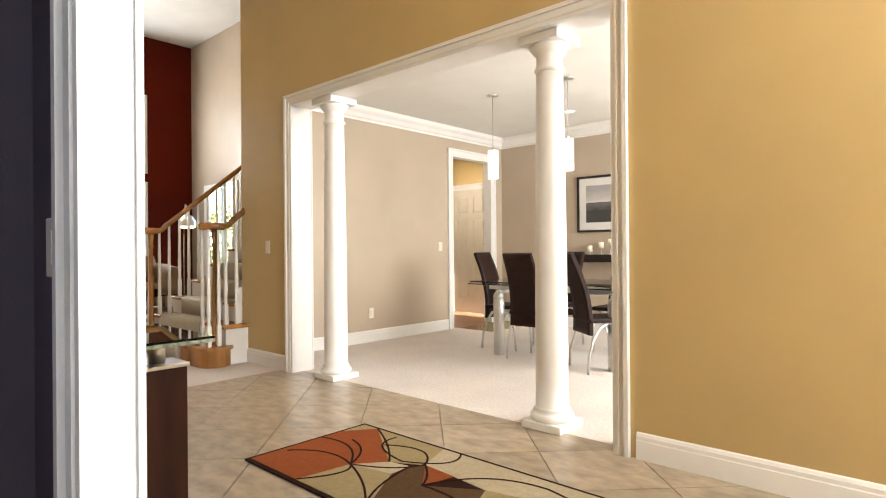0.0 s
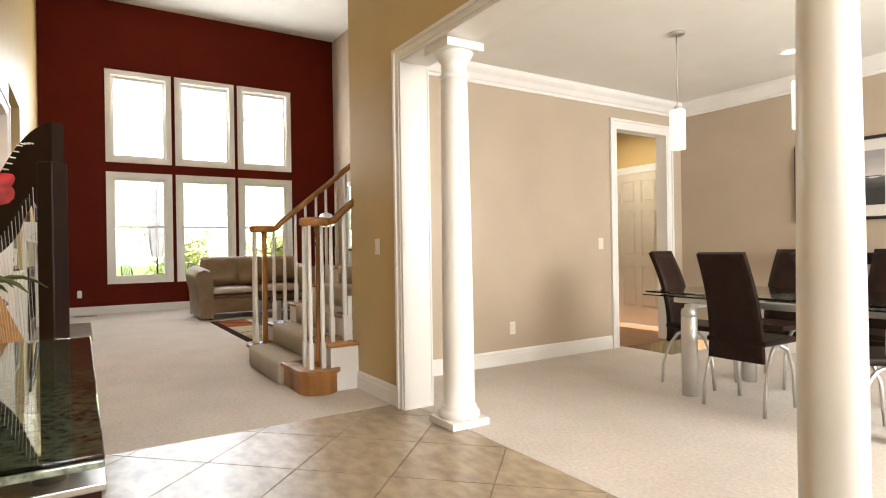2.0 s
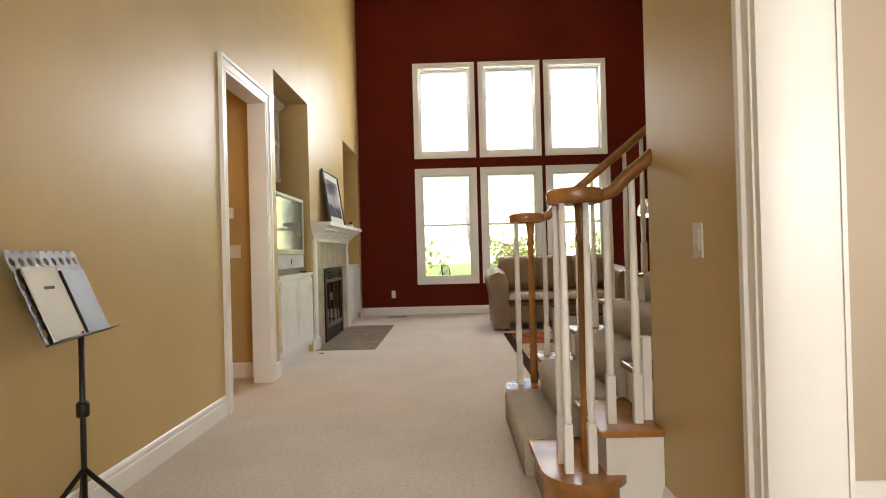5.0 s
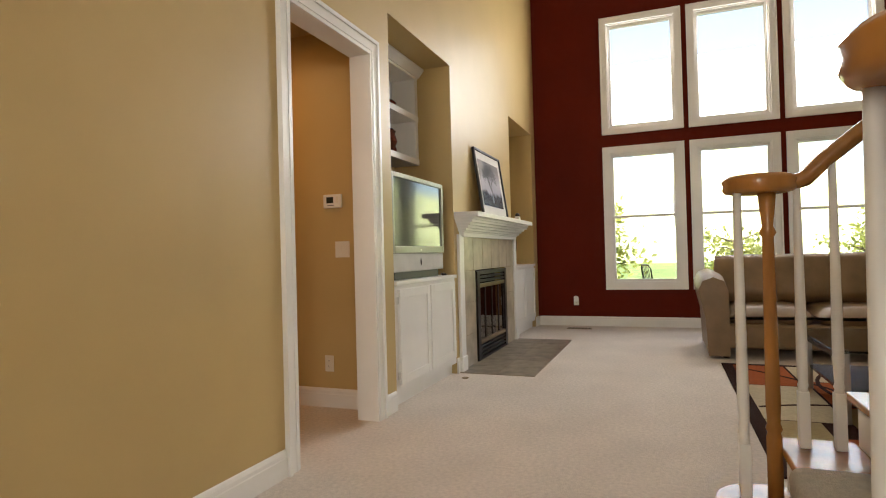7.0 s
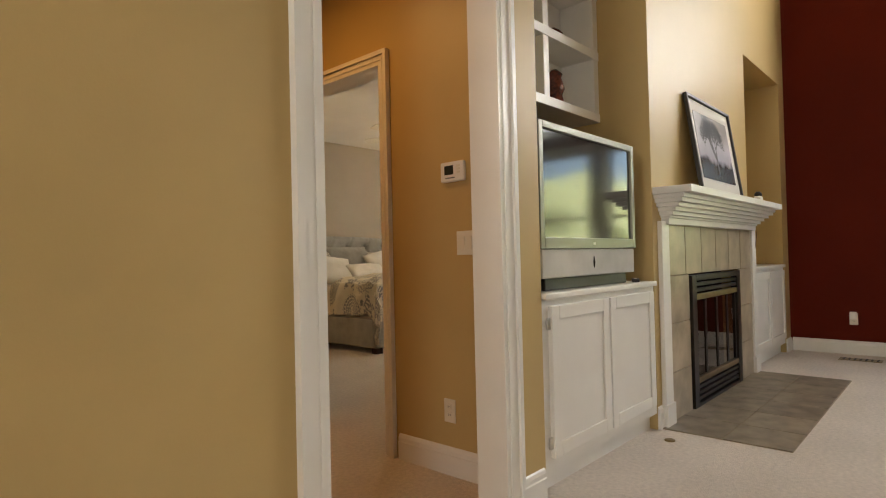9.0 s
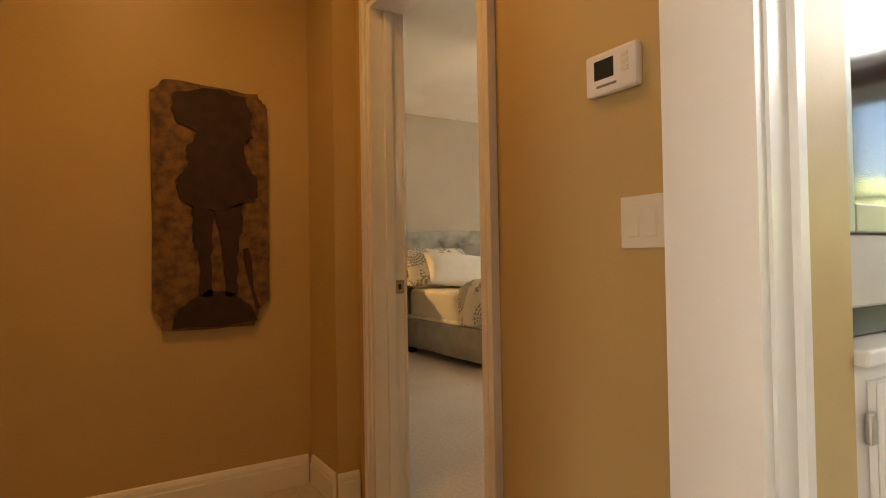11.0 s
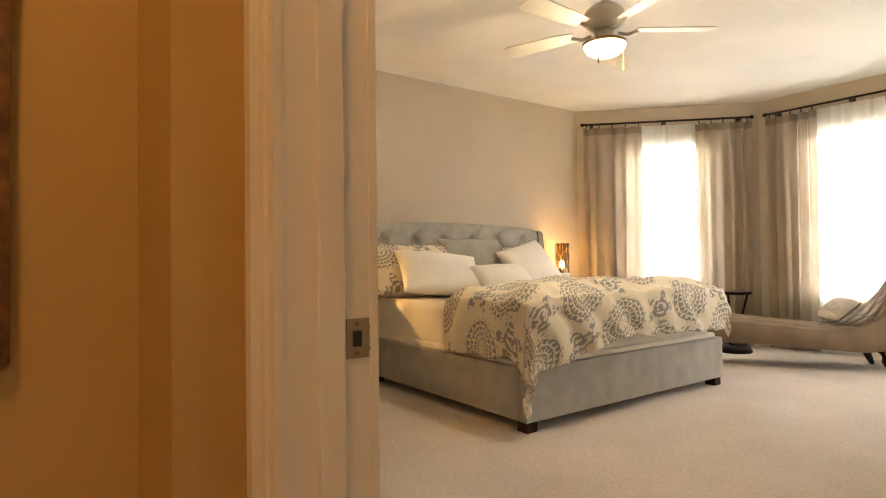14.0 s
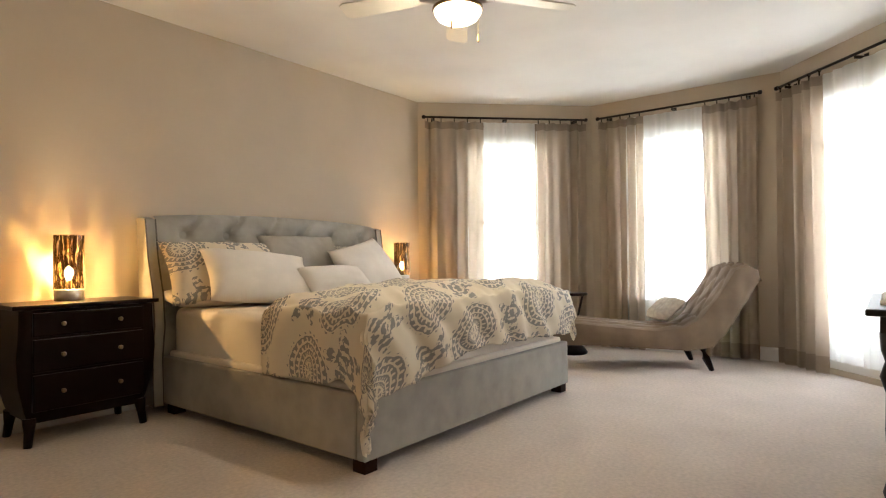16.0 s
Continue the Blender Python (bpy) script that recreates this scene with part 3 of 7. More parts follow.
# ---- stair ----
RISE, RUN, ST0 = 0.185, 0.228, 2.38
stair = tagged(new("staircase"), "oak and white staircase with beige carpet runner", "staircase", kind="structure")
for k in range(14):
    y0, z1 = ST0 + RUN * k, RISE * (k + 1)
    x1 = -5.19 if k == 1 else -5.335
    if k == 0:
        def bull(r, g=0.0):
            pts = []
            for cx, a0 in ((-5.27, -90), (-6.78, 90)):
                for j in range(13):
                    a = radians(a0 + 180 * j / 12)
                    pts.append((cx + r * math.cos(a), 2.53 + r * math.sin(a)))
            return pts
        part("starting_step", prism(bull(0.15), 0, RISE - 0.03), OAK, stair, "rounded honey oak starting step")
        part("tread", prism(bull(0.175), RISE - 0.03, RISE), OAK, stair, "rounded oak tread")
        part("riser_block", boxes((-6.9, -5.2, 2.55, 2.62, 0, RISE - 0.031)), WHITE, stair)
    else:
        part("riser_block", boxes((-6.93, x1, y0, y0 + RUN + 0.002, 0 if k < 2 else max(0, z1 - 0.6), z1 - 0.03)), WHITE, stair)
        part("tread", boxes((-6.96, x1 + (0.025 if k == 1 else 0), y0 - 0.03, y0 + RUN, z1 - 0.03, z1), bevel=0.008), OAK, stair)

    # carpet wrapped over riser and nosing
    pf = [(y0 - 0.002, z1 - RISE + 0.012), (y0 - 0.046, z1 - RISE + 0.012), (y0 - 0.050, z1 - 0.05), (y0 - 0.052, z1 - 0.02), (y0 - 0.046, z1 - 0.002), (y0 - 0.034, z1 + 0.010), (y0 - 0.015, z1 + 0.015), (y0 + 0.1, z1 + 0.016), (y0 + RUN - 0.046, z1 + 0.014), (y0 + RUN - 0.046, z1 - 0.01), (y0 - 0.002, z1 - 0.01)]
    rb = bmesh.new()
    cuts = [-6.60, -6.585, -5.665, -5.65]
    rings = [[rb.verts.new((x, y if c in (1, 2) else y + 0.004, z if c in (1, 2) else z - 0.005)) for y, z in pf] for c, x in enumerate(cuts)]
    for ra, rc in zip(rings, rings[1:]):
        for q in range(len(pf)):
            rb.faces.new((ra[q], ra[(q + 1) % len(pf)], rc[(q + 1) % len(pf)], rc[q])).smooth = True
    rb.faces.new(rings[0])
    rb.faces.new(list(reversed(rings[-1])))
    part("carpet_runner", rb, STAIRCARPET, stair, "beige carpet runner")
part("stringer_end", boxes((-5.345, -5.30, 2.80, 2.838, 0.36, 0.72), bevel=0.004), WHITE, stair)

BAL = [(0.0165, 0), (0.0165, 0.20), (0.0135, 0.212), (0.017, 0.222), (0.0135, 0.235), (0.0155, 0.27), (0.0175, 0.33), (0.015, 0.6), (0.0115, 1.0)]


def baluster(x, y, z0, z1):
    h = z1 - z0
    prof = [(r * 1.08, z if z < 0.34 else 0.34 + (z - 0.34) * (h - 0.34) / 0.66) for r, z in BAL]
    bm = lathe([(r, z0 + z) for r, z in prof[1:]], 12, x, y)
    box(bm, x - 0.018, x + 0.018, y - 0.018, y + 0.018, z0, z0 + 0.201, bevel=0.003)
    part("baluster", bm, WHITE, stair)


def newel(x, y, z0, z1):
    h = z1 - z0
    part("newel_post", lathe([(0.026, z0), (0.026, z0 + 0.22), (0.021, z0 + 0.235), (0.028, z0 + 0.25), (0.021, z0 + 0.27), (0.025, z0 + 0.34), (0.019, z1 - 0.16), (0.028, z1 - 0.145), (0.018, z1 - 0.12), (0.026, z1 - 0.05), (0.03, z1)], 20, x, y), OAK, stair, "turned oak newel post")


def rail_z(y):
    return 1.325 + max(0.0, y - 2.66) * 0.815


for x, sgn in ((-5.29, 1), (-6.83, -1)):
    newel(x, 2.555, RISE, 1.285)
    for dx, dy in ((0.085 * sgn, -0.09), (-0.06 * sgn, -0.10), (0.09 * sgn, 0.03)):
        baluster(x + dx * 0.75, 2.535 + dy * 0.8, RISE, 1.285)
    part("volute", lathe([(0.09, 1.283), (0.112, 1.288), (0.120, 1.30), (0.116, 1.315), (0.122, 1.33), (0.105, 1.347), (0.05, 1.352)], 32, x, 2.53), OAK, stair, "round oak handrail volute")
    end = 2.86 if sgn > 0 else 5.55
    ys = [2.56, 2.62, 2.68, 2.74, 2.80] + ([2.855] if sgn > 0 else [2.9 + 0.2 * j for j in range(14)])
    pts = [(x + 0.02 * sgn, y, rail_z(y) - (0.012 if y < 2.7 else 0.0)) for y in ys]
    part("handrail", tube(pts, 0.034, 12, flat=0.85), OAK, stair, "honey oak handrail")
    for k in range(1, 2 if sgn > 0 else 13):
        for f in (0.045, 0.155):
            y = ST0 + RUN * k + f
            if y < end:
                baluster(x + 0.02 * sgn, y, RISE * (k + 1), rail_z(y) - 0.02)


# ---- wall plates ----
def plate(name, label, m, kind, w=0.072, h=0.117):
    """A wall plate in the local x-z plane, looking along -y."""
    ob = thing(name, label, "switch" if "switch" in name else "outlet", m)
    part("cover_plate", boxes((-w / 2, w / 2, -0.007, -0.0005, -h / 2, h / 2), bevel=0.0022), PLASTIC, ob)
    if kind == "switch":
        n = max(1, round(w / 0.072))
        for i in range(n):
            cx = (i - (n - 1) / 2) * 0.046
            part("rocker", boxes((cx - 0.016, cx + 0.016, -0.0105, -0.007, -0.033, 0.033), bevel=0.001), PLASTIC, ob)
    else:
        for dz in (-0.02, 0.02):
            part("socket", boxes((-0.016, 0.016, -0.0095, -0.007, dz - 0.014, dz + 0.014), bevel=0.001), PLASTIC, ob)
            for dx in (-0.006, 0.006):
                part("slot", boxes((dx - 0.001, dx + 0.001, -0.0102, -0.0095, dz - 0.004, dz + 0.006)), BLACK, ob)
    return ob


plate("light_switch", "ivory rocker switch on the tan wall", pose(-4.815, 2.84, 1.115), "switch")
plate("light_switch", "ivory switch beside the dining doorway", pose(-5.2, 5.62, 1.12, 0, 0, 90), "switch")
plate("wall_outlet", "ivory outlet on the taupe dining wall", pose(-5.2, 4.41, 0.335, 0, 0, 90), "outlet")
plate("light_switch", "ivory switch beside the study casing", pose(-1.335, 0.318, 1.09), "switch")
plate("light_switch", "double ivory switch in the hall", pose(-8.10, 0.022, 1.152, 0, 0, 90), "switch", 0.118)
plate("wall_outlet", "ivory outlet low on the hall wall", pose(-8.10, -0.11, 0.318, 0, 0, 90), "outlet")
o = plate("wall_outlet", "white outlet with plug-in on the red wall", pose(-13.1, 0.965, 0.36, 0, 0, 90), "outlet")
part("plug_in", boxes((-0.03, 0.03, -0.05, -0.0105, 0.0, 0.075), bevel=0.008), WHITE, o)
th = thing("thermostat", "white thermostat with dark display on the hall wall", "thermostat", pose(-8.10, -0.044, 1.505, 0, 0, 90))
part("housing", boxes((-0.075, 0.075, -0.026, -0.0005, -0.05, 0.05), bevel=0.008), WHITE, th)
part("display", boxes((-0.045, 0.012, -0.0275, -0.026, -0.015, 0.03)), mat("lcd_display", (0.03, 0.035, 0.03), 0.15), th)
for j in range(3):
    part("button", boxes((0.035, 0.055, -0.0285, -0.026, -0.012 + 0.016 * j, -0.002 + 0.016 * j), bevel=0.001), PLASTIC, th)
part("lettering", boxes((-0.04, 0.02, -0.0266, -0.026, -0.034, -0.028)), mat("grey_print", (0.2, 0.2, 0.2), 0.5), th)
vent = thing("floor_vent", "brown metal floor vent in the carpet", "vent", pose(-12.75, 1.05, 0))
part("frame", boxes((-0.07, 0.07, -0.17, 0.17, 0.001, 0.006)), BRASS, vent)
for j in range(7):
    part("slat", boxes((-0.05, 0.05, -0.14 + j * 0.045, -0.125 + j * 0.045, 0.006, 0.010)), BLACKIRON, vent)
strike = thing("strike_plate", "brass strike plate on the bedroom door jamb", "strike plate", pose(-8.208, -1.3648, 0.960))
part("plate", boxes((-0.026, 0.012, 0.0, 0.003, -0.030, 0.030), bevel=0.001), mat("worn_nickel", (0.45, 0.38, 0.28), 0.35, 1.0), strike)
part("latch_hole", boxes((-0.012, 0.002, 0.003, 0.0042, -0.012, 0.012), bevel=0.002), BLACK, strike)
part("lip", tube([(-0.026, 0.0015, -0.018), (-0.034, 0.001, -0.008), (-0.034, 0.001, 0.008), (-0.026, 0.0015, 0.018)], 0.0016, 6), BRASS, strike)
for z in (-0.022, 0.022):
    part("screw", turn(lathe([(0.0038, 0.003), (0.0030, 0.0042)], 12), pose(-0.005, 0, z, -90)), BRASS, strike)


# ---- entry: rug, console, orchid, harp, music stand ----
RUG_DARK = carpet_mat("rug_dark_brown", (0.035, 0.012, 0.008))
RUG_RUST = carpet_mat("rug_rust", (0.33, 0.085, 0.025))
RUG_SAND = carpet_mat("rug_sand", (0.40, 0.31, 0.16))
RUG_CREAM = carpet_mat("rug_cream", (0.55, 0.46, 0.31))
RUG_UMBER = carpet_mat("rug_umber", (0.12, 0.065, 0.03))


def bez(p, q, r, n=14):
    return [((1 - t) ** 2 * p[0] + 2 * t * (1 - t) * q[0] + t * t * r[0], (1 - t) ** 2 * p[1] + 2 * t * (1 - t) * q[1] + t * t * r[1]) for t in [k / n for k in range(n + 1)]]


def ribbon(pts, w, z0, z1):
    bm = bmesh.new()
    L, R = [], []
    for i, p in enumerate(pts):
        a, b = pts[max(0, i - 1)], pts[min(len(pts) - 1, i + 1)]
        d = math.hypot(b[0] - a[0], b[1] - a[1]) or 1
        nx, ny = -(b[1] - a[1]) / d * w / 2, (b[0] - a[0]) / d * w / 2
        L.append((p[0] + nx, p[1] + ny))
        R.append((p[0] - nx, p[1] - ny))
    for i in range(len(pts) - 1):
        prism([R[i], R[i + 1], L[i + 1], L[i]], z0, z1, bm)
    return bm


rug = thing("entry_rug", "rust and sand abstract rug with dark border on tile", "rug", pose(-2.755, 2.28, 0.001))
W, D = 2.1, 0.80
part("pile_base", boxes((0, W, -D, 0, 0, 0.010), bevel=0.003), RUG_DARK, rug, "dark brown rug border")
U = lambda a, b: (0.025 + a * (W - 0.05), -0.025 - b * (D - 0.05))
for fields, m in ((([(0, 0), (0.06, 0), (0, 0.22)], [(0.06, 0), (0.32, 0.0), (0.36, 0.30), (0.28, 0.42)], [(0.22, 0.62), (0.34, 0.55), (0.44, 1), (0.20, 1)], [(0.56, 0.35), (0.8, 0.2), (1, 0.5), (0.62, 0.75)]), RUG_SAND),
                  (([(0, 0.22), (0.06, 0), (0.28, 0.42), (0.22, 0.62), (0.20, 1), (0, 1)], [(0.36, 0.30), (0.46, 0.32), (0.44, 0.55)], [(0.62, 0.75), (1, 0.5), (1, 1), (0.66, 1)]), RUG_RUST),
                  (([(0.32, 0.0), (0.8, 0.0), (0.8, 0.2), (0.56, 0.35), (0.46, 0.32), (0.36, 0.30)], [(0.28, 0.42), (0.34, 0.38), (0.34, 0.55), (0.22, 0.62)], [(0.8, 0), (1, 0), (1, 0.5), (0.8, 0.2)]), RUG_CREAM),
                  (([(0.34, 0.38), (0.36, 0.30), (0.44, 0.55), (0.34, 0.55)], [(0.34, 0.55), (0.44, 0.55), (0.56, 0.35), (0.62, 0.75), (0.66, 1), (0.44, 1)]), RUG_UMBER)):
    for f in fields:
        bm = prism([U(*p) for p in reversed(f)], 0.0095, 0.0125)
        part("rug_field", bm, m, rug)
for p, q, r in (((0.06, 0), (0.2, 0.2), (0.28, 0.42)), ((0.0, 0.42), (0.12, 0.3), (0.22, 0.62)), ((0.02, 0.75), (0.1, 0.5), (0.22, 0.62)), ((0.08, 0.3), (0.18, 0.35), (0.22, 0.62)), ((0.22, 0.62), (0.28, 0.7), (0.20, 1.0)),
                ((0.22, 0.62), (0.34, 0.5), (0.36, 0.30)), ((0.16, 0.05), (0.14, 0.3), (0.30, 0.36)), ((0.30, 0.36), (0.44, 0.2), (0.38, 0.0)), ((0.18, 0.22), (0.30, 0.0), (0.36, 0.30)), ((0.36, 0.30), (0.42, 0.42), (0.44, 0.55)),
                ((0.34, 0.38), (0.36, 0.8), (0.44, 1.0)), ((0.44, 0.55), (0.5, 0.1), (0.66, 0.1)), ((0.66, 0.1), (0.85, 0.2), (1.0, 0.5)), ((0.44, 0.55), (0.6, 0.5), (0.8, 0.9)), ((0.22, 0.62), (0.35, 0.75), (0.44, 1.0))):
    part("rug_line", ribbon([U(*c) for c in bez(p, q, r)], 0.011, 0.0120, 0.0145), RUG_DARK, rug)

con = thing("console_table", "crackled glass console table on dark pedestals", "console table", pose(0, 0, 0))
part("glass_top", boxes((-3.72, -2.10, 0.46, 1.015, 0.738, 0.752), bevel=0.003), CRACKLE, con, "crackled grey-green glass top")
part("glass_sheet", boxes((-3.72, -2.10, 0.46, 1.015, 0.753, 0.762), bevel=0.002), GREENGLASS, con, "clear upper glass sheet")
for x in (-2.42, -3.32):
    for y in (0.61, 0.925):
        part("pedestal", boxes((x - 0.075, x + 0.075, y - 0.09, y + 0.09, 0, 0.615), bevel=0.003), DARKWOOD, con)
        part("steel_cap", boxes((x - 0.082, x + 0.082, y - 0.098, y + 0.098, 0.6155, 0.631), bevel=0.002), STEEL, con)
        part("spacer", lathe([(0.031, 0.6315), (0.031, 0.7375)], 24, x, y), STEEL, con)

pot = thing("orchid_plant", "red orchid in square black pot on the console", "plant", pose(-2.66, 0.70, 0.763))
POTBLACK = mat("glossy_black_ceramic", (0.012, 0.008, 0.007), 0.08, var=0.1, spec=0.8)
part("pot", boxes((-0.085, 0.085, -0.085, 0.085, 0, 0.17), bevel=0.006), POTBLACK, pot, "glossy black square pot")
part("soil", boxes((-0.075, 0.075, -0.075, 0.075, 0.168, 0.174)), mat("moss", (0.05, 0.045, 0.02), 0.95, bump=1, bscale=60, var=0.3), pot)
LEAF = mat("orchid_leaf", (0.065, 0.085, 0.018), 0.38, var=0.25, scale=12)
STEM = mat("orchid_stem", (0.07, 0.075, 0.02), 0.5)
PETAL = mat("red_orchid_petal", (0.36, 0.018, 0.022), 0.5, var=0.25, scale=25)
rnd = random.Random(4)
for k in range(15):
    a, ln, up = k * 2.4 + rnd.random() * 0.5, 0.14 + rnd.random() * 0.11, 0.05 + rnd.random() * 0.10

    def blade(u, v, a=a, ln=ln, up=up):
        w = 0.019 * math.sin(math.pi * min(1, 0.12 + u * 0.88)) ** 0.7
        d = 0.02 + ln * u
        s = (v - 0.5) * 2
        return Vector((math.cos(a) * d - math.sin(a) * w * s, math.sin(a) * d + math.cos(a) * w * s, 0.174 + up * math.sin(u * 2.3) * 1.3 + abs(s) * w * 0.5))
    part("leaf", grid(8, 4, blade, thick=0.002), LEAF, pot)
flower_data = []
for k, (bx, by, h, ang) in enumerate(((0.02, -0.03, 0.31, -2.2), (-0.02, 0.03, 0.33, 1.2), (0.0, -0.02, 0.27, -1.0))):
    pts = []
    for j in range(15):
        t = j / 14
        pts.append((bx + math.cos(ang) * 0.07 * t ** 2.2, by + math.sin(ang) * 0.07 * t ** 2.2, 0.17 + h * math.sin(min(1.0, t * 1.12) * 1.75) / math.sin(1.57)))
    part("flower_stem", tube(pts, 0.0035, 6), STEM, pot)
    for j in range(4, 15):
        flower_data.append((pts[j], ang + rnd.uniform(-0.9, 0.9)))
for (fx, fy, fz), ang in flower_data:
    bm = bmesh.new()
    tilt = Matrix.Translation((fx + rnd.uniform(-0.02, 0.03), fy + rnd.uniform(-0.025, 0.025), fz + rnd.uniform(-0.03, 0.015))) @ Euler((rnd.uniform(0.9, 1.5), rnd.uniform(-0.4, 0.4), ang + 1.3)).to_matrix().to_4x4()
    for p in range(5):
        pa = p * 2 * math.pi / 5 + 0.3
        wide = 0.028 if p in (1, 4) else 0.019

        def petal(u, v, pa=pa, wide=wide):
            w = wide * math.sin(math.pi * (0.1 + 0.86 * u)) ** 0.6
            s = (v - 0.5) * 2
            d = 0.004 + 0.046 * u
            return tilt @ Vector((math.cos(pa) * d - math.sin(pa) * w * s, math.sin(pa) * d + math.cos(pa) * w * s, 0.012 * u * u - 0.006 * s * s))
        grid(5, 4, petal, bm)
    part("flower", bm, PETAL, pot, "red orchid flower")

# harp: local x runs from the pillar back to the soundbox shoulder
HARPWOOD = mat("dark_harp_wood", (0.018, 0.007, 0.004), 0.42, spec=0.25, var=0.2, scale=6, stretch=(1, 1, 0.2))
SPRUCE = mat("golden_spruce", (0.55, 0.27, 0.075), 0.35, var=0.12, scale=10, stretch=(6, 6, 0.3))
STRING = mat("harp_string", (0.6, 0.55, 0.48), 0.4)
harp = thing("harp", "dark wood lever harp with golden soundboard", "harp", pose(-4.03, 0.885, 0, 0, 0, 224))
part("pillar", boxes((-0.042, 0.042, -0.042, 0.042, 0.04, 1.50), bevel=0.008), HARPWOOD, harp)
outer = [(-0.035, 1.45)] + bez((-0.035, 1.67), (0.14, 1.66), (0.32, 1.36), 12) + bez((0.32, 1.36), (0.42, 1.20), (0.62, 1.24), 8)
inner = bez((0.60, 1.10), (0.36, 1.02), (0.22, 1.20), 8) + bez((0.20, 1.24), (0.10, 1.42), (0.05, 1.30), 8) + [(0.035, 1.10)]
nb = prism([(x, z) for x, z in outer + inner], -0.03, 0.03)
turn(nb, Matrix(((1, 0, 0, 0), (0, 0, -1, 0), (0, 1, 0, 0), (0, 0, 0, 1))))
part("neck", nb, HARPWOOD, harp, "curved dark wood neck")
sb = bmesh.new()
B = [(-0.02, -0.19, 0.05), (-0.02, 0.19, 0.05), (0.20, 0.19, 0.05), (0.20, -0.19, 0.05), (0.52, -0.06, 1.14), (0.52, 0.06, 1.14), (0.62, 0.06, 1.14), (0.62, -0.06, 1.14)]
vs = [sb.verts.new(p) for p in B]
for f in ((0, 1, 5, 4), (1, 2, 6, 5), (2, 3, 7, 6), (3, 0, 4, 7), (4, 5, 6, 7), (3, 2, 1, 0)):
    sb.faces.new([vs[i] for i in f])
bmesh.ops.bevel(sb, geom=sb.edges[:], offset=0.008, segments=2, profile=0.5, affect="EDGES")
part("soundbox", sb, SPRUCE, harp, "golden spruce soundbox")
part("foot", boxes((-0.06, 0.24, -0.21, 0.21, 0.0, 0.05), bevel=0.008), HARPWOOD, harp)
for k in range(26):
    t = k / 25
    lo = Vector((0.045 + 0.455 * t, 0, 0.22 + 0.88 * t))
    tx = 0.065 + 0.50 * t
    hz = 1.42 - 0.42 * min(1, max(0, tx - 0.05) / 0.4) ** 0.8 + (0.16 * (tx - 0.45) if tx > 0.45 else 0)
    hi = Vector((tx, 0.036, max(hz, lo.z + 0.06)))
    part("string", tube([lo, hi], 0.0011 if k % 3 else 0.0016, 5), STRING, harp)
    zt = 1.60 - 1.25 * max(0, tx - 0.12) if tx < 0.34 else 1.30 - 0.1 * (tx - 0.34)
    part("tuning_pin", tube([(tx, -0.075, zt - 0.02), (tx, 0.055, zt - 0.02)], 0.0035, 6), STEEL, harp)

ms = thing("music_stand", "black perforated music stand holding sheet music", "music stand", pose(-5.07, 0.57, 0, 0, 0, 188))
part("tube", tube([(0, 0, 0.12), (0, 0, 0.83)], 0.011, 10), BLACK, ms)
part("clamp", lathe([(0.02, 0.50), (0.024, 0.505), (0.024, 0.55), (0.016, 0.56)], 14), BLACK, ms)
for k in range(3):
    a = k * 2.094 + 0.5
    part("leg", tube([(0, 0, 0.30), (0.14 * math.cos(a), 0.14 * math.sin(a), 0.17), (0.31 * math.cos(a), 0.31 * math.sin(a), 0.012)], 0.010, 8), BLACK, ms)
desk_m = pose(0, 0, 0.81, -22)
dk = bmesh.new()
nh, nv = 9, 4
cell_w, cell_h = 0.48 / nh, 0.36 / nv
for i in range(nh):
    for j in range(nv):
        cx, cz = -0.24 + (i + 0.5) * cell_w, (j + 0.5) * cell_h
        ring = [(cx + 0.017 * math.cos(a * math.pi / 6), cz + 0.017 * math.sin(a * math.pi / 6)) for a in range(12)]
        sq = []
        for a in range(12):
            c, s = math.cos(a * math.pi / 6), math.sin(a * math.pi / 6)
            f = 1 / max(abs(c), abs(s))
            sq.append((cx + c * f * cell_w / 2, cz + s * f * cell_h / 2))
        for yy in (0.0, 0.003):
            a1 = [dk.verts.new((p[0], yy, p[1])) for p in ring]
            a2 = [dk.verts.new((p[0], yy, p[1])) for p in sq]
            for q in range(12):
                dk.faces.new((a1[q], a1[(q + 1) % 12], a2[(q + 1) % 12], a2[q]))
part("desk", turn(dk, desk_m), BLACK, ms, "perforated black music desk")
part("ledge", turn(boxes((-0.24, 0.24, -0.06, 0.003, -0.004, 0.0)), desk_m), BLACK, ms)
sheet = thing("sheet_music", "white stapled sheet music on the stand", "paper", pose(-5.07, 0.57, 0, 0, 0, 188) @ desk_m)
part("page", boxes((-0.20, 0.02, -0.012, -0.006, 0.002, 0.29)), mat("paper", (0.8, 0.8, 0.76), 0.8, var=0.02), sheet)
part("title_bar", boxes((-0.12, -0.05, -0.0128, -0.012, 0.20, 0.212)), mat("ink", (0.1, 0.1, 0.1), 0.7), sheet)
book = thing("music_book", "dark music book on the stand", "book", pose(-5.07, 0.57, 0, 0, 0, 188) @ desk_m)
part("cover", boxes((0.025, 0.20, -0.022, -0.005, 0.002, 0.27), bevel=0.002), BLACK, book)

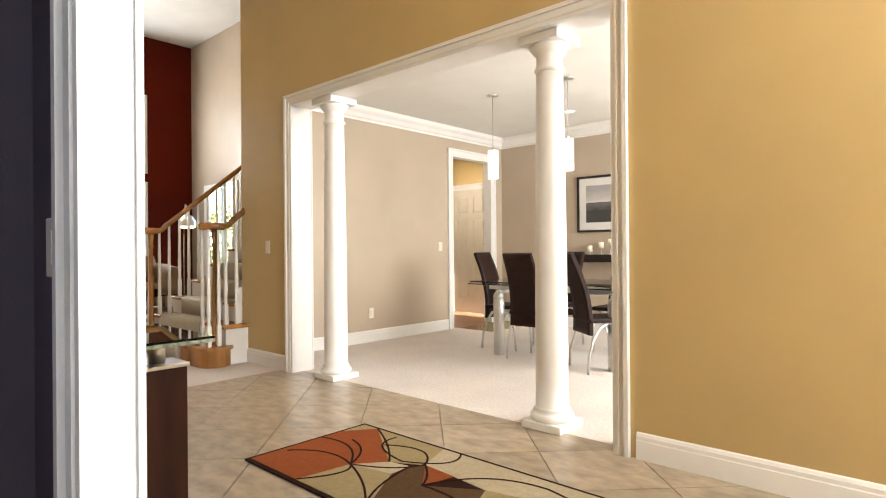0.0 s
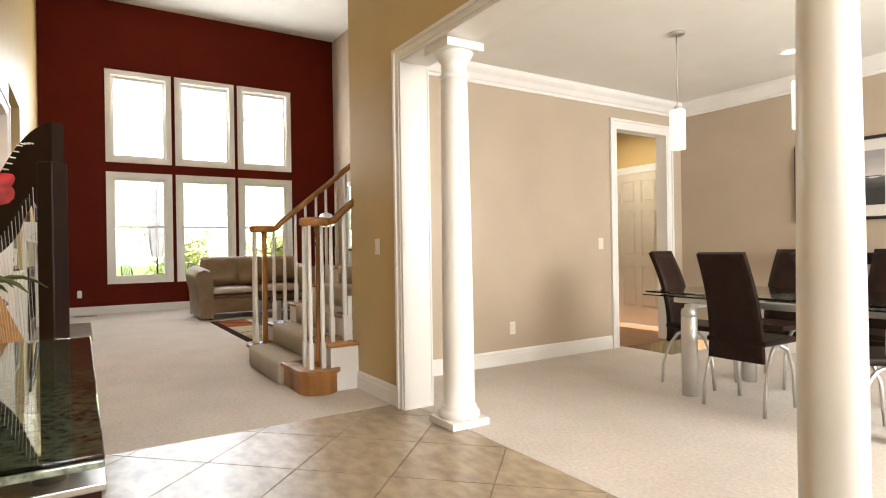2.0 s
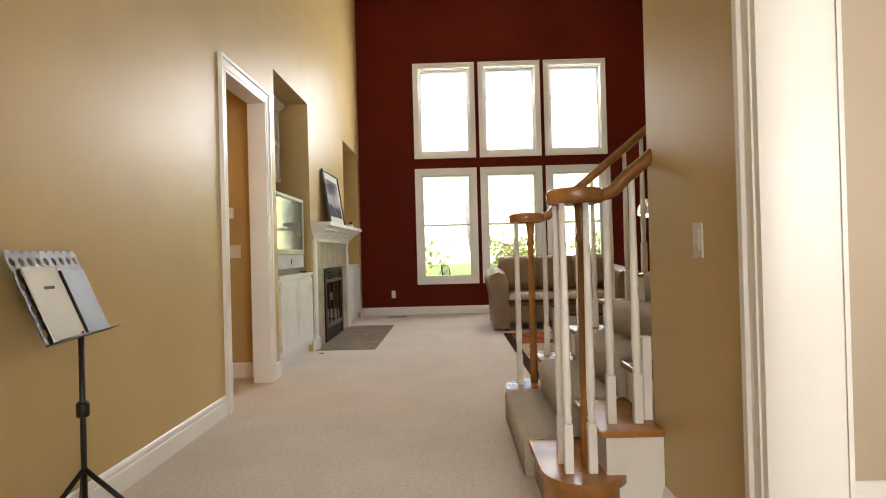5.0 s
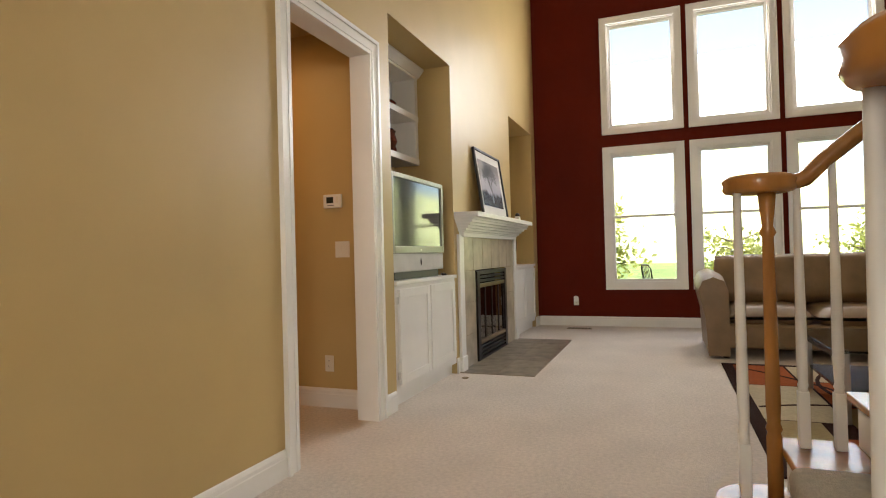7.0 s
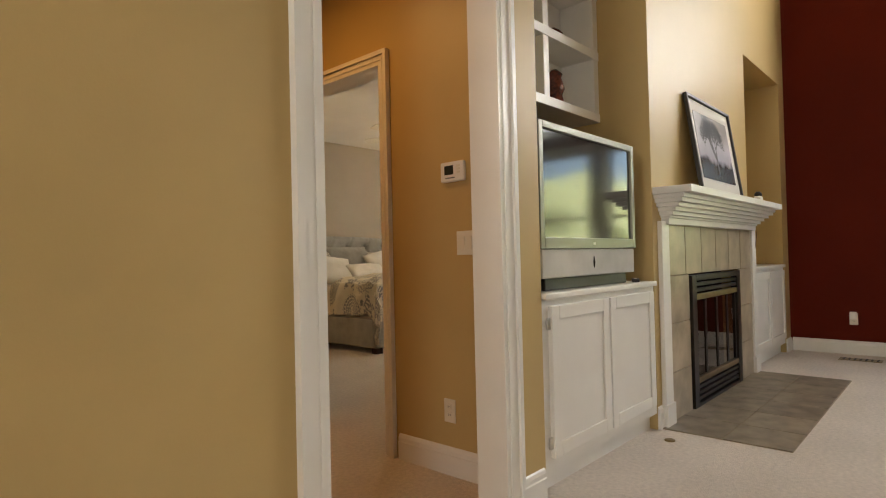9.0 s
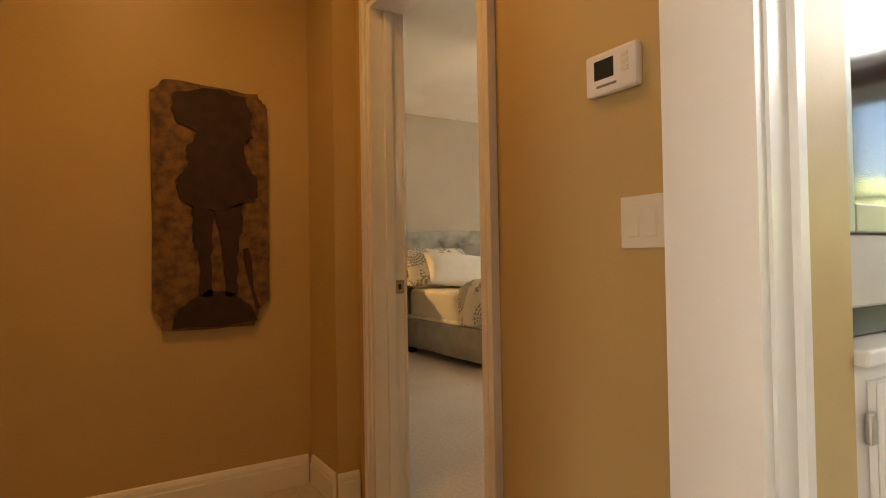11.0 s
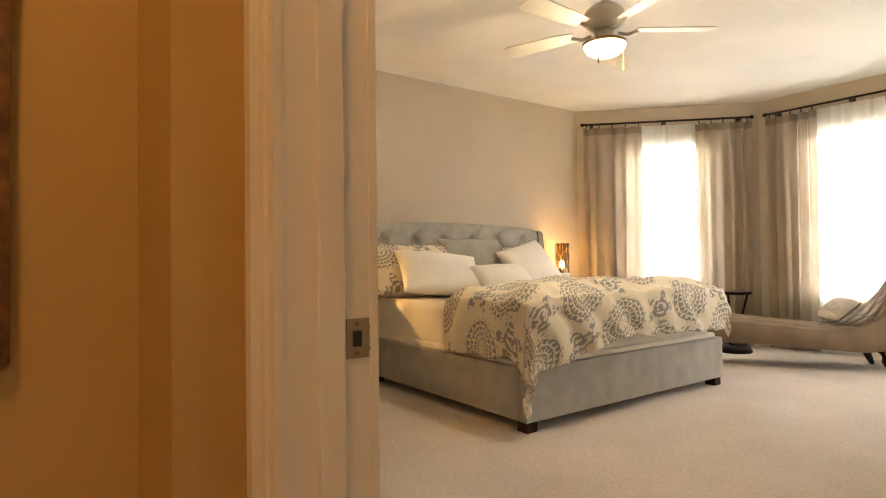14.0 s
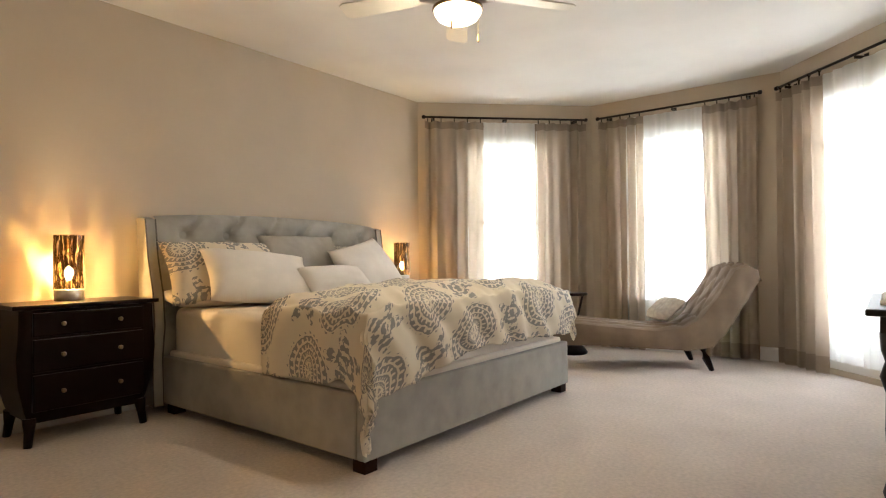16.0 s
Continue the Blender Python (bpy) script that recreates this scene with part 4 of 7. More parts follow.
# ---- dining room ----
tb = thing("dining_table", "glass extension dining table with silver round legs", "dining table", pose(-2.92, 5.10, 0))
part("glass_top", boxes((-0.92, 0.92, -0.50, 0.50, 0.738, 0.752), bevel=0.004), GREENGLASS, tb, "green-edged glass top").visible_shadow = False
part("leaf", boxes((-0.98, -0.3, -0.46, 0.46, 0.712, 0.722), bevel=0.003), GREENGLASS, tb, "glass extension leaf").visible_shadow = False
part("leaf", boxes((0.3, 0.98, -0.46, 0.46, 0.712, 0.722), bevel=0.003), GREENGLASS, tb, "glass extension leaf").visible_shadow = False
for y in (-0.30, 0.30):
    part("rail", boxes((-0.80, 0.80, y - 0.025, y + 0.025, 0.66, 0.708), bevel=0.006), SATIN, tb)
for x in (-0.63, 0.63):
    part("crossbar", boxes((x - 0.03, x + 0.03, -0.40, 0.40, 0.63, 0.662), bevel=0.006), SATIN, tb)
    for y in (-0.385, 0.385):
        part("leg", lathe([(0.052, 0), (0.056, 0.006), (0.056, 0.565), (0.0535, 0.568), (0.0535, 0.574), (0.056, 0.577), (0.056, 0.60), (0.050, 0.625), (0.030, 0.642)], 24, x, y), SATIN, tb)


def dining_chair(m):
    """Faces +y; the back stands at the rear."""
    ob = thing("dining_chair", "dark brown leather high-back dining chair, silver legs", "chair", m, "chairs round the dining table")

    def back(u, v):
        x = (u - 0.5) * (0.37 - 0.05 * v)
        z = 0.33 + 0.70 * v
        return Vector((x, -0.20 - 0.16 * v ** 1.5 + 0.03 * math.sin(v * 3.1), z))
    part("backrest", grid(6, 14, back, thick=0.032), LEATHER, ob, "tall dark leather backrest")
    sm = boxes((-0.20, 0.20, -0.20, 0.20, 0.435, 0.475), bevel=0.014)
    part("seat", sm, LEATHER, ob)
    for s in (-1, 1):
        part("leg", tube([(s * 0.17, -0.02, 0.432), (s * 0.19, -0.10, 0.40), (s * 0.20, -0.17, 0.30), (s * 0.205, -0.215, 0.15), (s * 0.208, -0.225, 0.0)], 0.012, 10), SATIN, ob)
        part("leg", tube([(s * 0.17, 0.02, 0.432), (s * 0.185, 0.10, 0.39), (s * 0.19, 0.16, 0.26), (s * 0.19, 0.18, 0.0)], 0.012, 10), SATIN, ob)
    part("seat_frame", tube([(-0.17, 0.0, 0.425), (0.17, 0.0, 0.425)], 0.010, 8), SATIN, ob)
    return ob


c0 = dining_chair(pose(-3.15, 4.81, 0))
for x, y, r in ((-2.42, 4.74, -38), (-2.70, 5.62, 180), (-3.42, 5.60, 176), (-3.73, 5.14, -82)):
    copy_thing(c0, pose(x, y, 0, 0, 0, r))

SHADE = glow_mat("opal_pendant_glass", (1.0, 0.86, 0.62), 0.22)
for px in (-3.77, -2.86):
    pd = thing("pendant_lamp", "opal glass cylinder pendant lamp on thin rod", "pendant lamp", pose(px, 4.925, 0), "pendants over the dining table")
    part("canopy", lathe([(0.062, 2.74), (0.062, 2.725), (0.02, 2.715)], 24), STEEL, pd)
    part("rod", tube([(0, 0, 2.72), (0, 0, 2.14)], 0.004, 8), STEEL, pd)
    part("shade", lathe([(0.055, 1.835), (0.058, 1.84), (0.058, 2.135), (0.054, 2.142)], 28), SHADE, pd, "glowing opal glass shade")
    part("cap", lathe([(0.02, 2.143), (0.02, 2.17), (0.008, 2.18)], 16), STEEL, pd)
dl = thing("recessed_downlight", "white recessed downlight in the dining ceiling", "ceiling light", pose(-3.55, 6.15, 2.74))
part("trim_ring", lathe([(0.075, -0.006), (0.08, -0.0005)], 28), WHITE, dl)
part("lens", lathe([(0.05, -0.0085), (0.05, -0.006)], 24), glow_mat("downlight_lens", (1, 0.9, 0.7), 0.8), dl)

SHELFBLACK = mat("black_brown_lacquer", (0.018, 0.010, 0.008), 0.25)
sh = thing("wall_shelf", "black floating console shelf on the dining wall", "shelf", pose(-2.9, 7.0, 0))
part("board", boxes((-1.02, 1.02, -0.30, -0.001, 0.955, 1.0), bevel=0.004), SHELFBLACK, sh)
part("apron", boxes((-0.95, 0.95, -0.26, -0.001, 0.90, 0.955)), SHELFBLACK, sh)
WAX = mat("ivory_wax", (0.78, 0.70, 0.55), 0.6, var=0.03)
for x, h in ((-3.66, 0.03), (-3.50, 0.075), (-3.37, 0.115)):
    cd = thing("candle_holder", "ivory pillar candle on slim silver holder", "candle", pose(x, 6.85, 1.0), "candles on the wall shelf")
    part("foot", lathe([(0.038, 0), (0.038, 0.006), (0.006, 0.012), (0.006, h), (0.036, h + 0.005)], 20), STEEL, cd)
    part("candle", lathe([(0.034, h + 0.006), (0.034, h + 0.082), (0.028, h + 0.085)], 20), WAX, cd)


def photo_mat(name, kind):
    m = mat(name, (0.3, 0.3, 0.3), 0.25)
    nt = m.node_tree
    n, l = nt.nodes, nt.links
    co = [x for x in n if x.type == "TEX_COORD"][0]
    sep = n.new("ShaderNodeSeparateXYZ")
    l.new(co.outputs["Object"], sep.inputs[0])
    noise1 = n.new("ShaderNodeTexNoise")
    noise1.inputs["Scale"].default_value = 7
    noise1.inputs["Detail"].default_value = 8
    mp = n.new("ShaderNodeMapping")
    mp.inputs["Scale"].default_value = (1, 1, 3) if kind == "sea" else (1, 1, 1)
    l.new(co.outputs["Object"], mp.inputs[0])
    l.new(mp.outputs[0], noise1.inputs["Vector"])
    add = n.new("ShaderNodeMath")
    add.operation = "MULTIPLY_ADD"
    l.new(noise1.outputs[0], add.inputs[0])
    add.inputs[1].default_value = 0.10 if kind == "sea" else 0.16
    l.new(sep.outputs["Z"], add.inputs[2])
    ramp = n.new("ShaderNodeValToRGB")
    e = ramp.color_ramp.elements
    e[0].position, e[0].color = 0.30, (0.05, 0.05, 0.05, 1)
    e[1].position, e[1].color = 0.85, (0.35, 0.33, 0.33, 1)
    for p, c in ((0.495, (0.15, 0.145, 0.14, 1)), (0.51, (0.62, 0.58, 0.55, 1)), (0.62, (0.5, 0.46, 0.45, 1))) if kind == "sea" else ((0.4, (0.5, 0.48, 0.56, 1)), (0.6, (0.62, 0.6, 0.68, 1))):
        q = e.new(p)
        q.color = c
    mr = n.new("ShaderNodeMapRange")
    mr.inputs[1].default_value, mr.inputs[2].default_value = -0.20, 0.32
    l.new(add.outputs[0], mr.inputs[0])
    l.new(mr.outputs[0], ramp.inputs[0])
    l.new(ramp.outputs[0], n["Principled BSDF"].inputs["Base Color"])
    return m


MATTE = mat("picture_mat_board", (0.70, 0.67, 0.63), 0.8, var=0.01)


def framed(name, label, m, w, h, art, border, frame_w, material):
    ob = thing(name, label, "picture", m)
    fr = bmesh.new()
    for a in (-1, 1):
        x0, x1 = sorted((a * w / 2, a * (w / 2 - frame_w)))
        box(fr, x0, x1, -0.03, -0.002, -h / 2, h / 2, bevel=0.003)
        z0, z1 = sorted((a * h / 2, a * (h / 2 - frame_w)))
        box(fr, -w / 2 + frame_w, w / 2 - frame_w, -0.029, -0.002, z0, z1, bevel=0.003)
    part("frame", fr, material, ob)
    iw, ih = w / 2 - frame_w, h / 2 - frame_w
    part("mat_board", boxes((-iw, iw, -0.012, -0.004, -ih, ih)), MATTE, ob)
    p = part("print", boxes((-iw + border, iw - border, -0.015, -0.012, -ih + border, ih - border)), art, ob)
    return ob


SEA = photo_mat("monochrome_bridge_print", "sea")
for x in (-3.475, -2.43):
    fb = framed("framed_photo", "black framed grey sea and bridge photograph", pose(x, 7.0, 1.67), 0.88, 0.75, SEA, 0.10, 0.03, BLACK)
    part("bridge_tower", boxes((0.06, 0.068, -0.0165, -0.015, -0.03, 0.13)), BLACK, fb)
    part("bridge_deck", boxes((-0.29, 0.29, -0.0162, -0.015, 0.01, 0.017)), BLACK, fb)


# ---- living room ----
sofa = thing("sofa", "taupe leather sofa with loose back cushions", "sofa", pose(-10.72, 3.52, 0))
HW = 0.89
part("base", boxes((-0.95, -0.03, -HW + 0.1, HW - 0.1, 0.10, 0.34), bevel=0.03), SOFA_LEATHER, sofa)
part("back_frame", boxes((-1.0, -0.74, -HW + 0.1, HW - 0.1, 0.12, 0.84), bevel=0.07), SOFA_LEATHER, sofa)


def cushion_bm(w, d, h, n=12, puff=0.6):
    """A stuffed block: w along y, d along x, h up, centred."""
    bm = bmesh.new()
    for s in (-1, 1):
        def f(u, v, s=s):
            a, b = 2 * u - 1, 2 * v - 1
            k = (max(0, 1 - a ** 4) * max(0, 1 - b ** 4)) ** 0.42
            return Vector((b * d / 2 * (0.95 + 0.05 * (1 - a * a)), a * w / 2 * (0.95 + 0.05 * (1 - b * b)), s * h / 2 * (0.12 + 0.88 * k)))
        grid(n, n, f, bm)
    bmesh.ops.remove_doubles(bm, verts=bm.verts, dist=0.0005)
    return bm


for s in (-1, 1):
    arm = bmesh.new()
    prof = [(-0.11, 0.06), (-0.13, 0.45), (-0.17, 0.62), (-0.19, 0.72), (-0.15, 0.82), (-0.05, 0.86), (0.05, 0.82), (0.09, 0.70), (0.09, 0.06)]

    def armf(u, v, s=s):
        i = u * (len(prof) - 1)
        k = min(int(i), len(prof) - 2)
        t = i - k
        py, pz = prof[k][0] * (1 - t) + prof[k + 1][0] * t, prof[k][1] * (1 - t) + prof[k + 1][1] * t
        lean = 0.10 * (v - 0.5) * max(0, pz - 0.4)
        end = 0.03 * (abs(2 * v - 1) ** 6)
        return Vector((-0.98 + 1.0 * v, s * (-1) * py * (1 - end) + s * (HW - 0.06), pz * (0.97 + 0.05 * (1 - v)) - end))
    grid(24, 12, armf, arm)
    for v in (0, 1):
        loop = [arm.verts.new(armf(k / 24, v)) for k in range(25)]
        arm.faces.new(loop)
    part("armrest", arm, SOFA_LEATHER, sofa, "rolled leather armrest")
    part("seat_cushion", turn(cushion_bm(0.77, 0.84, 0.24), pose(-0.44, s * 0.385, 0.40)), SOFA_LEATHER, sofa)
    for x in (-0.9, -0.08):
        part("foot", lathe([(0.03, 0), (0.045, 0.11)], 12, x, s * (HW - 0.12)), DARKWOOD, sofa)
for y, yaw in ((-0.52, -9), (0.0, 3), (0.52, 7)):
    part("back_cushion", turn(cushion_bm(0.62, 0.52, 0.30), pose(-0.62, y, 0.76, 0, 72, yaw)), SOFA_LEATHER, sofa)

lrug = thing("area_rug", "black bordered red and cream patterned rug", "rug", pose(-10.45, 2.67, 0.001))
part("pile_base", boxes((0, 2.9, 0, 2.2, 0, 0.010), bevel=0.003), RUG_DARK, lrug, "black rug border")
for a, b, c, d, m in ((0.08, 0.9, 0.08, 0.5, RUG_RUST), (0.9, 1.9, 0.08, 0.55, RUG_CREAM), (1.9, 2.82, 0.08, 0.4, RUG_SAND), (0.08, 0.7, 0.5, 1.2, RUG_CREAM), (0.7, 1.5, 0.55, 1.3, RUG_RUST), (1.5, 2.2, 0.55, 1.1, RUG_SAND), (2.2, 2.82, 0.4, 1.3, RUG_RUST),
                      (0.08, 0.9, 1.2, 2.12, RUG_SAND), (0.9, 1.5, 1.3, 2.12, RUG_CREAM), (1.5, 2.82, 1.3, 2.12, RUG_CREAM)):
    part("rug_field", boxes((a + 0.01, b - 0.01, c + 0.01, d - 0.01, 0.0095, 0.0125)), m, lrug)
for p, q, r in (((0.2, 0.1), (1.4, 1.4), (2.7, 0.2)), ((0.1, 0.9), (1.0, 0.2), (2.2, 1.2)), ((0.5, 2.1), (1.1, 0.6), (2.8, 0.9)), ((1.6, 0.1), (1.1, 1.0), (2.3, 1.3))):
    part("rug_line", ribbon(bez(p, q, r), 0.03, 0.0122, 0.0145), RUG_DARK, lrug)

ct = thing("coffee_table", "black framed glass coffee table on the rug", "coffee table", pose(-9.05, 3.55, 0.014))
SMOKE = glass_mat("smoked_glass", (0.35, 0.38, 0.36))
part("glass_top", boxes((-0.55, 0.55, -0.42, 0.42, 0.43, 0.445), bevel=0.003), SMOKE, ct)
part("lower_shelf", boxes((-0.48, 0.48, -0.35, 0.35, 0.16, 0.18)), SHELFBLACK, ct)
for x in (-0.48, 0.48):
    for y in (-0.36, 0.36):
        part("leg", boxes((x - 0.03, x + 0.03, y - 0.03, y + 0.03, 0, 0.43), bevel=0.003), STEEL, ct)
for s in (-1, 1):
    part("apron", boxes((-0.45, 0.45, s * 0.36 - 0.015, s * 0.36 + 0.015, 0.37, 0.428)), SHELFBLACK, ct)

arc = thing("arc_floor_lamp", "chrome arc floor lamp with dome shade", "floor lamp", pose(-12.5, 5.35, 0))
part("base", lathe([(0.15, 0), (0.16, 0.01), (0.16, 0.05), (0.15, 0.06), (0.015, 0.065)], 28), SATIN, arc)
pts = [(0, 0, 0.06), (0, 0, 1.0)] + [(1.12 * (1 - math.cos(a)) / 2, -0.40 * (1 - math.cos(a)) / 2, 1.0 + 1.05 * math.sin(a)) for a in [k * 0.2 for k in range(1, 13)]]
part("arm", tube(pts, 0.011, 10), STEEL, arc)
part("shade", lathe([(0.16, 1.58), (0.165, 1.60), (0.155, 1.68), (0.11, 1.77), (0.03, 1.81)], 28, 1.10, -0.40), STEEL, arc, "chrome dome shade")
part("diffuser", lathe([(0.10, 1.54), (0.15, 1.565), (0.155, 1.579)], 24, 1.10, -0.40), glow_mat("lamp_diffuser", (1, 0.9, 0.6), 1.2), arc)

# ---- fireplace ----
FTILE = mat("grey_beige_surround_tile", (0.40, 0.33, 0.235), 0.3, var=0.15, scale=6, bump=0.05, stain=(0.28, 0.225, 0.15))
HTILE = mat("grey_hearth_tile", (0.235, 0.19, 0.14), 0.4, var=0.18, scale=8, bump=0.08)
tile_variation(FTILE, 0.07)
tile_variation(HTILE, 0.10)
fp = tagged(new("fireplace"), "tiled gas fireplace with white crown mantel", "fireplace", kind="structure")
fp.matrix_basis = pose(0, 0.40, 0)
part("surround_backing", boxes((-10.0, -9.62, 0.0006, 0.006, 0, 1.28), (-11.55, -11.16, 0.0006, 0.006, 0, 1.28), (-11.16, -10.0, 0.0006, 0.006, 0.93, 1.28)), GROUT, fp)
for x0, x1 in ((-10.0, -9.62), (-11.55, -11.16)):
    for k in range(3):
        part("surround_tile", boxes((x0 + 0.003, x1 - 0.003, 0.005, 0.014, k * 0.31 + 0.003, (k + 1) * 0.31 - 0.003), bevel=0.002), FTILE, fp)
for k in range(6):
    a = -11.55 + k * 0.3217
    part("surround_tile", boxes((a + 0.003, a + 0.3187, 0.005, 0.014, 0.933, 1.277), bevel=0.002), FTILE, fp)
for x0, x1 in ((-9.62, -9.50), (-11.67, -11.55)):
    part("pilaster", boxes((x0 + 0.001, x1, 0.0006, 0.03, 0, 1.28), (x0 - 0.004, x1 + 0.012, 0.0006, 0.042, 0, 0.14), bevel=0.003), WHITE, fp)
mant = bmesh.new()
for e, d, z0, z1 in ((0.0, 0.05, 1.26, 1.30), (0.012, 0.062, 1.30, 1.315), (0.03, 0.085, 1.315, 1.34), (0.05, 0.11, 1.34, 1.365), (0.075, 0.14, 1.365, 1.39), (0.10, 0.17, 1.39, 1.415), (0.115, 0.185, 1.415, 1.44), (0.13, 0.235, 1.44, 1.485)):
    box(mant, -11.60 - e, -9.57 + e, 0.0006, d, z0, z1, bevel=0.003)
part("mantel", mant, WHITE, fp, "white stepped crown mantel shelf")
INS = mat("black_firebox_metal", (0.02, 0.014, 0.010), 0.35, 0.7)
ins = part("insert_frame", boxes((-11.15, -11.06, -0.02, 0.03, 0.0, 0.92), (-10.10, -10.01, -0.02, 0.03, 0.0, 0.92), (-11.06, -10.10, -0.02, 0.03, 0.88, 0.92), (-11.06, -10.10, -0.02, 0.028, 0.0, 0.03), bevel=0.003), INS, fp)
for z in (0.045, 0.085, 0.125, 0.80, 0.84):
    part("louvre", boxes((-11.06, -10.10, -0.01, 0.022, z, z + 0.026), bevel=0.004), INS, fp)
for z in (0.165, 0.745):
    part("brass_strip", boxes((-11.06, -10.10, -0.01, 0.026, z, z + 0.04), bevel=0.004), BRASS, fp)
for a, b in ((-11.05, -10.84), (-10.83, -10.585), (-10.575, -10.33), (-10.32, -10.11)):
    fr = boxes((a, a + 0.012, 0.0, 0.014, 0.21, 0.74), (b - 0.012, b, 0.0, 0.014, 0.21, 0.74))
    d = part("glass_door", fr, INS, fp)
    gp = part("pane", boxes((a + 0.012, b - 0.012, 0.004, 0.008, 0.21, 0.74)), glass_mat("fire_glass", (0.5, 0.5, 0.48)), d)
part("firebox", boxes((-11.16, -10.0, -0.50, -0.48, 0, 0.93), (-11.18, -11.155, -0.48, -0.12, 0, 0.93), (-10.005, -9.98, -0.48, -0.12, 0, 0.93), (-11.15, -10.01, -0.48, -0.03, 0.925, 0.95), (-11.15, -10.01, -0.48, -0.03, 0.0, 0.02)), mat("sooty_firebrick", (0.05, 0.04, 0.032), 0.9, var=0.3, bump=0.8, bscale=20), fp)
for k, (x, y, r) in enumerate(((-10.6, -0.2, 4), (-10.5, -0.26, -6), (-10.65, -0.3, 9))):
    part("log", turn(tube([(-0.32, 0, 0), (-0.1, 0.01, 0.01), (0.12, -0.01, 0), (0.32, 0.01, 0.005)], [0.045, 0.055, 0.05, 0.042], 10), pose(x, y, 0.11 + 0.07 * k, 0, 0, r)), mat("ceramic_log_%s" % "abc"[k], (0.14, 0.10, 0.07), 0.9, var=0.35, bump=1, bscale=25), fp)
hearth = tagged(new("hearth"), "flush grey tile hearth in the carpet", "hearth", kind="structure")
part("hearth_grout", boxes((-11.64, -9.46, 0.402, 1.11, -0.004, 0.003)), GROUT, hearth)
for i in range(6):
    for j in range(2):
        x0, y0 = -11.64 + i * 0.3633, 0.402 + j * 0.354
        part("hearth_tile", boxes((x0 + 0.003, x0 + 0.360, y0 + 0.003, y0 + 0.351, 0.002, 0.007)), HTILE, hearth)

TREE = photo_mat("pale_tree_print", "tree")
tp = framed("framed_tree_print", "black framed tree print leaning on the mantel", pose(-10.475, 0.452, 1.835, -8, 0, 180), 0.96, 0.70, TREE, 0.085, 0.022, BLACK)
tm = bmesh.new()
rt = random.Random(9)


def twig(bm, p, a, ln, w, depth):
    q = (p[0] + ln * math.cos(a), p[1] + ln * math.sin(a))
    nx, nz = -math.sin(a) * w, math.cos(a) * w
    v = [bm.verts.new((c[0], -0.0165, c[1])) for c in ((p[0] + nx, p[1] + nz), (p[0] - nx, p[1] - nz), (q[0] - nx * 0.6, q[1] - nz * 0.6), (q[0] + nx * 0.6, q[1] + nz * 0.6))]
    bm.faces.new(v)
    if depth:
        for k in range(3 if depth > 2 else 2):
            twig(bm, q, a + rt.uniform(-0.85, 0.85), ln * rt.uniform(0.66, 0.88), w * 0.62, depth - 1)
    if depth < 3:
        for k in range(3):
            c = (q[0] + rt.uniform(-0.02, 0.02), min(0.235, q[1] + rt.uniform(-0.02, 0.02)))
            r = rt.uniform(0.004, 0.009)
            bm.faces.new([bm.verts.new((c[0] + r * math.cos(g), -0.0167, c[1] + r * math.sin(g))) for g in (0.3, 1.9, 3.4, 4.9)])


twig(tm, (0, -0.20), 1.57, 0.11, 0.022, 6)
part("printed_tree", tm, mat("tree_ink", (0.05, 0.045, 0.06), 0.4), tp)
ck = thing("mantel_clock", "small dark and white clock on the mantel", "clock", pose(-11.42, 0.52, 1.486))
part("body", boxes((-0.04, 0.04, -0.03, 0.03, 0, 0.06), bevel=0.012), WHITE, ck)
part("dome", lathe([(0.03, 0.06), (0.028, 0.085), (0.015, 0.10)], 16), BLACK, ck)


# ---- niches: cabinets, shelves, television ----
def base_cabinet(x0, x1, h, label):
    ob = thing("base_cabinet", label, "cabinet", pose((x0 + x1) / 2, 0.40, 0), "niche cabinets")
    w = (x1 - x0) / 2 - 0.004
    part("body", boxes((-w, w, -0.57, -0.004, 0.10, h - 0.03)), WHITE, ob)
    part("toe_kick", boxes((-w, w, -0.55, -0.05, 0.0, 0.10)), WHITE, ob)
    part("worktop", boxes((-w, w, -0.57, 0.022, h - 0.03, h), bevel=0.006), WHITE, ob)
    for s in (-1, 1):
        a, b = (-w + 0.05, -0.008) if s < 0 else (0.008, w - 0.05)
        d = part("door", boxes((a, b, -0.003, 0.010, 0.16, h - 0.06)), WHITE, ob)
        fr = bmesh.new()
        z0, z1 = 0.16, h - 0.06
        for q in ((a, a + 0.065, z0, z1), (b - 0.065, b, z0, z1), (a + 0.065, b - 0.065, z0, z0 + 0.065), (a + 0.065, b - 0.065, z1 - 0.065, z1)):
            box(fr, q[0], q[1], 0.010, 0.020, q[2], q[3], bevel=0.003)
        part("door_frame", fr, WHITE, d)
        hx = a - 0.012 if s < 0 else b + 0.012
        for hz in (0.23, h - 0.14):
            part("hinge", boxes((hx - 0.012, hx + 0.012, 0.0, 0.012, hz - 0.028, hz + 0.028), bevel=0.004), STEEL, d)
    return ob


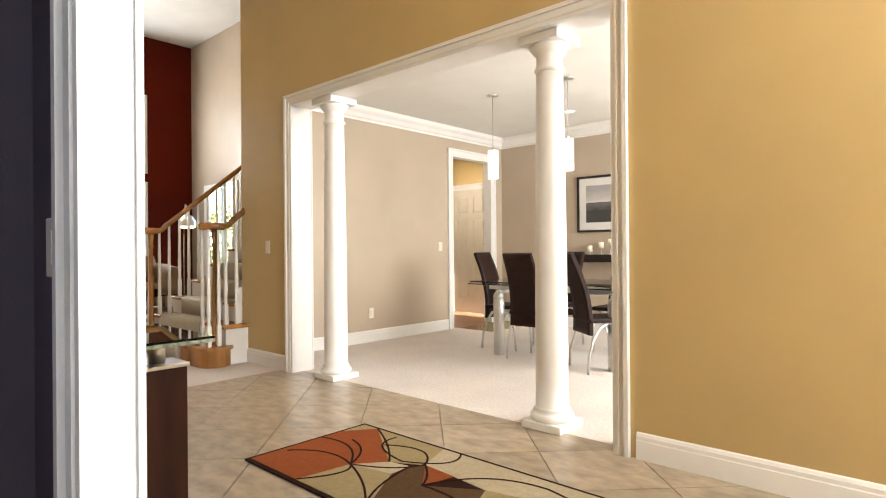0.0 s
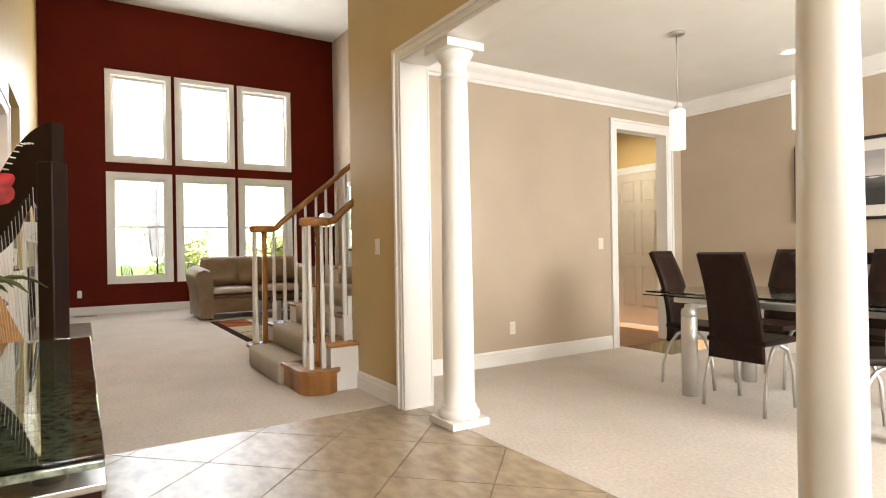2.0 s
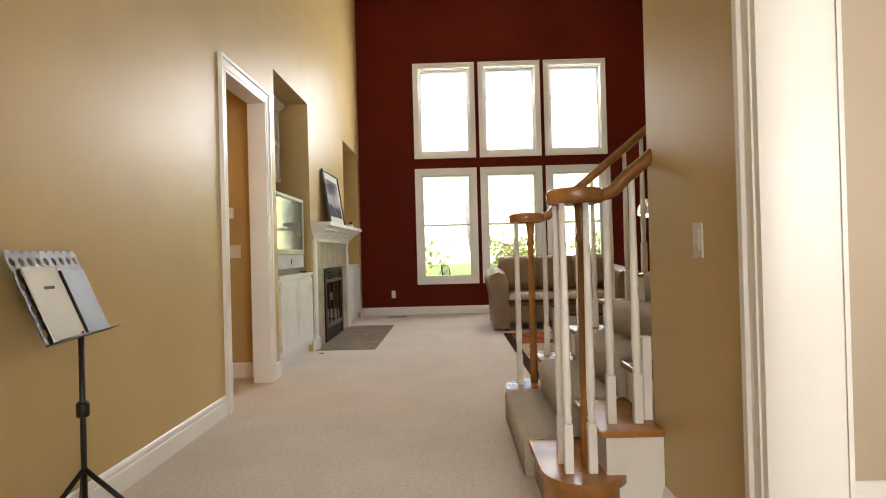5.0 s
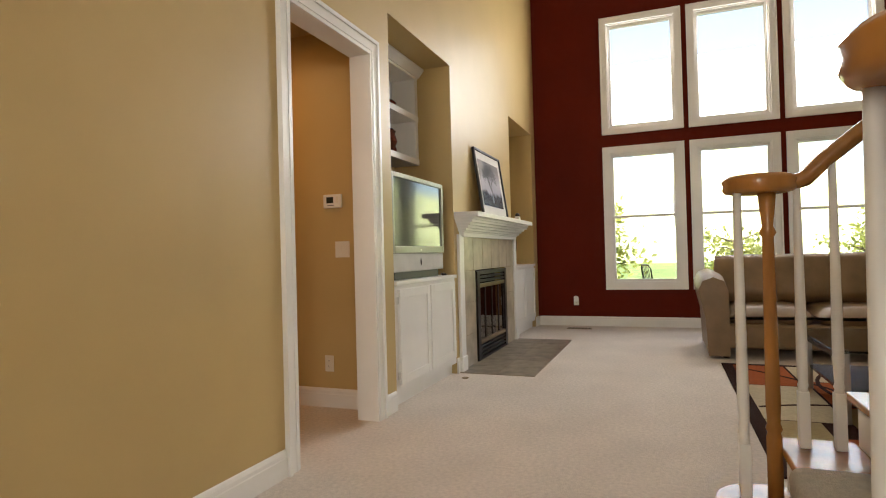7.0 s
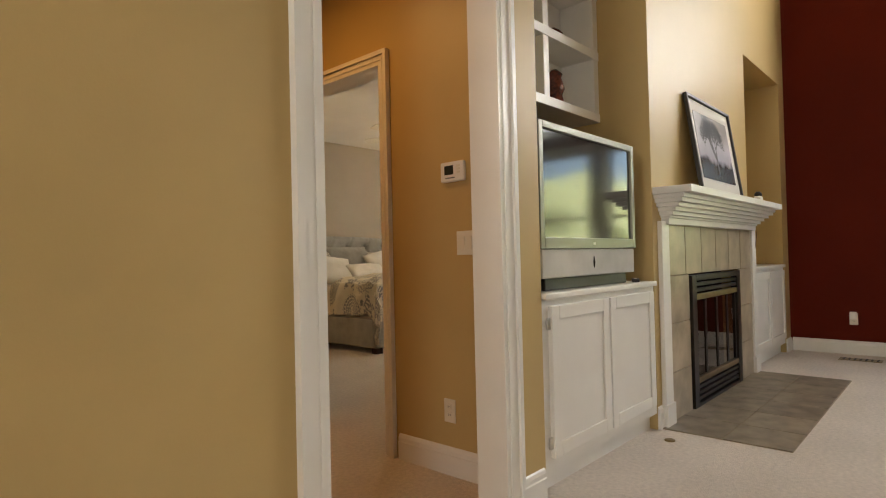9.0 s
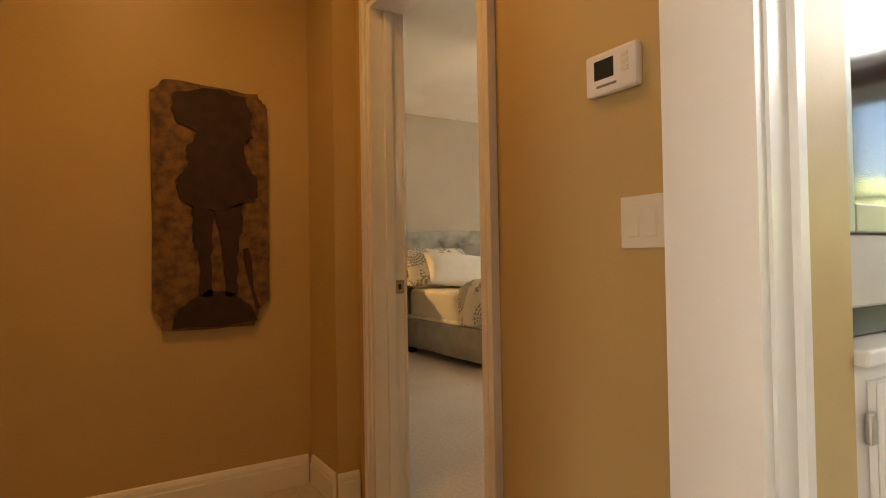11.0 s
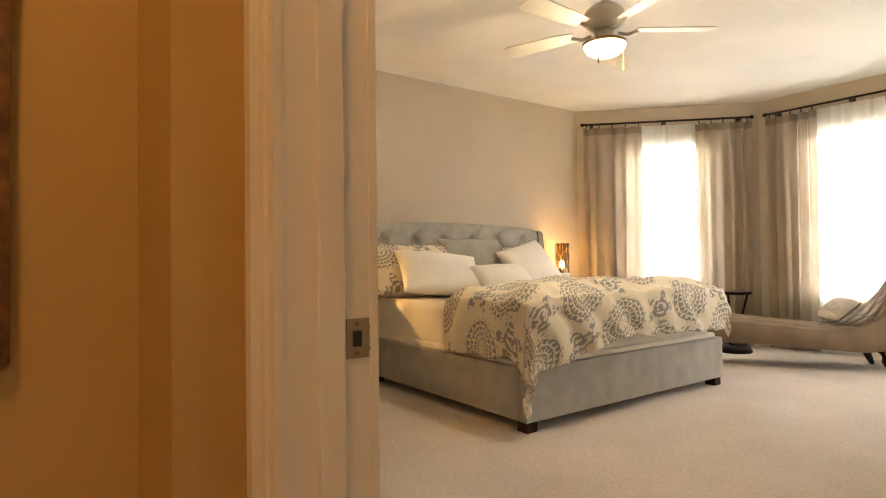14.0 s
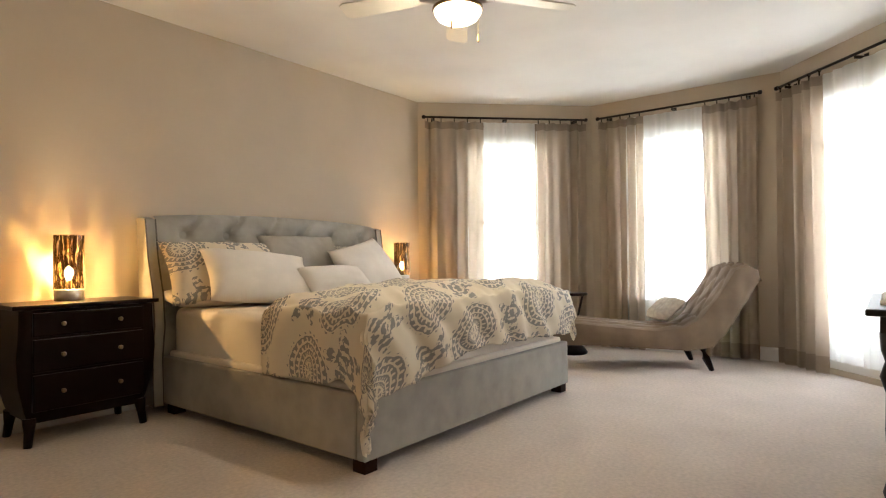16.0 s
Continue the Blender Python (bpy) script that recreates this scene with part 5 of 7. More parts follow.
base_cabinet(-9.43, -8.16, 0.91, "white two-door niche cabinet under the television")
base_cabinet(-12.86, -11.56, 0.93, "white two-door niche cabinet beside the fireplace")
bs = thing("wall_bookcase", "white open display shelf in the niche", "bookcase", pose(-8.795, -0.18, 0))
part("back", boxes((-0.63, 0.63, 0.001, 0.012, 1.94, 2.80)), WHITE, bs)
for x in (-0.605, 0.0, 0.605):
    part("upright", boxes((x - 0.03, x + 0.03, 0.012, 0.25, 1.99, 2.76), bevel=0.003), WHITE, bs)
for z in (1.94, 2.345, 2.74):
    part("shelf", boxes((-0.634, 0.634, 0.012, 0.256, z, z + 0.055), bevel=0.003), WHITE, bs)
part("cornice", mould(bmesh.new(), (-0.634, 0.25), (0.634, 0.25), (0, 1), [(0, 2.76), (0.02, 2.76), (0.07, 2.82), (0.07, 2.838), (0, 2.838)]), WHITE, bs)
REDCER = mat("red_brown_glaze", (0.16, 0.03, 0.015), 0.25, var=0.4, scale=30)
for nm, lab, x, z, prof in (("ceramic_jar", "red brown carved ceramic jar", -9.08, 1.996, [(0.04, 0), (0.06, 0.02), (0.045, 0.08), (0.062, 0.12), (0.04, 0.19), (0.05, 0.21), (0.02, 0.24)]), ("ceramic_bowl", "small red ceramic bowl ornament", -9.08, 2.401, [(0.03, 0), (0.055, 0.03), (0.06, 0.06), (0.035, 0.085), (0.012, 0.10)])):
    o = thing(nm, lab, "ornament", pose(x, -0.05, z))
    part("body", lathe(prof, 20), REDCER, o)

tv = thing("television", "silver widescreen television with speaker bar", "television", pose(-8.73, 0.36, 0.972))
SILVER = mat("silver_tv_plastic", (0.26, 0.26, 0.21), 0.35, 0.3, var=0.02)
part("housing", boxes((-0.48, 0.48, -0.38, -0.03, 0.02, 0.72), bevel=0.03), mat("dark_grey_plastic", (0.04, 0.04, 0.04), 0.5), tv)
part("bezel", boxes((-0.515, -0.478, -0.03, 0.012, 0.14, 0.745), (0.478, 0.515, -0.03, 0.012, 0.14, 0.745), (-0.478, 0.478, -0.03, 0.012, 0.71, 0.745), (-0.478, 0.478, -0.03, 0.012, 0.14, 0.195), bevel=0.004), SILVER, tv, "silver screen bezel")
part("screen", boxes((-0.478, 0.478, -0.025, -0.002, 0.195, 0.71)), mat("dark_glossy_screen", (0.012, 0.012, 0.010), 0.09, var=0.02, spec=0.9), tv)
part("speaker_bar", boxes((-0.50, 0.50, -0.03, 0.006, 0.0, 0.138), bevel=0.006), mat("light_grey_speaker", (0.55, 0.54, 0.49), 0.6, bump=0.4, bscale=300), tv)
part("logo", boxes((-0.012, 0.012, 0.012, 0.0135, 0.16, 0.172)), WHITE, tv)
part("badge", lathe([(0.002, -0.03), (0.007, 0.0), (0.002, 0.03)], 8, 0, 0.008), INS, tv).matrix_basis = pose(0, 0, 0.07)
part("stand", boxes((-0.44, 0.44, -0.30, -0.02, -0.06, -0.0005), bevel=0.004), BLACK, tv)
rm = thing("remote_control", "black remote control on the cabinet top", "remote", pose(-9.30, 0.34, 0.911, 0, 0, 25))
part("body", boxes((-0.08, 0.08, -0.022, 0.022, 0, 0.018), bevel=0.006), BLACK, rm)
for j in range(4):
    part("button", boxes((-0.06 + 0.03 * j, -0.045 + 0.03 * j, -0.008, 0.008, 0.018, 0.020)), PLASTIC, rm)
cb = thing("power_cord", "thin dark cord hanging from the mantel", "cord")
part("wire", tube([(-11.63, 0.45, 1.25), (-11.66, 0.42, 1.05), (-11.645, 0.40, 0.98), (-11.66, 0.40, 0.935)], 0.003, 6), DARKWOOD, cb)
bx = thing("carpet_cap", "small brass cap on the carpet", "cap", pose(-9.27, 0.53, 0))
part("disc", lathe([(0.03, 0.0), (0.03, 0.006), (0.02, 0.009)], 16), BRASS, bx)

# ---- hall plaque ----
PLAQ = mat("weathered_bronze_plaque", (0.16, 0.08, 0.021), 0.6, var=0.3, scale=24, bump=1.0, bscale=45, stain=(0.06, 0.025, 0.008))
SIL = mat("dark_plaque_relief", (0.034, 0.012, 0.005), 0.7, var=0.2, scale=18, bump=0.8, bscale=60)
pq = thing("wall_plaque", "rough bronze plaque with dark relief shape on wall", "wall art", pose(-7.535, -1.888, 1.30))
rq = random.Random(12)


def rough_outline(pts, n=7, amp=0.004):
    res = []
    for i, p in enumerate(pts):
        q = pts[(i + 1) % len(pts)]
        for k in range(n):
            t = k / n
            res.append((p[0] + (q[0] - p[0]) * t + rq.uniform(-amp, amp), p[1] + (q[1] - p[1]) * t + rq.uniform(-amp, amp)))
    return res


def upright(outline, y0, y1):
    bm = prism(outline, y0, y1)
    return turn(bm, Matrix(((-1, 0, 0, 0), (0, 0, 1, 0), (0, 1, 0, 0), (0, 0, 0, 1))))


part("slab", upright(rough_outline([(-0.245, -0.42), (-0.205, -0.46), (-0.205, -0.515), (0.175, -0.515), (0.205, -0.44), (0.25, -0.40), (0.25, 0.50), (0.20, 0.56), (-0.19, 0.58), (-0.245, 0.52)]), 0.003, 0.028), PLAQ, pq)
torso = [(-0.165, 0.52), (-0.16, 0.40), (-0.10, 0.38), (-0.06, 0.36), (-0.11, 0.28), (-0.10, 0.20), (-0.15, 0.14), (-0.14, 0.06), (-0.06, 0.02), (0.0, 0.01), (0.06, 0.02), (0.14, 0.05), (0.205, 0.08), (0.20, 0.16), (0.15, 0.22), (0.13, 0.32), (0.175, 0.36), (0.175, 0.45), (0.14, 0.54), (0.0, 0.56)]
for shape in (torso, [(-0.09, 0.03), (-0.085, -0.12), (-0.055, -0.22), (-0.06, -0.37), (-0.005, -0.37), (-0.01, -0.2), (0.01, 0.0)], [(0.01, 0.0), (0.04, -0.2), (0.05, -0.37), (0.105, -0.37), (0.10, -0.2), (0.125, -0.05), (0.13, 0.05)], [(-0.175, -0.50), (-0.15, -0.43), (-0.08, -0.37), (0.0, -0.345), (0.09, -0.36), (0.16, -0.42), (0.19, -0.50)], [(0.18, -0.44), (0.20, -0.43), (0.15, -0.16), (0.13, -0.16)]):
    part("relief", upright(rough_outline(shape, 5, 0.008), 0.027, 0.038), SIL, pq, "dark plain relief shape")


# ---- bedroom ----
UPH = mat("grey_linen_upholstery", (0.40, 0.385, 0.35), 0.85, var=0.07, scale=7, bump=0.5, bscale=260, spec=0.2)
PIPING = mat("dark_grey_piping", (0.12, 0.11, 0.10), 0.8)
SHEET = mat("cream_cotton_sheet", (0.78, 0.72, 0.63), 0.85, var=0.04, scale=3, bump=0.3, bscale=120, spec=0.15)
PILLOWC = mat("ivory_cotton", (0.78, 0.74, 0.68), 0.85, var=0.03, scale=6, bump=0.4, bscale=160, spec=0.15)


def damask(name):
    """Cream cloth printed with grey ringed medallions and sprigs."""
    m = bpy.data.materials.new(name)
    m.use_nodes = True
    nt = m.node_tree
    n, l = nt.nodes, nt.links
    b = n["Principled BSDF"]
    b.inputs["Roughness"].default_value = 0.85
    b.inputs["Specular IOR Level"].default_value = 0.15
    co = n.new("ShaderNodeUVMap")
    co.uv_map = "cloth"
    wob = n.new("ShaderNodeTexNoise")
    wob.inputs["Scale"].default_value = 22
    l.new(co.outputs[0], wob.inputs["Vector"])
    mixv = n.new("ShaderNodeMix")
    mixv.data_type, mixv.blend_type = "RGBA", "LINEAR_LIGHT"
    mixv.inputs[0].default_value = 0.012
    l.new(co.outputs[0], mixv.inputs[6])
    l.new(wob.outputs["Color"], mixv.inputs[7])

    def math_node(op, a, bb=None, clamp=False):
        x = n.new("ShaderNodeMath")
        x.operation = op
        x.use_clamp = clamp
        for i, v in enumerate((a, bb)):
            if v is None:
                continue
            if isinstance(v, (int, float)):
                x.inputs[i].default_value = v
            else:
                l.new(v, x.inputs[i])
        return x.outputs[0]
    def lattice(off):
        """Distance from, and angle about, the nearest point of a diagonal lattice half a metre apart."""
        mp = n.new("ShaderNodeMapping")
        mp.inputs["Location"].default_value = (off, off, 0)
        mp.inputs["Rotation"].default_value = (0, 0, 0.6)
        l.new(mixv.outputs[2], mp.inputs["Vector"])
        vo = n.new("ShaderNodeTexVoronoi")
        vo.voronoi_dimensions = "2D"
        vo.inputs["Scale"].default_value = 1.75
        vo.inputs["Randomness"].default_value = 0.12
        l.new(mp.outputs[0], vo.inputs["Vector"])
        sub = n.new("ShaderNodeVectorMath")
        sub.operation = "SUBTRACT"
        l.new(mp.outputs[0], sub.inputs[0])
        l.new(vo.outputs["Position"], sub.inputs[1])
        sep = n.new("ShaderNodeSeparateXYZ")
        l.new(sub.outputs[0], sep.inputs[0])
        return vo.outputs["Distance"], math_node("ARCTAN2", sep.outputs["Y"], sep.outputs["X"])

    def waves(ang, count):
        return math_node("COSINE", math_node("MULTIPLY", ang, float(count)))

    d, ang = lattice(0.0)
    edge = math_node("ADD", math_node("MULTIPLY", waves(ang, 22), 0.014), 0.375)
    inside = math_node("LESS_THAN", d, edge)
    rings = math_node("GREATER_THAN", math_node("SINE", math_node("MULTIPLY", d, 92.0)), 0.62)
    eyes = math_node("GREATER_THAN", math_node("MULTIPLY", waves(ang, 24), math_node("SINE", math_node("MULTIPLY", d, 46.0))), 0.30)
    core = math_node("MULTIPLY", math_node("LESS_THAN", d, 0.10), math_node("GREATER_THAN", waves(ang, 6), 0.1))
    medal = math_node("MULTIPLY", inside, math_node("SUBTRACT", 1.0, math_node("MAXIMUM", math_node("MAXIMUM", rings, eyes), core)))
    d2, ang2 = lattice(0.2857)
    leaf = n.new("ShaderNodeTexNoise")
    leaf.inputs["Scale"].default_value = 38
    leaf.inputs["Detail"].default_value = 2
    l.new(mixv.outputs[2], leaf.inputs["Vector"])
    reach = math_node("ADD", math_node("MULTIPLY", waves(ang2, 5), 0.09), 0.20)
    lobes = math_node("GREATER_THAN", math_node("ADD", leaf.outputs[0], math_node("MULTIPLY", math_node("SINE", math_node("MULTIPLY", d2, 70.0)), 0.10)), 0.47)
    sprig = math_node("MULTIPLY", math_node("MULTIPLY", math_node("LESS_THAN", d2, reach), math_node("GREATER_THAN", d, 0.40)), lobes)
    pat = math_node("MAXIMUM", medal, sprig)
    mx = n.new("ShaderNodeMix")
    mx.data_type = "RGBA"
    mx.inputs[6].default_value = (0.74, 0.67, 0.54, 1)
    mx.inputs[7].default_value = (0.31, 0.30, 0.285, 1)
    l.new(pat, mx.inputs[0])
    l.new(mx.outputs[2], b.inputs["Base Color"])
    return m


DAMASK = damask("grey_medallion_cotton")


def cloth_uv(bm, fn):
    uv = bm.loops.layers.uv.new("cloth")
    for f in bm.faces:
        for lp in f.loops:
            lp[uv].uv = fn(lp.vert.co)


bed = thing("bed", "grey upholstered king bed with tufted headboard", "bed", pose(-11.39, -5.30, 0))
BW, BL = 1.13, 2.16
part("side_rail", boxes((-BW, -BW + 0.06, 0.12, BL - 0.06, 0.065, 0.40), bevel=0.012), UPH, bed)
part("side_rail", boxes((BW - 0.06, BW, 0.12, BL - 0.06, 0.065, 0.40), bevel=0.012), UPH, bed)
part("footboard", boxes((-BW, BW, BL - 0.062, BL, 0.065, 0.40), bevel=0.012), UPH, bed)
for x in (-BW + 0.06, BW - 0.06):
    for y in (0.2, BL - 0.06):
        part("foot", boxes((x - 0.045, x + 0.045, y - 0.045, y + 0.045, 0, 0.064), bevel=0.004), DARKWOOD, bed)
part("bed_base", boxes((-BW + 0.062, BW - 0.062, 0.12, BL - 0.065, 0.10, 0.36)), UPH, bed)
buttons = [((i + (0.5 if j % 2 else 0.0)) * 0.36 - 0.9, 1.27 - j * 0.20) for j in range(4) for i in range(6)]
LEAN_BACK = 0.075  # the headboard tilts towards the wall with its height


def tuft(x, z):
    dip = 0.0
    for bx, bz in buttons:
        r = math.hypot(x - bx, z - bz)
        dip = max(dip, math.exp(-(r / 0.045) ** 2))
    crease = 0.0
    for s in (1, -1):
        q = ((x + 0.9) / 0.36 + s * (z - 1.27) / 0.40)
        crease = max(crease, math.exp(-((q - round(q)) / 0.040) ** 2) * (0.5 if z < 1.27 or s > 0 else 0.0))
    return -0.085 * max(dip, crease)


def head(u, v):
    x = (u - 0.5) * 2 * (BW - 0.01)
    top = 1.37 + 0.10 * math.sqrt(max(0, 1 - (x / 1.35) ** 2)) - 0.02
    z = 0.32 + (top - 0.32) * v
    edge = min(1, (1 - v) / 0.06)
    return Vector((x, 0.085 * (0.35 + 0.65 * math.sqrt(edge)) + 0.03 - LEAN_BACK * z + (tuft(x, z) if v < 0.985 else 0), z))


hb = grid(130, 64, head)
part("headboard", hb, UPH, bed, "button-tufted grey headboard")


def lean(bm):
    for v in bm.verts:
        v.co.y -= LEAN_BACK * v.co.z
    return bm


part("headboard_back", lean(boxes((-BW + 0.02, BW - 0.02, -0.03, 0.06, 0.05, 1.355))), UPH, bed)
for bx, bz in buttons:
    if abs(bx) < BW - 0.06 and 0.66 < bz < 1.42:
        t = lathe([(0.017, 0), (0.015, 0.006), (0.003, 0.010)], 10)
        part("button", turn(t, pose(bx, 0.040 - LEAN_BACK * bz, bz, -90)), PIPING, bed)
for s in (-1, 1):
    wing = bmesh.new()
    pr = [(-0.035, 0.05), (0.14, 0.05), (0.15, 0.40), (0.20, 0.62), (0.19, 0.85), (0.135, 1.10), (0.115, 1.38), (0.06, 1.395), (-0.035, 1.395)]
    prism(pr, -0.035, 0.035, wing)
    turn(wing, Matrix(((0, 0, 1, 0), (1, 0, 0, 0), (0, 1, 0, 0), (0, 0, 0, 1))))
    bmesh.ops.bevel(wing, geom=wing.edges[:], offset=0.010, segments=2, profile=0.5, affect="EDGES")
    lean(turn(wing, pose(s * (BW + 0.035), 0, 0)))
    wg = part("wing", wing, UPH, bed, "curved grey headboard wing")
    for e in (-0.036, 0.036):
        part("piping", lean(tube([(s * (BW + 0.035) + e, y + 0.001, z) for y, z in pr[1:7]], 0.005, 6)), PIPING, wg, "dark piping")

mt = thing("mattress", "mattress with cream fitted sheet", "mattress", pose(-11.39, -5.30, 0))


def rounded_slab(x0, x1, y0, y1, z0, z1, r):
    bm = boxes((x0, x1, y0, y1, z0, z1))
    bmesh.ops.bevel(bm, geom=bm.edges[:], offset=r, segments=5, profile=0.5, affect="EDGES")
    for f in bm.faces:
        f.smooth = True
    return bm


part("mattress_body", rounded_slab(-BW + 0.07, BW - 0.07, 0.13, BL - 0.07, 0.362, 0.74, 0.06), SHEET, mt)
part("bedskirt", rounded_slab(-BW + 0.035, BW - 0.035, 0.14, BL - 0.04, 0.38, 0.435, 0.02), SHEET, mt)

# duvet draped over the lower half
dv = thing("duvet", "cream duvet with grey medallion print, rumpled", "bedding", pose(-11.39, -5.30, 0))


def duvet_fn(u, v):
    # p runs across the bed, q towards its foot
    q = v
    near = 0.42 + 0.30 * max(0, (q - 0.45) / 0.55) ** 1.6
    far = 0.25
    wid = 2 * (BW - 0.03)
    p = -far + u * (wid + near + far)
    start = 0.80 + 0.52 * max(0, min(1, p / wid)) + 0.02 * math.sin(p * 7)
    foot = 0.38 + 0.2 * max(0, p / wid - 0.6)
    length = BL - 0.005 - start + foot
    s = start + q * length
    wr = noise.noise(Vector((p * 2.2, s * 2.2, 0.3))) * 0.030 + noise.noise(Vector((p * 7 + s * 4, s * 5.5, 1.7))) * 0.020 + 0.012 * noise.noise(Vector((p * 17 - s * 6, s * 9, 4.1)))
    wr += 0.035 * math.exp(-((s - BL + 0.16 + 0.03 * math.sin(p * 5)) / 0.06) ** 2)
    top = 0.86 + 0.04 * math.sin(math.pi * min(1, max(0, p / wid))) + wr
    edge_roll = 0.04 * math.exp(-(q / 0.05) ** 2)
    x, y, z = p - wid / 2, s, top - edge_roll * 0.6
    over_x = max(0, p - wid) or min(0, p)
    over_y = max(0, s - (BL - 0.005))
    bulge = 0.05
    zdrop = 0.0
    if over_x:
        a = abs(over_x)
        sgn = 1 if over_x > 0 else -1
        x = sgn * (wid / 2 + bulge * (1 - math.exp(-a / 0.06)) + 0.022 * math.sin(s * 17 + a * 4) * min(1, a * 5))
        zdrop += max(0, a - 0.035)
    if over_y:
        y = BL - 0.005 + bulge * (1 - math.exp(-over_y / 0.06)) + (0.016 * math.sin(p * 21 + over_y * 13) + 0.022 * noise.noise(Vector((p * 9 + over_y * 7, over_y * 6, 2.2)))) * min(1, over_y * 6)
        zdrop = math.hypot(zdrop, max(0, over_y - 0.035)) if over_x else max(0, over_y - 0.035)
    # soft shoulder
    dx = wid / 2 - abs(x) if not over_x else 0
    dy = BL - y if not over_y else 0
    z -= 0.05 * math.exp(-max(0, min(dx, dy)) / 0.06)
    return Vector((x, y, max(0.14, z - zdrop)))


NU, NV = 170, 110
dbm = bmesh.new()
uvl = dbm.loops.layers.uv.new("cloth")
dvs = [[dbm.verts.new(duvet_fn(i / NU, j / NV)) for j in range(NV + 1)] for i in range(NU + 1)]
for i in range(NU):
    for j in range(NV):
        f = dbm.faces.new((dvs[i][j], dvs[i + 1][j], dvs[i + 1][j + 1], dvs[i][j + 1]))
        f.smooth = True
        for lp, (a, c) in zip(f.loops, ((i, j), (i + 1, j), (i + 1, j + 1), (i, j + 1))):
            lp[uvl].uv = (a / NU * 2.95 + 0.30, c / NV * 1.65 + 0.08)
dcov = part("cover", dbm, DAMASK, dv)
sol = dcov.modifiers.new("thickness", "SOLIDIFY")
sol.thickness, sol.offset = 0.022, -1


def pillow(label, x, y, z, w, h, t, tilt, yaw, material, lean=0.0, flange=0.0):
    ob = thing("pillow", label, "pillow", pose(-11.39 + x, -5.32 + y, z + 0.01, tilt, lean, yaw), "pillows on the bed")
    bm = bmesh.new()
    uv = bm.loops.layers.uv.new("cloth")
    n = 22
    for s in (-1, 1):
        def f(u, v, s=s):
            a, b = 2 * u - 1, 2 * v - 1
            k = (max(0, 1 - a * a) * max(0, 1 - b * b)) ** 0.42
            pin = 1 - 0.07 * (1 - b * b) * abs(a) ** 3
            pin2 = 1 - 0.07 * (1 - a * a) * abs(b) ** 3
            cr = 0.010 * noise.noise(Vector((a * 3 + x * 5, b * 3, s + y)))
            return Vector((a * w / 2 * pin2 ** 0, b * h / 2, 0)) * 1.0 + Vector((-a * w / 2 * (1 - pin), -b * h / 2 * (1 - pin2), s * (t / 2 * k + cr * k)))
        vs = [[bm.verts.new(f(i / n, j / n)) for j in range(n + 1)] for i in range(n + 1)]
        for i in range(n):
            for j in range(n):
                fc = bm.faces.new((vs[i][j], vs[i + 1][j], vs[i + 1][j + 1], vs[i][j + 1]))
                fc.smooth = True
                for lp in fc.loops:
                    lp[uv].uv = (lp.vert.co.x * 1.1 + x, lp.vert.co.y * 1.1 + 0.3 * s)
    bmesh.ops.remove_doubles(bm, verts=bm.verts, dist=0.0008)
    part("cushion", bm, material, ob)


# near side of the bed is +x
pillow("grey medallion print sham against the headboard", 0.72, 0.30, 0.98, 0.92, 0.52, 0.24, 60, 176, DAMASK)
pillow("grey medallion print sham against the headboard", -0.68, 0.28, 0.97, 0.84, 0.50, 0.22, 62, 184, DAMASK)
pillow("plain grey linen pillow behind the others", 0.0, 0.30, 1.05, 0.80, 0.50, 0.22, 62, 180, UPH)
pillow("cream pillow lying flat by the headboard", 0.84, 0.24, 0.80, 0.62, 0.42, 0.15, 6, 172, SHEET)
pillow("ivory cotton bed pillow propped up", 0.62, 0.58, 0.94, 0.82, 0.48, 0.24, 48, 170, PILLOWC, 5)
pillow("ivory cotton bed pillow propped up", -0.56, 0.50, 0.98, 0.80, 0.54, 0.23, 56, 196, PILLOWC, -10)
pillow("small ivory lumbar pillow in front", 0.02, 0.74, 0.89, 0.72, 0.31, 0.18, 46, 186, PILLOWC)

MAHOG = mat("dark_mahogany", (0.008, 0.0025, 0.002), 0.3, spec=0.15, var=0.25, scale=5, stretch=(0.2, 1, 1))


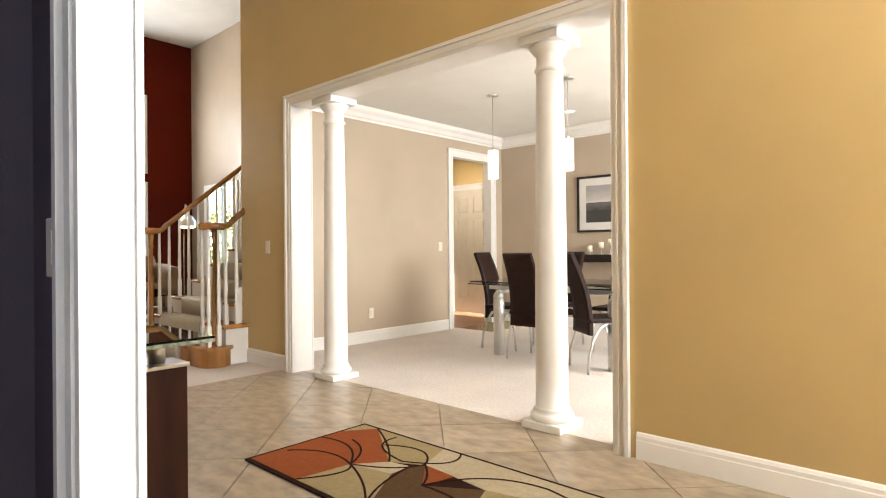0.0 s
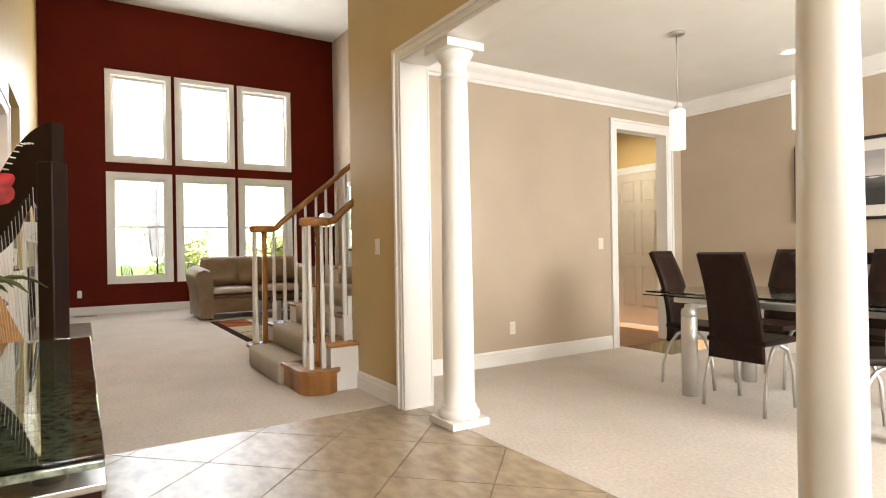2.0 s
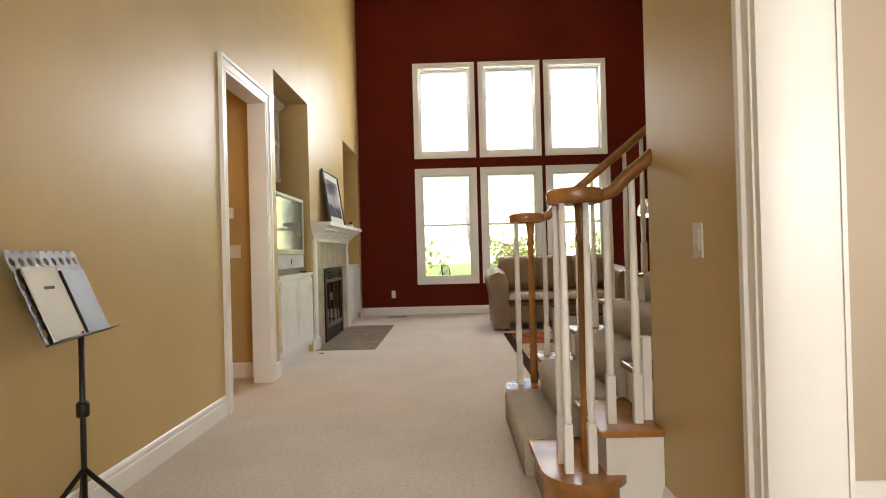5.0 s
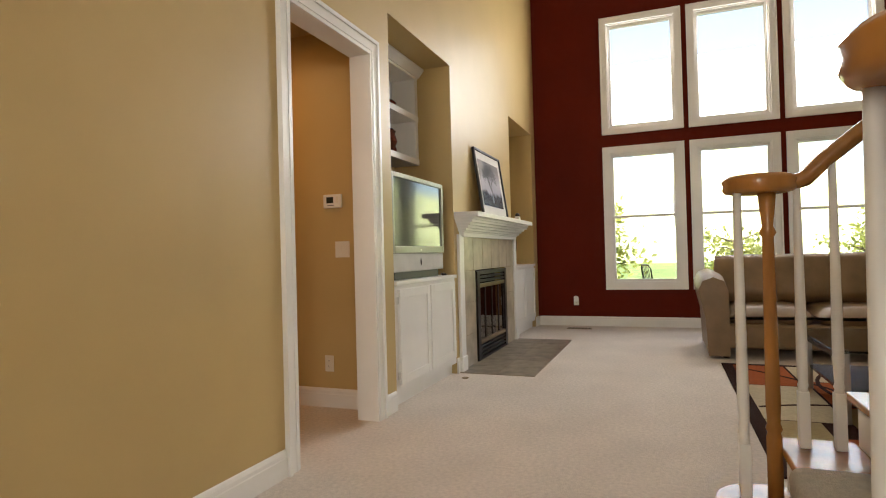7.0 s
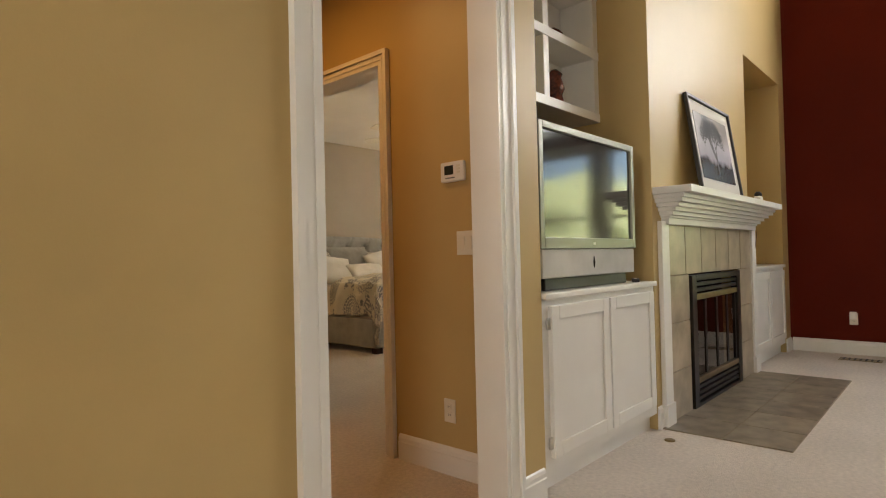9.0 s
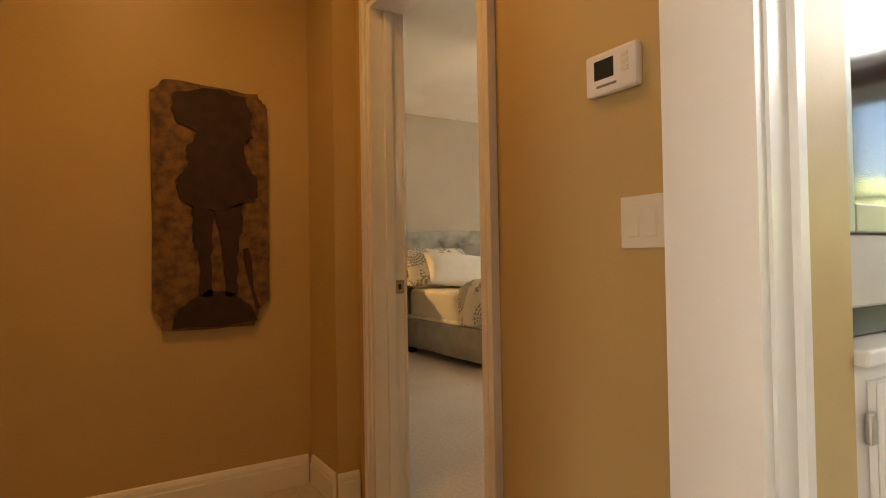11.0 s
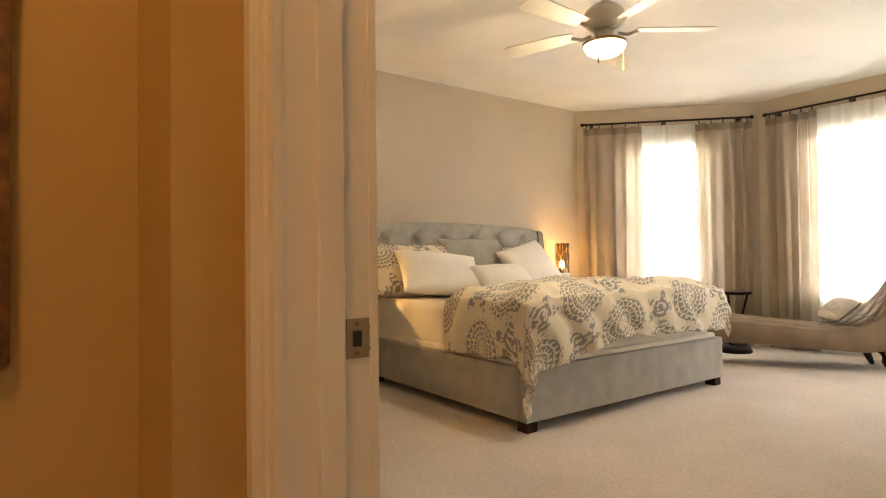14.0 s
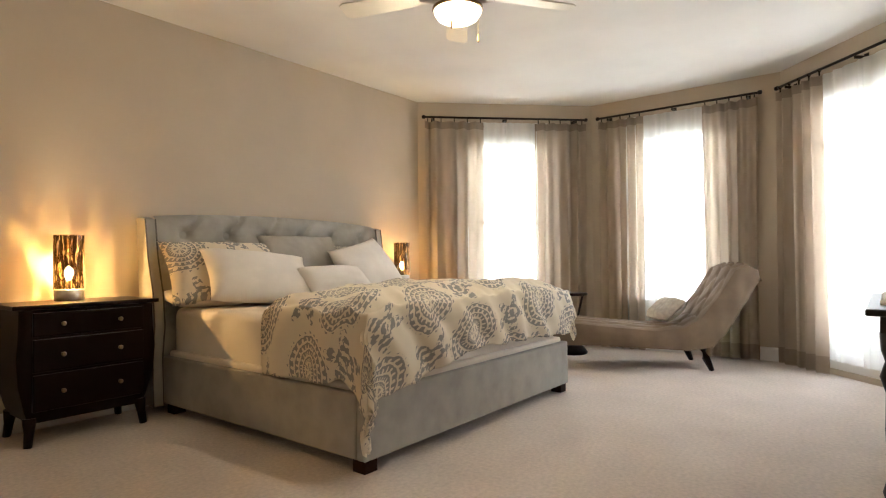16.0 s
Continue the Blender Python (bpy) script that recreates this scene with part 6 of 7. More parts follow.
def nightstand(x, y):
    ob = thing("nightstand", "dark mahogany bombe nightstand with drawers", "nightstand", pose(x, y, 0), "bedside nightstands")
    part("top", boxes((-0.41, 0.41, -0.225, 0.235, 0.775, 0.80), bevel=0.006), MAHOG, ob)
    side = [(0.37, 0.77), (0.375, 0.62), (0.385, 0.5), (0.375, 0.35), (0.34, 0.20), (0.32, 0.14)]

    def wrap(u, v):
        i = v * (len(side) - 1)
        k = min(int(i), len(side) - 2)
        w = side[k][0] + (side[k + 1][0] - side[k][0]) * (i - k)
        z = side[k][1] + (side[k + 1][1] - side[k][1]) * (i - k)
        d = 0.20 + (w - 0.34) * 0.6
        per = u * (2 * w + 4 * d) - 2 * d
        if per < 0:
            return Vector((-w, -d + (per + 2 * d), z))
        if per < 2 * w:
            return Vector((-w + per, d, z))
        return Vector((w, d - (per - 2 * w), z))
    body = grid(48, 20, wrap)
    part("carcass", body, MAHOG, ob)
    part("inner_case", boxes((-0.30, 0.30, -0.19, 0.18, 0.13, 0.77)), MAHOG, ob)
    for z0, z1 in ((0.62, 0.755), (0.42, 0.605), (0.20, 0.405)):
        d = part("drawer", boxes((-0.31, 0.31, 0.185, 0.232, z0, z1), bevel=0.005), MAHOG, ob)
        for kx in (-0.16, 0.16):
            k = lathe([(0.010, 0), (0.007, 0.01), (0.014, 0.02), (0.008, 0.026)], 12)
            part("knob", turn(k, pose(kx, 0.232, (z0 + z1) / 2, -90)), BRASS, d)
    for sx in (-1, 1):
        for sy in (-1, 1):
            part("leg", tube([(sx * 0.31, sy * 0.17, 0.16), (sx * 0.315, sy * 0.18, 0.08), (sx * 0.325, sy * 0.19, 0.0)], [0.038, 0.026, 0.022], 10), MAHOG, ob)
    return ob


n0 = nightstand(-9.73, -5.215)
copy_thing(n0, pose(-12.98, -5.215, 0) @ Matrix.Diagonal((1, 1, 1.031, 1)))
n0.matrix_basis = pose(-9.73, -5.215, 0) @ Matrix.Diagonal((1, 1, 1.031, 1))
# streaks put in the glass colour throw caustic-like light flames on the wall
AMBER = bpy.data.materials.new("amber_streak_gobo_glass")
AMBER.use_nodes = True
nt_ = AMBER.node_tree
co_ = nt_.nodes.new("ShaderNodeTexCoord")
mp_ = nt_.nodes.new("ShaderNodeMapping")
mp_.inputs["Scale"].default_value = (1, 1, 0.16)
wv = nt_.nodes.new("ShaderNodeTexNoise")
wv.inputs["Scale"].default_value = 75
wv.inputs["Detail"].default_value = 2
wv.inputs["Distortion"].default_value = 0.6
rp_ = nt_.nodes.new("ShaderNodeValToRGB")
rp_.color_ramp.elements[0].position, rp_.color_ramp.elements[0].color = 0.475, (0.19, 0.125, 0.055, 1)
rp_.color_ramp.elements[1].position, rp_.color_ramp.elements[1].color = 0.56, (1.0, 0.88, 0.62, 1)
tp_ = nt_.nodes.new("ShaderNodeBsdfTransparent")
gl_ = nt_.nodes.new("ShaderNodeBsdfGlossy")
gl_.inputs["Roughness"].default_value = 0.08
ms_ = nt_.nodes.new("ShaderNodeMixShader")
ms_.inputs[0].default_value = 0.06
nt_.links.new(co_.outputs["Object"], mp_.inputs[0])
nt_.links.new(mp_.outputs[0], wv.inputs["Vector"])
nt_.links.new(wv.outputs[0], rp_.inputs[0])
nt_.links.new(rp_.outputs[0], tp_.inputs["Color"])
nt_.links.new(tp_.outputs[0], ms_.inputs[1])
nt_.links.new(gl_.outputs[0], ms_.inputs[2])
nt_.links.new(ms_.outputs[0], nt_.nodes["Material Output"].inputs["Surface"])
BULB = glow_mat("glowing_bulb", (1.0, 0.72, 0.32), 14.0)
for lx, ly in BEDSIDE:
    lp_ = thing("table_lamp", "amber crackled glass cylinder lamp, lit", "table lamp", pose(lx, ly, 0.826) @ Matrix.Diagonal((1.2, 1.2, 1.22, 1)), "bedside lamps")
    part("base", lathe([(0.068, 0), (0.070, 0.004), (0.070, 0.055), (0.066, 0.06)], 28), STEEL, lp_)
    cyl = grid(40, 6, lambda u, v: Vector((0.071 * math.cos(u * 2 * math.pi), 0.071 * math.sin(u * 2 * math.pi), 0.061 + 0.285 * v)))
    part("glass_cylinder", cyl, AMBER, lp_, "amber wavy glass cylinder")
    part("socket", lathe([(0.014, 0.06), (0.014, 0.10), (0.010, 0.105)], 14), BRASS, lp_)
    b_ = part("bulb", lathe([(0.010, 0.105), (0.017, 0.125), (0.021, 0.15), (0.015, 0.172), (0.004, 0.18)], 16), BULB, lp_, "glowing bulb")
    b_.visible_shadow = False

# ceiling fan
FANW = mat("white_fan_enamel", (0.66, 0.62, 0.53), 0.4, var=0.02)
fan = thing("ceiling_fan", "white five-blade ceiling fan with lit bowl", "ceiling fan", pose(-10.80, -2.94, 0.0))
part("canopy", lathe([(0.03, 2.84), (0.065, 2.87), (0.07, 2.919)], 24), FANW, fan)
part("downrod", tube([(0, 0, 2.70), (0, 0, 2.85)], 0.012, 12), FANW, fan)
part("motor", lathe([(0.02, 2.53), (0.08, 2.535), (0.115, 2.555), (0.132, 2.59), (0.132, 2.625), (0.125, 2.635), (0.125, 2.645), (0.10, 2.675), (0.06, 2.70), (0.02, 2.715)], 36), FANW, fan)
part("switch_housing", lathe([(0.085, 2.44), (0.088, 2.45), (0.060, 2.48), (0.060, 2.531)], 28), FANW, fan)
part("light_bowl", lathe([(0.012, 2.362), (0.065, 2.37), (0.11, 2.393), (0.130, 2.424), (0.133, 2.44)], 28), glow_mat("lit_frosted_bowl", (1.0, 0.86, 0.55), 1.6), fan, "lit frosted glass bowl").visible_shadow = False
part("bowl_rim", lathe([(0.136, 2.434), (0.14, 2.44), (0.14, 2.45), (0.132, 2.454)], 28), BRASS, fan)
for a in range(5):
    ang = radians(-71 + 72 * a)
    m = pose(0, 0, 2.535, 0, 0, math.degrees(ang))
    part("blade_iron", turn(tube([(0.09, 0, -0.02), (0.15, 0, -0.03), (0.22, 0, -0.005)], 0.012, 8), m), FANW, fan)
    ol = [(0.20, -0.045), (0.32, -0.062), (0.68, -0.072), (0.71, -0.05), (0.71, 0.05), (0.68, 0.072), (0.32, 0.062), (0.20, 0.045)]
    part("blade", turn(turn(prism(ol, 0.0, 0.006), pose(0, 0, 0, 11)), m), FANW, fan)
for cx in (-0.125, 0.125):
    part("pull_chain", tube([(cx, 0.05, 2.42), (cx, 0.05, 2.33)], 0.002, 6), BRASS, fan)
    part("chain_weight", lathe([(0.003, 2.285), (0.006, 2.29), (0.006, 2.325), (0.003, 2.33)], 10, cx, 0.05), BRASS, fan)

# curtains
LINEN = cloth_mat("taupe_linen_curtain", (0.50, 0.42, 0.33), 0.5, 260)
SHEER = cloth_mat("white_sheer_voile", (0.84, 0.84, 0.80), 0.6, 400, 0.16)
LINENB = cloth_mat("taupe_linen_hem", (0.35, 0.29, 0.23), 0.25, 260)


def hanging(name, label, category, i, a0, a1, z0, z1, off, waves, amp, material, seed, group, bands=()):
    m, _ = bay_frame(i)
    ob = thing(name, label, category, m @ pose(0, 0, 0), group)
    rs = random.Random(seed)
    ph = [rs.uniform(0, 6.28) for _ in range(4)]

    def f(u, v):
        s = a0 + (a1 - a0) * u
        loose = 0.35 + 0.65 * v
        w = amp * (math.sin(u * waves * 6.283 + ph[0]) + 0.4 * math.sin(u * waves * 2.7 * 6.283 / 2 + ph[1] + v)) * (0.75 + 0.25 * loose)
        s += 0.012 * math.sin(u * waves * 6.283 * 1.3 + ph[2]) * v + (0.02 * math.sin(v * 2.5 + ph[3])) * (u - 0.5)
        return Vector((s, -off + w, z1 + (z0 - z1) * v))
    part("cloth", grid(int(waves * 14) + 8, 14, f), material, ob)
    for nm, d0, d1 in bands:
        part(nm, grid(int(waves * 14) + 8, 3, lambda u, v: f(u, (d0 + (d1 - d0) * v) / (z1 - z0)) + Vector((0, -0.004, 0))), LINENB, ob, "doubled linen " + nm)
    return ob


ROD = 2.72
SPAN = [(0.06, 2.02), (0.13, 1.85), (0.10, 2.0)]
for i in range(3):
    m, length = bay_frame(i)
    a0, a1 = SPAN[i]
    rod = thing("curtain_rod", "black iron curtain rod with clip rings", "curtain rod", m, "bay curtain rods")
    part("rod", tube([(a0, -0.11, ROD), (a1, -0.11, ROD)], 0.0125, 12), BLACKIRON, rod)
    for a in (a0, a1):
        part("finial", turn(lathe([(0.012, -0.02), (0.021, -0.012), (0.021, 0.012), (0.012, 0.02)], 14), pose(a, -0.11, ROD, 0, 90)), BLACKIRON, rod)
    for a in (a0 + 0.12, (a0 + a1) / 2, a1 - 0.12):
        part("bracket", boxes((a - 0.008, a + 0.008, -0.11, -0.001, ROD - 0.035, ROD - 0.012), (a - 0.02, a + 0.02, -0.008, -0.001, ROD - 0.06, ROD + 0.01)), BLACKIRON, rod)
    w0, w1 = BAY_HOLES[i][0], BAY_HOLES[i][1]
    spots = [(a0 + 0.02, w0 + 0.24), (w1 - 0.22, a1 - 0.02)]
    for k, (p, q) in enumerate(spots):
        hanging("curtain", "taupe linen curtain panel hanging to the floor", "curtain", i, p, q, 0.015, ROD - 0.05, 0.11, 4.5, 0.036, LINEN, 10 * i + k, "bay linen curtains", (("header", 0.0, 0.085), ("hem", 2.50, 2.645)))
        for j in range(5):
            c = p + 0.03 + (q - p - 0.06) * j / 4
            part("clip_ring", turn(lathe([(0.016, -0.003), (0.0185, 0), (0.016, 0.003)], 14), pose(c, -0.11, ROD - 0.005, 0, 90)), BLACKIRON, rod)
            part("clip", boxes((c - 0.005, c + 0.005, -0.114, -0.106, ROD - 0.055, ROD - 0.018)), BLACKIRON, rod)
    mid = (w0 + w1) / 2
    for k, (p, q) in enumerate(((w0 + 0.02, mid + 0.02), (mid - 0.02, w1 - 0.02))):
        hanging("sheer_curtain", "white translucent sheer curtain panel", "curtain", i, p, q, 0.10 if i < 2 else 0.14, ROD - 0.04, 0.06, 5, 0.014, SHEER, 40 + 10 * i + k, "bay sheer curtains")
    h0, h1 = BAY_HOLES[i][2], BAY_HOLES[i][3]
    win = tagged(new("window_%d" % (10 + i)), "white bay window behind sheers", "window", kind="structure")
    win.matrix_basis = m
    fr = boxes((w0 - 0.08, w0, -0.018, -0.0006, h0 - 0.08 if i < 2 else 0, h1 + 0.08), (w1, w1 + 0.08, -0.018, -0.0006, h0 - 0.08 if i < 2 else 0, h1 + 0.08), (w0, w1, -0.018, -0.0006, h1, h1 + 0.08))
    part("window_casing", fr, WHITE, win)
    sash = boxes((w0, w0 + 0.06, 0.02, 0.06, h0, h1), (w1 - 0.06, w1, 0.02, 0.06, h0, h1), (w0 + 0.06, w1 - 0.06, 0.02, 0.06, h0, h0 + (0.06 if i < 2 else 0.20)), (w0 + 0.06, w1 - 0.06, 0.02, 0.06, h1 - 0.06, h1))
    if i < 2:
        box(sash, w0 + 0.06, w1 - 0.06, 0.022, 0.058, 1.48, 1.52)
        part("window_sill", boxes((w0 - 0.10, w1 + 0.10, -0.045, -0.0006, h0 - 0.11, h0 - 0.08)), WHITE, win)
    else:
        box(sash, mid - 0.05, mid + 0.05, 0.0205, 0.0595, h0 + 0.2, h1 - 0.06)
        box(sash, w0 + 0.06, w1 - 0.06, 0.022, 0.058, 2.05, 2.10)
    part("window_frame", sash, WHITE, win)
    g = part("pane", boxes((w0 + 0.05, w1 - 0.05, 0.038, 0.042, h0 + 0.05, h1 - 0.05)), GLASS, win)
    g.visible_shadow = False

# chaise: local x runs from the back legs to the foot end
CHV = mat("taupe_velvet", (0.20, 0.145, 0.095), 0.7, var=0.08, scale=6, bump=0.3, bscale=200, spec=0.3)
ch = thing("chaise_longue", "taupe tufted chaise longue with dark wood legs", "chaise longue", pose(-14.24, -2.62, 0, 0, 0, -57.3))
upper = [(-0.49, 0.86), (-0.47, 0.96), (-0.38, 1.01), (-0.27, 0.97), (-0.11, 0.72), (0.05, 0.52), (0.20, 0.435), (0.45, 0.41), (0.80, 0.44), (1.15, 0.475), (1.42, 0.46), (1.52, 0.40), (1.54, 0.33)]
lower = [(-0.49, 0.86), (-0.43, 0.76), (-0.30, 0.55), (-0.17, 0.34), (-0.05, 0.22), (0.15, 0.19), (0.5, 0.21), (0.9, 0.235), (1.3, 0.24), (1.50, 0.26), (1.54, 0.33)]


def along(pts, t):
    i = t * (len(pts) - 1)
    k = min(int(i), len(pts) - 2)
    f = i - k
    f = f * f * (3 - 2 * f) * 0.3 + f * 0.7
    return (pts[k][0] + (pts[k + 1][0] - pts[k][0]) * f, pts[k][1] + (pts[k + 1][1] - pts[k][1]) * f)


CW = 0.33


def ch_top(u, v):
    x, z = along(upper, u)
    y = (2 * v - 1) * CW
    s = u * 15
    t = (2 * v - 1) * 3.2
    dip = 0
    for sgn in (1, -1):
        q = (s + sgn * t) / 2
        dip = max(dip, math.exp(-((q - round(q)) / 0.10) ** 2))
    q1, q2 = (s + t) / 2, (s - t) / 2
    knot = math.exp(-((q1 - round(q1)) ** 2 + (q2 - round(q2)) ** 2) / 0.02)
    soft = 0.035 * (abs(2 * v - 1) ** 6)
    inner = 1 if 0.08 < u < 0.93 and 0.06 < v < 0.94 else 0
    return Vector((x, y, z - soft - inner * (0.032 * dip + 0.036 * knot)))


part("seat_top", grid(110, 36, ch_top), CHV, ch, "deep button-tufted top")
part("underside", grid(30, 4, lambda u, v: Vector((along(lower, u)[0], (2 * v - 1) * CW, along(lower, u)[1]))), CHV, ch)
for s in (-1, 1):
    def sidef(u, v, s=s):
        a, b = along(upper, u), along(lower, u)
        bul = 0.02 * math.sin(math.pi * v) + 0.004 * math.sin(u * 60) * math.sin(math.pi * v)
        return Vector((a[0] + (b[0] - a[0]) * v, s * (CW + bul), a[1] - 0.035 + (b[1] - a[1] + 0.035) * v))
    part("side_panel", grid(60, 8, sidef), CHV, ch)
    part("leg", tube([(0.02, s * 0.27, 0.22), (-0.01, s * 0.275, 0.12), (-0.06, s * 0.285, 0.0)], [0.045, 0.036, 0.022], 10), MAHOG, ch)
    part("leg", tube([(1.38, s * 0.26, 0.25), (1.40, s * 0.265, 0.12), (1.44, s * 0.275, 0.0)], [0.042, 0.034, 0.022], 10), MAHOG, ch)
cu = thing("throw_pillow", "small cream textured pillow on the chaise", "pillow", pose(-14.18, -2.72, 0, 0, 0, -57.3) @ pose(0.16, 0.03, 0.55, 0, 40, 12))
part("cushion", turn(cushion_bm(0.42, 0.28, 0.14), pose(0, 0, 0)), mat("cream_boucle", (0.52, 0.47, 0.39), 0.9, var=0.1, scale=20, bump=1, bscale=70), cu)

st = thing("side_table", "dark wood drum side table by the bay", "side table", pose(-14.22, -3.92, 0))
part("top", lathe([(0.17, 0.645), (0.185, 0.65), (0.185, 0.67), (0.175, 0.678)], 28), MAHOG, st)
for k in range(3):
    a = k * 2.094
    part("leg", tube([(0.13 * math.cos(a), 0.13 * math.sin(a), 0.645), (0.06 * math.cos(a), 0.06 * math.sin(a), 0.35), (0.11 * math.cos(a), 0.11 * math.sin(a), 0.09)], 0.013, 8), MAHOG, st)
part("base", lathe([(0.17, 0.0), (0.18, 0.02), (0.15, 0.06), (0.12, 0.09), (0.04, 0.10)], 28), MAHOG, st)

dt = thing("console_chest", "black wood console with turned legs by the wall", "console table", pose(-11.86, -0.82, 0))
part("top", boxes((-0.24, 0.9, -0.345, 0.35, 0.835, 0.862), bevel=0.008), BLACK, dt)
part("apron", boxes((-0.20, 0.86, -0.30, 0.34, 0.77, 0.835)), BLACK, dt)
for x in (-0.165, 0.82):
    for y in (-0.27, 0.29):
        part("leg", lathe([(0.02, 0), (0.032, 0.03), (0.026, 0.07), (0.018, 0.10), (0.034, 0.16), (0.018, 0.22), (0.022, 0.40), (0.018, 0.54), (0.036, 0.60), (0.018, 0.66), (0.03, 0.70), (0.034, 0.77)], 16, x, y), BLACK, dt)
sc = thing("table_runner", "white cloth heaped on the black console", "cloth", pose(-11.86, -0.82, 0.863))
part("cloth", grid(20, 14, lambda u, v: Vector((-0.19 + 0.9 * u, -0.30 + 0.55 * v, 0.004 + 0.13 * math.sin(math.pi * min(1, u * 1.1)) * math.sin(math.pi * v) ** 0.7 + 0.01 * math.sin(9 * u + 5 * v))), thick=0.004), SHEET, sc)

# ---- garden ----
GRASS = mat("lawn_grass", (0.10, 0.15, 0.03), 0.95, var=0.3, scale=0.8, bump=1, bscale=30)
gr = built("ground", boxes((-900, 900, -900, 900, -0.8, -0.35)), GRASS, "green lawn reaching the horizon", "ground")
PAVE = mat("pale_patio_stone", (0.42, 0.38, 0.32), 0.8, var=0.15, scale=2, bump=0.3)
built("patio", boxes((-19.5, -13.5, -1.0, 7.5, -0.36, -0.12)), PAVE, "pale stone patio outside the windows", "pavement")
FOL = [mat("tree_foliage", (0.12, 0.13, 0.03), 0.6, var=0.4, scale=3), mat("light_foliage", (0.17, 0.19, 0.05), 0.6, var=0.4, scale=3)]
for f_ in FOL:
    tl_ = f_.node_tree.nodes.new("ShaderNodeBsdfTranslucent")
    tl_.inputs["Color"].default_value = (0.45, 0.46, 0.10, 1)
    mx_ = f_.node_tree.nodes.new("ShaderNodeMixShader")
    f_.node_tree.links.new(f_.node_tree.nodes["Principled BSDF"].outputs[0], mx_.inputs[1])
    f_.node_tree.links.new(tl_.outputs[0], mx_.inputs[2])
    f_.node_tree.links.new(mx_.outputs[0], f_.node_tree.nodes["Material Output"].inputs["Surface"])
BARK = mat("tree_bark", (0.11, 0.08, 0.055), 0.9, var=0.3, bump=1, bscale=20)


def tree(x, y, h, r, seed, low, leaf, n=1500):
    rs = random.Random(seed)
    ob = thing("tree", "leafy green garden tree beyond the patio", "tree", pose(x, y, -0.35), "garden trees")
    bm = tube([(0, 0, 0), (0.05, 0.03, h * 0.3), (-0.04, 0.05, h * 0.6), (0.02, 0, h * 0.9)], [0.16, 0.13, 0.09, 0.03], 10)
    tips = []
    for k in range(12):
        a, z = rs.uniform(0, 6.28), h * rs.uniform(low, 0.85)
        e = Vector((math.cos(a) * r * rs.uniform(0.4, 0.85), math.sin(a) * r * rs.uniform(0.4, 0.85), z + rs.uniform(0.1, 0.3) * h * 0.5))
        tube([(0, 0, z), tuple(Vector((0, 0, z)).lerp(e, 0.5) + Vector((0, 0, 0.1))), tuple(e)], [0.05, 0.03, 0.01], 6, bm)
        tips += [e, Vector((0, 0, z)).lerp(e, 0.6)]
    part("trunk", bm, BARK, ob)
    verts, faces = [], []
    for k in range(n):
        c = tips[rs.randrange(len(tips))] + Vector((rs.gauss(0, 0.26), rs.gauss(0, 0.26), rs.gauss(0, 0.20))) * r * 0.75
        if c.z < 0.1:
            continue
        e = Euler((rs.uniform(-1, 1), rs.uniform(-1, 1), rs.uniform(0, 6.28))).to_matrix()
        s = rs.uniform(0.07, 0.15)
        b0 = len(verts)
        for p in ((-s, 0, 0), (0, -s * 0.5, s * 0.1), (s, 0, 0), (0, s * 0.5, s * 0.1)):
            verts.append(c + e @ Vector(p))
        faces.append((b0, b0 + 1, b0 + 2, b0 + 3))
    me = bpy.data.meshes.new("crown")
    me.from_pydata(verts, [], faces)
    me.materials.append(leaf)
    cr = new("crown", me)
    cr.parent = ob


for k, (x, y, h, r, low) in enumerate(((-27, -3, 6.0, 2.6, 0.15), (-25, 0.0, 3.0, 1.6, 0.05), (-28, 4.6, 2.0, 1.6, 0.08), (-26, 8.2, 2.2, 1.6, 0.08), (-24.5, 11.5, 3.4, 1.9, 0.06), (-30, -7, 6.5, 3.0, 0.15))):
    tree(x, y, h, r, 20 + k, low, FOL[k % 2], 1300)
# far woods behind the garden; their sunlight is put in as mottled emission
WOODS = glow_mat("glowing_far_woods", (0.9, 0.95, 0.5), 0.30)
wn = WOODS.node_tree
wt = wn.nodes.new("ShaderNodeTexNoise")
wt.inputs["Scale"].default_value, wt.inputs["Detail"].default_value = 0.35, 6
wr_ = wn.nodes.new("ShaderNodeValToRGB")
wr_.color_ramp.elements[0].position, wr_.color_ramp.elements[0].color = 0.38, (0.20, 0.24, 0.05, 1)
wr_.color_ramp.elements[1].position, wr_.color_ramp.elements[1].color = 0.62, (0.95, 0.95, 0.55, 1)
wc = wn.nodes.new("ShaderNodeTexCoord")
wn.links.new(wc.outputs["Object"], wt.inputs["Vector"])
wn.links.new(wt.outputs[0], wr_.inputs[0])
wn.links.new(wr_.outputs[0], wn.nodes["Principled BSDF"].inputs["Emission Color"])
wb = random.Random(31)
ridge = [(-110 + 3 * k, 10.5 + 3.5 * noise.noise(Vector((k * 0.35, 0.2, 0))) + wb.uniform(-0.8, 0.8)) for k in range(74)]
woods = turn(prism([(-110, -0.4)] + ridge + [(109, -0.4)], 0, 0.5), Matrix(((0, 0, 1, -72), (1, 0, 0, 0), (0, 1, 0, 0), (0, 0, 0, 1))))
built("backdrop", woods, WOODS, "self-glowing pale green woods backdrop in the distance", "backdrop")
um = thing("patio_umbrella", "closed grey patio umbrella", "umbrella", pose(-17.0, 2.62, -0.12))
UMB = mat("grey_umbrella_canvas", (0.24, 0.23, 0.225), 0.9, var=0.1)
part("pole", tube([(0, 0, 0), (0, 0, 3.05)], 0.022, 10), BLACKIRON, um)


